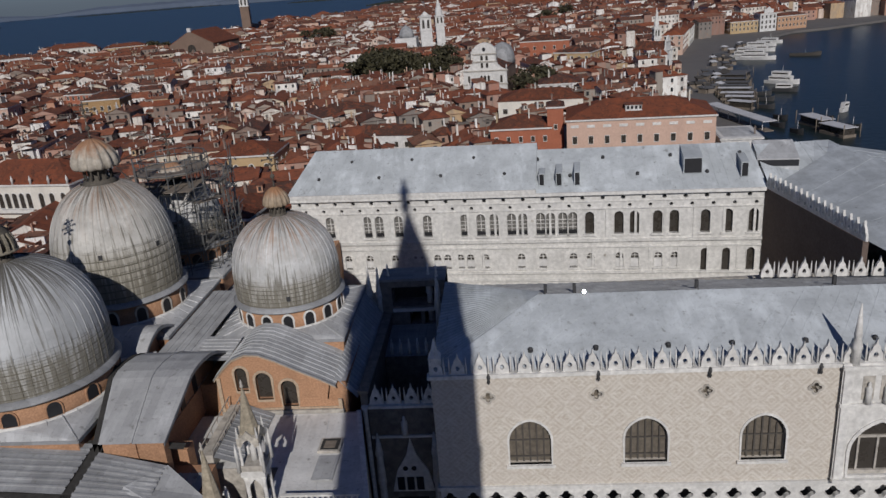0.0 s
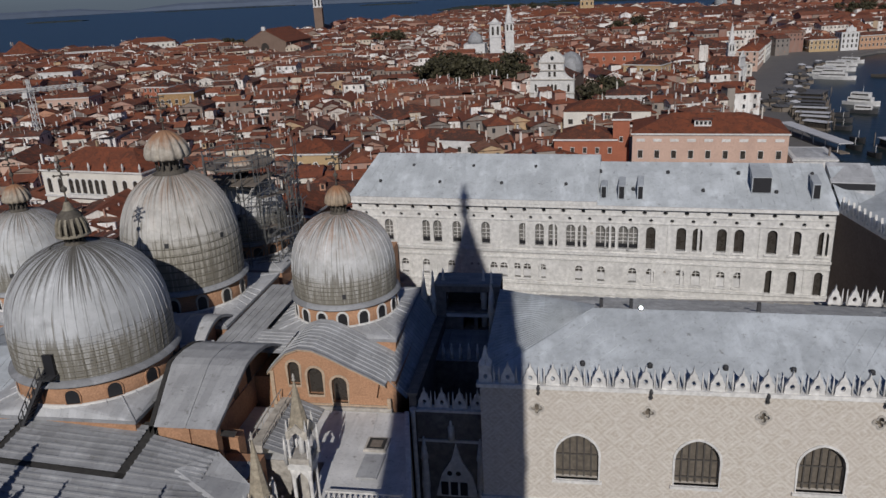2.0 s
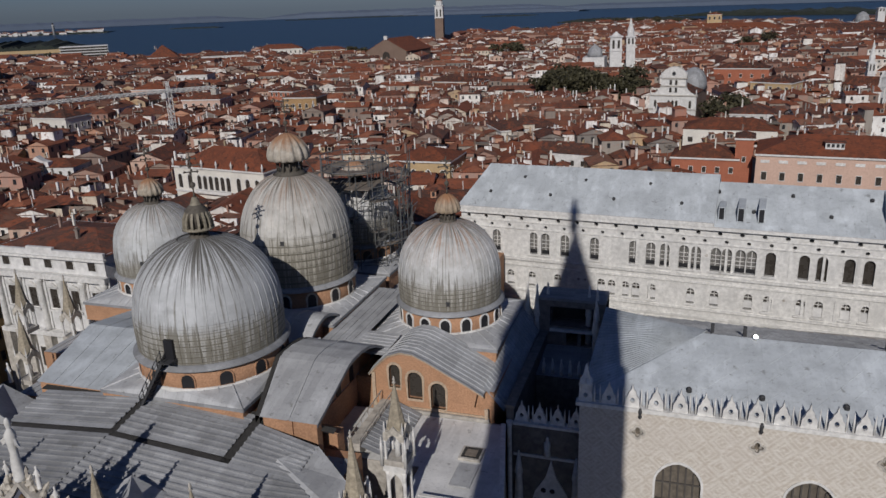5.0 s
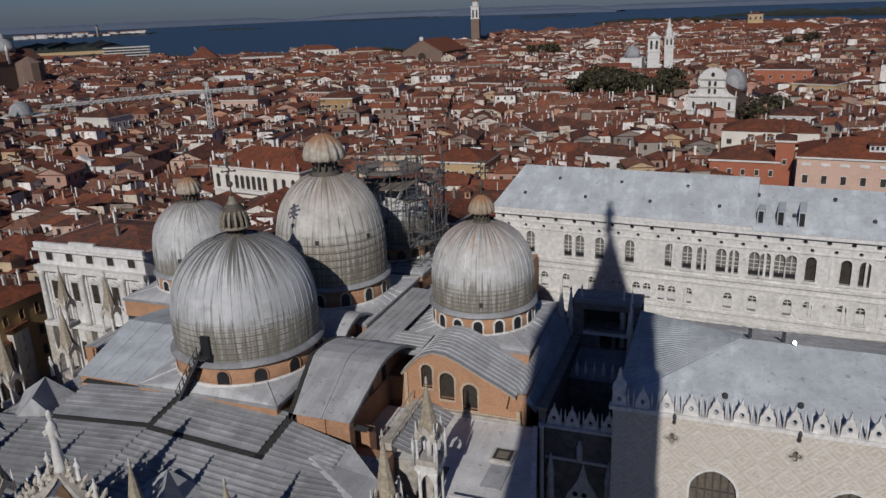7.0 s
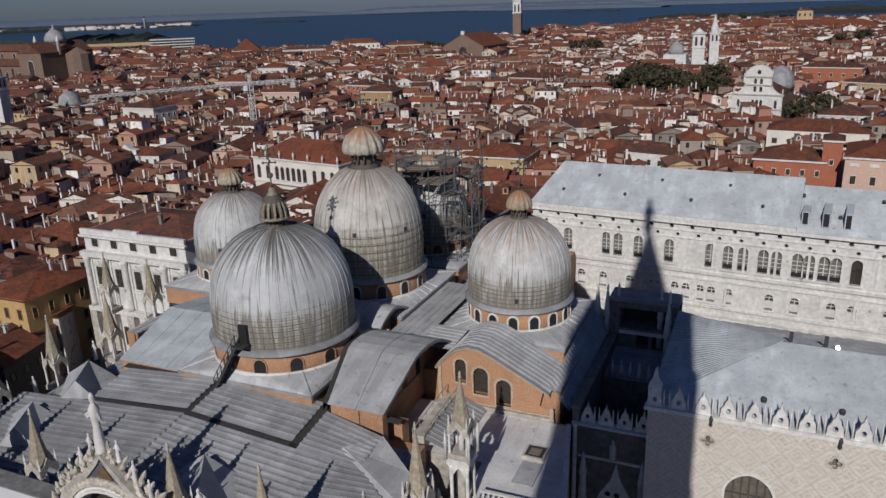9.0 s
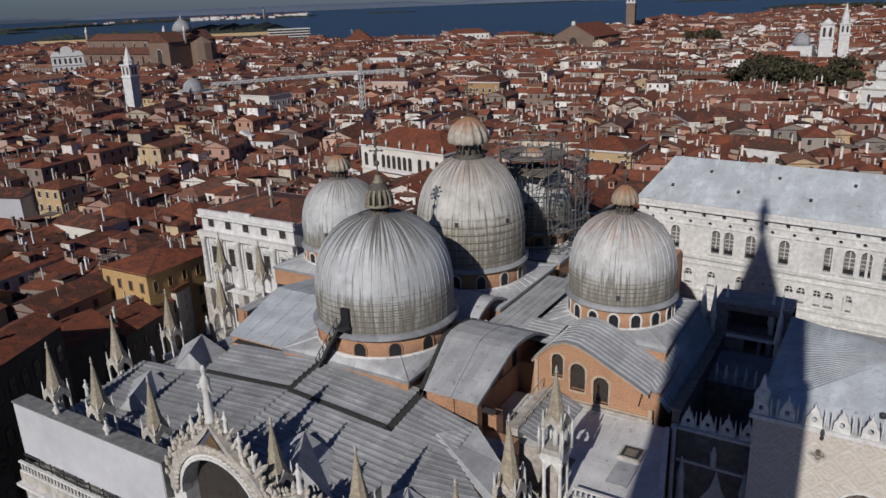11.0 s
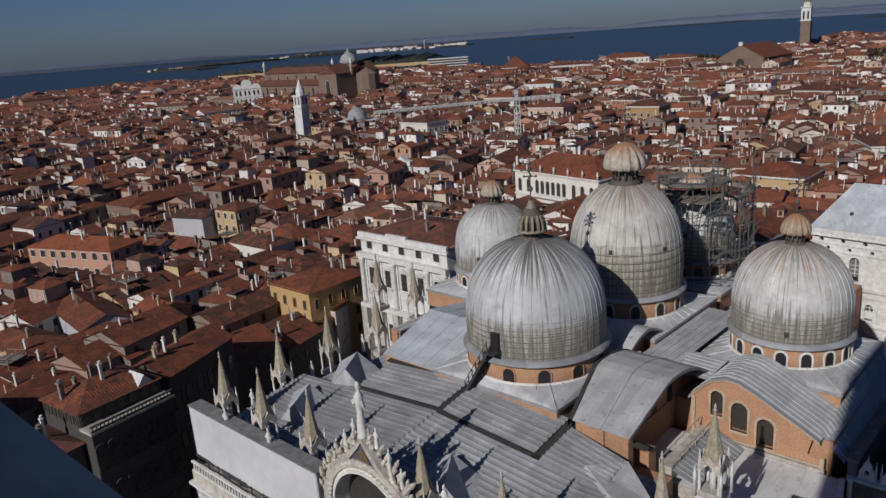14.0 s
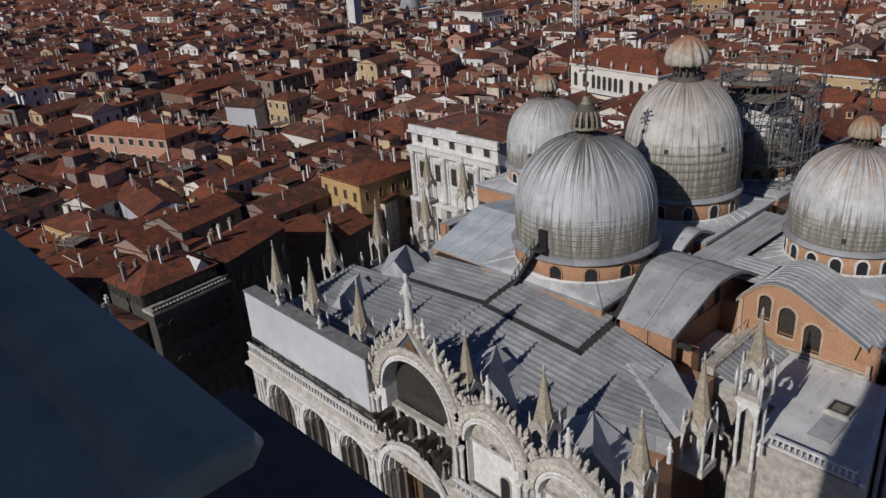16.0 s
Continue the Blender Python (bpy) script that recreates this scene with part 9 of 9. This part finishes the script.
part("mast", lattice((0, 0, 3), (0, 0, 29.5), 0.75, 1.8), M_CRANE, crane)
part("jib", lattice((0, 0, 29.5), (-27, -46, 29.8), 0.4, 1.8), M_CRANE, crane)
part("counter_jib", lattice((0, 0, 29.5), (12, 11, 29.6), 0.4, 1.8), M_CRANE, crane)
part("counterweight", boxed(10.4, 12.6, 9.5, 11.7, 27.2, 29.2), M_STONE_OLD, crane)
part("cab", boxed(-1.4, 0.4, -2.2, -0.6, 27.2, 29.0), M_WHITE, crane)
part("apex", lattice((0, 0, 29.5), (0, 0, 33), 0.4, 1.2), M_CRANE, crane)

# scaffold round the east dome
scf = thing("dome_scaffold", "steel scaffold with boards wrapped round the east dome", "scaffold", at=(DE[0], DE[1], 0))
rs = random.Random(5)
zs = [22 + 2.0 * k for k in range(7)]
for k in range(22):
    a = 2 * math.pi * k / 22
    for rad in (6.3, 7.3):
        top_ = 34.6 + rs.uniform(-2.2, 1.2)
        part("pole", boxed(rad * math.cos(a) - 0.045, rad * math.cos(a) + 0.045, rad * math.sin(a) - 0.045, rad * math.sin(a) + 0.045, 20.6, top_), M_STEEL, scf)
for z in zs:
    for k in range(22):
        a, b = 2 * math.pi * k / 22, 2 * math.pi * (k + 1) / 22
        if rs.random() < 0.75:
            p0, p1 = Vector((7.3 * math.cos(a), 7.3 * math.sin(a), z)), Vector((7.3 * math.cos(b), 7.3 * math.sin(b), z + (0 if rs.random() < 0.7 else 2)))
            bm = bmesh.new()
            prism(bm, [p0 + Vector((0, 0, 0.06)), p0 + Vector((0.06, 0.06, 0)), p0 - Vector((0, 0, 0.06)), p0 - Vector((0.06, 0.06, 0))], p1 - p0)
            part("tube", clean(bm), M_STEEL, scf)
        if rs.random() < 0.22:
            bm = bmesh.new()
            prism(bm, [(6.3 * math.cos(a), 6.3 * math.sin(a), z), (7.3 * math.cos(a), 7.3 * math.sin(a), z), (7.3 * math.cos(b), 7.3 * math.sin(b), z), (6.3 * math.cos(b), 6.3 * math.sin(b), z)], (0, 0, 0.08))
            part("board", clean(bm), M_WOOD, scf)
for k in range(60):
    a = rs.uniform(0, 6.28)
    rad, z = rs.uniform(5.6, 8.2), rs.uniform(21.5, 34.5)
    p0 = Vector((rad * math.cos(a), rad * math.sin(a), z))
    way = Vector((rs.uniform(-1.6, 1.6), rs.uniform(-1.6, 1.6), rs.uniform(-1.8, 1.8)))
    bm = bmesh.new()
    prism(bm, [p0 + Vector((0, 0, 0.05)), p0 + Vector((0.05, 0.05, 0)), p0 - Vector((0, 0, 0.05)), p0 - Vector((0.05, 0.05, 0))], way)
    part("tube", clean(bm), M_STEEL, scf)
# loose tubes, braces and planks, thickest towards the palace
vs, fs = [], []
for k in range(230):
    a = rs.choice((rs.uniform(-1.4, 0.7), rs.uniform(-1.4, 0.7), rs.uniform(0, 6.28)))
    rad, z = rs.uniform(6.0, 8.0), rs.uniform(21.2, 35.5)
    p0 = Vector((rad * math.cos(a), rad * math.sin(a), z))
    kind = rs.random()
    way = Vector((0, 0, rs.uniform(1.5, 3.5))) if kind < 0.3 else Vector((-math.sin(a), math.cos(a), rs.uniform(-0.6, 0.6) if kind < 0.6 else 0)) * rs.uniform(1.4, 3.4)
    fat = 0.05 if kind < 0.8 else 0.13
    n = len(vs)
    for q in (p0, p0 + way):
        vs.extend([q + Vector((fat, 0, -0.04)), q + Vector((0, fat, -0.04)), q + Vector((-fat, 0, 0.04)), q + Vector((0, -fat, 0.04))])
    fs.extend([(n + i, n + (i + 1) % 4, n + 4 + (i + 1) % 4, n + 4 + i) for i in range(4)])
me = bpy.data.meshes.new("tube_tangle")
me.from_pydata(vs, [], fs)
me.materials.append(M_STEEL)
ob = new("tube_tangle", me)
ob.parent = scf
tagged(ob, "tangle of steel tubes and planks", kind="stuff")
for k in range(5):
    part("top_board", boxed(-5 + 2 * k, -3.4 + 2 * k, -5.5 + rs.uniform(-1, 1), 1, 33.4 + 0.1 * k, 33.5 + 0.1 * k), M_WOOD, scf)


for k in range(12):
    a = 2 * math.pi * (k + 0.5) / 12
    part("platform_post", boxed(4.6 * math.cos(a) - 0.05, 4.6 * math.cos(a) + 0.05, 4.6 * math.sin(a) - 0.05, 4.6 * math.sin(a) + 0.05, 31.0, 37.2), M_STEEL, scf)
    b = 2 * math.pi * (k + 1.5) / 12
    for z in (35.4, 36.4, 37.1):
        p0, p1 = Vector((4.6 * math.cos(a), 4.6 * math.sin(a), z)), Vector((4.6 * math.cos(b), 4.6 * math.sin(b), z))
        part("platform_rail", prism(bmesh.new(), [p0 + Vector((0, 0, 0.07)), p0 + Vector((0.05, 0.05, 0)), p0 - Vector((0, 0, 0.07)), p0 - Vector((0.05, 0.05, 0))], p1 - p0), M_STEEL, scf)
    part("platform_board", clean(prism(bmesh.new(), [(2.0 * math.cos(a), 2.0 * math.sin(a), 35.2), (4.7 * math.cos(a), 4.7 * math.sin(a), 35.2), (4.7 * math.cos(b), 4.7 * math.sin(b), 35.2), (2.0 * math.cos(b), 2.0 * math.sin(b), 35.2)], (0, 0, 0.1))), M_WOOD, scf)


# ---- trees ----
def tree(x, y, h, spread, seed, label="dark green broad tree rising above the roofs"):
    r = random.Random(seed)
    t = thing("tree", label, "tree", "trees of the town", at=(x, y, 0.9))
    bm = bmesh.new()
    lathe(bm, [(0.45, 0), (0.34, h * 0.25), (0.2, h * 0.55), (0.06, h * 0.8)], 7)
    for k in range(6):
        a = r.uniform(0, 6.28)
        z0 = h * r.uniform(0.25, 0.5)
        d = Vector((math.cos(a) * spread * 0.6, math.sin(a) * spread * 0.6, h * r.uniform(0.15, 0.3)))
        prism(bm, [(0.12, 0, z0), (0, 0.12, z0), (-0.12, 0, z0), (0, -0.12, z0)], d)
    part("trunk", bm, M_BARK, t)
    vs, fs = [], []
    blobs = [(Vector((r.gauss(0, spread * 0.42), r.gauss(0, spread * 0.42), h * r.uniform(0.42, 0.95))), r.uniform(1.3, 2.5)) for _ in range(34)]
    for c, rad in blobs:
        for k in range(60):
            d = Vector((r.gauss(0, 1), r.gauss(0, 1), r.gauss(0, 1))).normalized()
            p = c + d * rad * r.uniform(0.6, 1.15)
            e1 = Vector((r.gauss(0, 1), r.gauss(0, 1), r.gauss(0, 1))).normalized() * r.uniform(0.4, 0.8)
            e2 = d.cross(e1).normalized() * r.uniform(0.3, 0.6)
            n = len(vs)
            vs += [p - e1, p + e2, p + e1, p - e2]
            fs.append((n, n + 1, n + 2, n + 3))
    me = bpy.data.meshes.new("crown")
    me.from_pydata(vs, [], fs)
    me.materials.append(M_LEAF)
    ob = new("crown", me)
    ob.parent = t
    return t


proto = [tree(-24, 384, 17, 6.5, 1), tree(-44, 396, 16, 7.5, 2), tree(-58, 392, 15, 6, 3, "olive green broad tree rising above the roofs")]
rt = random.Random(8)
for k in range(26):
    m = pose(rt.uniform(-70, -26), rt.uniform(374, 420), 0.9, 0, 0, rt.uniform(0, 360))
    ob = copy_thing(proto[k % 3], m)
    s = rt.uniform(0.95, 1.28)
    ob.scale = (s, s, s)
for x, y, s in ((12, 300, 1.1), (17, 305, 1.15), (9, 306, 1.0), (-150, 640, 1.3), (-142, 648, 1.4), (-160, 650, 1.2), (-200, 560, 0.9), (-185, 566, 0.9), (-636, 690, 0.9), (-648, 698, 0.85), (-622, 682, 0.8), (-690, 700, 1.0), (-700, 690, 1.0), (-720, 680, 1.0),
                (-300, 690, 1.1), (-320, 700, 1.1), (40, 700, 1.2), (60, 720, 1.3), (250, 760, 1.5), (265, 770, 1.5), (280, 765, 1.4), (-60, 1300, 1.3), (-90, 1310, 1.3), (-120, 1320, 1.4), (-30, 1330, 1.2), (-150, 1340, 1.4), (-235, 1130, 1.0), (-250, 1125, 1.0), (300, 1250, 1.5), (330, 1240, 1.5), (360, 1230, 1.5)):
    ob = copy_thing(proto[rt.randint(0, 2)], pose(x, y, 0.9, 0, 0, rt.uniform(0, 360)))
    ob.scale = (s, s, s)


# ---- quay, landing stages and boats ----
def boat(x, y, turn, l, w, decks, label, grp="boats at the quay", paint=None):
    t = thing("boat", label, "boat", grp, at=(x, y, -0.6), turn=turn)
    bm = bmesh.new()
    n = 10
    rows = []
    for k in range(n + 1):
        u = k / n
        hw = w / 2 * min(1, 3.2 * (1 - u)) ** 0.7 if u > 0.6 else w / 2 * (0.85 + 0.15 * min(1, u * 4))
        sheer = 1.4 + 0.9 * u ** 3
        rows.append([bm.verts.new((-l / 2 + l * u, -hw * 0.7, -0.3)), bm.verts.new((-l / 2 + l * u, -hw, sheer)), bm.verts.new((-l / 2 + l * u, hw, sheer)), bm.verts.new((-l / 2 + l * u, hw * 0.7, -0.3))])
    for a, b in zip(rows, rows[1:]):
        for i in range(4):
            bm.faces.new((a[i], b[i], b[(i + 1) % 4], a[(i + 1) % 4]))
    bm.faces.new(rows[0])
    bm.faces.new(rows[-1][::-1])
    bmesh.ops.remove_doubles(bm, verts=bm.verts, dist=0.01)
    part("hull", clean(bm), paint or M_WHITE, t)
    z = 1.5
    for k in range(decks):
        f = 0.36 - 0.07 * k
        part("cabin", boxed(-l * f, l * (f - 0.08), -w * (0.42 - 0.05 * k), w * (0.42 - 0.05 * k), z, z + 1.9), M_WHITE, t)
        part("cabin_window", boxed(-l * f + 0.4, l * (f - 0.08) - 0.4, -w * (0.42 - 0.05 * k) - 0.03, w * (0.42 - 0.05 * k) + 0.03, z + 0.8, z + 1.4), M_GLASS, t)
        z += 2.0
    part("mast", lathe(bmesh.new(), [(0.12, z), (0.06, z + 2.6)], 6), M_WHITE, t)
    return t


boat(124, 352, -40, 15, 4.4, 2, "white motor yacht moored off the quay")
boat(139.5, 439, -31, 21, 5, 2, "white passenger boat moored at the quay")
boat(139, 452, -31, 19, 5, 2, "white passenger boat moored at the quay")
boat(152, 476, -31, 20, 5, 2, "white passenger boat moored at the quay")
boat(172, 514, -38, 15, 4, 1, "white passenger boat moored at the quay")
boat(164, 500, -38, 14, 4, 1, "white passenger boat moored at the quay")
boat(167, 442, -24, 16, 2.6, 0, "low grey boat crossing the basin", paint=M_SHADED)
boat(121.5, 281, 40, 5, 1.8, 1, "small white boat crossing the basin")
boat(118, 331, -30, 10, 2.6, 1, "dark hulled boat moored off the stages", paint=M_IRON)


M_COVER = plain("tarred_flat_roof", (0.12, 0.12, 0.125), 0.6, 0.7, stain=0.4, vary=0.2)


def stage(x, y, w, d, turn):
    t = thing("landing_stage", "floating landing stage with a flat grey roof", "landing stage", "landing stages", at=(x, y, -0.6), turn=turn)
    part("pontoon", boxed(-w / 2, w / 2, -d / 2, d / 2, 0, 0.9), M_WOOD, t)
    part("roof", boxed(-w / 2 - 0.3, w / 2 + 0.3, -d / 2 - 0.3, d / 2 + 0.3, 3.0, 3.2), M_COVER if w > 12.5 else M_SHEET, t)
    part("glass_side", boxed(-w / 2 + 0.3, w / 2 - 0.3, -d / 2 + 0.3, d / 2 - 0.3, 0.9, 3.0), M_GLASS, t)
    for sx in (-1, 1):
        for sy in (-1, 1):
            part("pile", lathe(bmesh.new(), [(0.16, -1), (0.16, 4.2), (0.03, 4.6)], 7, sx * (w / 2 + 0.9), sy * (d / 2 + 0.6)), M_WOOD, t)
    return t


for x, y, w, d, tn in ((106, 376, 20, 15, -28), (102.0, 357.5, 15, 3.4, -25), (100.0, 346.5, 15, 3.4, -25), (98.0, 338.0, 13, 3.0, -25), (97.0, 330.0, 12.4, 3.0, -24), (94.5, 318.0, 12, 3.2, -26), (93.0, 309.0, 10, 3.0, -30), (90.5, 298.0, 9, 3.4, -45), (103.6, 260, 12.4, 4.6, -79), (104.4, 245.0, 11, 4.6, -74)):
    stage(x, y, w, d, tn)
for x, y, tn, l in ((107, 325, -30, 7), (104, 312, -35, 7), (99, 296, -45, 7), (97, 274, -70, 7), (110, 268, -70, 7), (112, 252, -74, 7), (92, 262, -70, 7), (94, 250, -72, 6)):
    boat(x, y, tn, l, l * 0.24, 0, "dark hulled launch moored beside the landing stages", paint=M_IRON)
rk = random.Random(12)
for k in range(44):
    u = rk.random()
    kx, ky = 74 + 68 * u + rk.uniform(-3, 14), 325 + 170 * u
    kiosk = thing("market_stall", "small stall with a pale awning on the quay", "stall", "stalls on the quay", at=(kx, ky, 0.9), turn=rk.uniform(0, 40))
    part("body", boxed(-1.4, 1.4, -1.0, 1.0, 0, 2.1), M_WOOD, kiosk)
    part("awning", prism(bmesh.new(), [(-1.8, -1.6, 2.1), (-1.8, 1.3, 2.1), (-1.8, 1.3, 2.8)], (3.6, 0, 0)), (M_COVER, M_SHEET, M_SHADED, M_COVER)[k % 4], kiosk)
pier = thing("covered_pier", "long pale roofed jetty reaching over the water", "pier", at=(80.5, 268, 0.9), turn=-78)
part("deck", boxed(-20, 20, -1.6, 1.6, 0, 0.3), M_WOOD, pier)
part("roof", boxed(-20, 20, -2.4, 2.4, 3.2, 3.5), M_SHEET, pier)
for k in range(6):
    part("post", boxed(-19 + 7.4 * k, -18.8 + 7.4 * k, -1.5, -1.3, 0.3, 3.2), M_WHITE, pier)
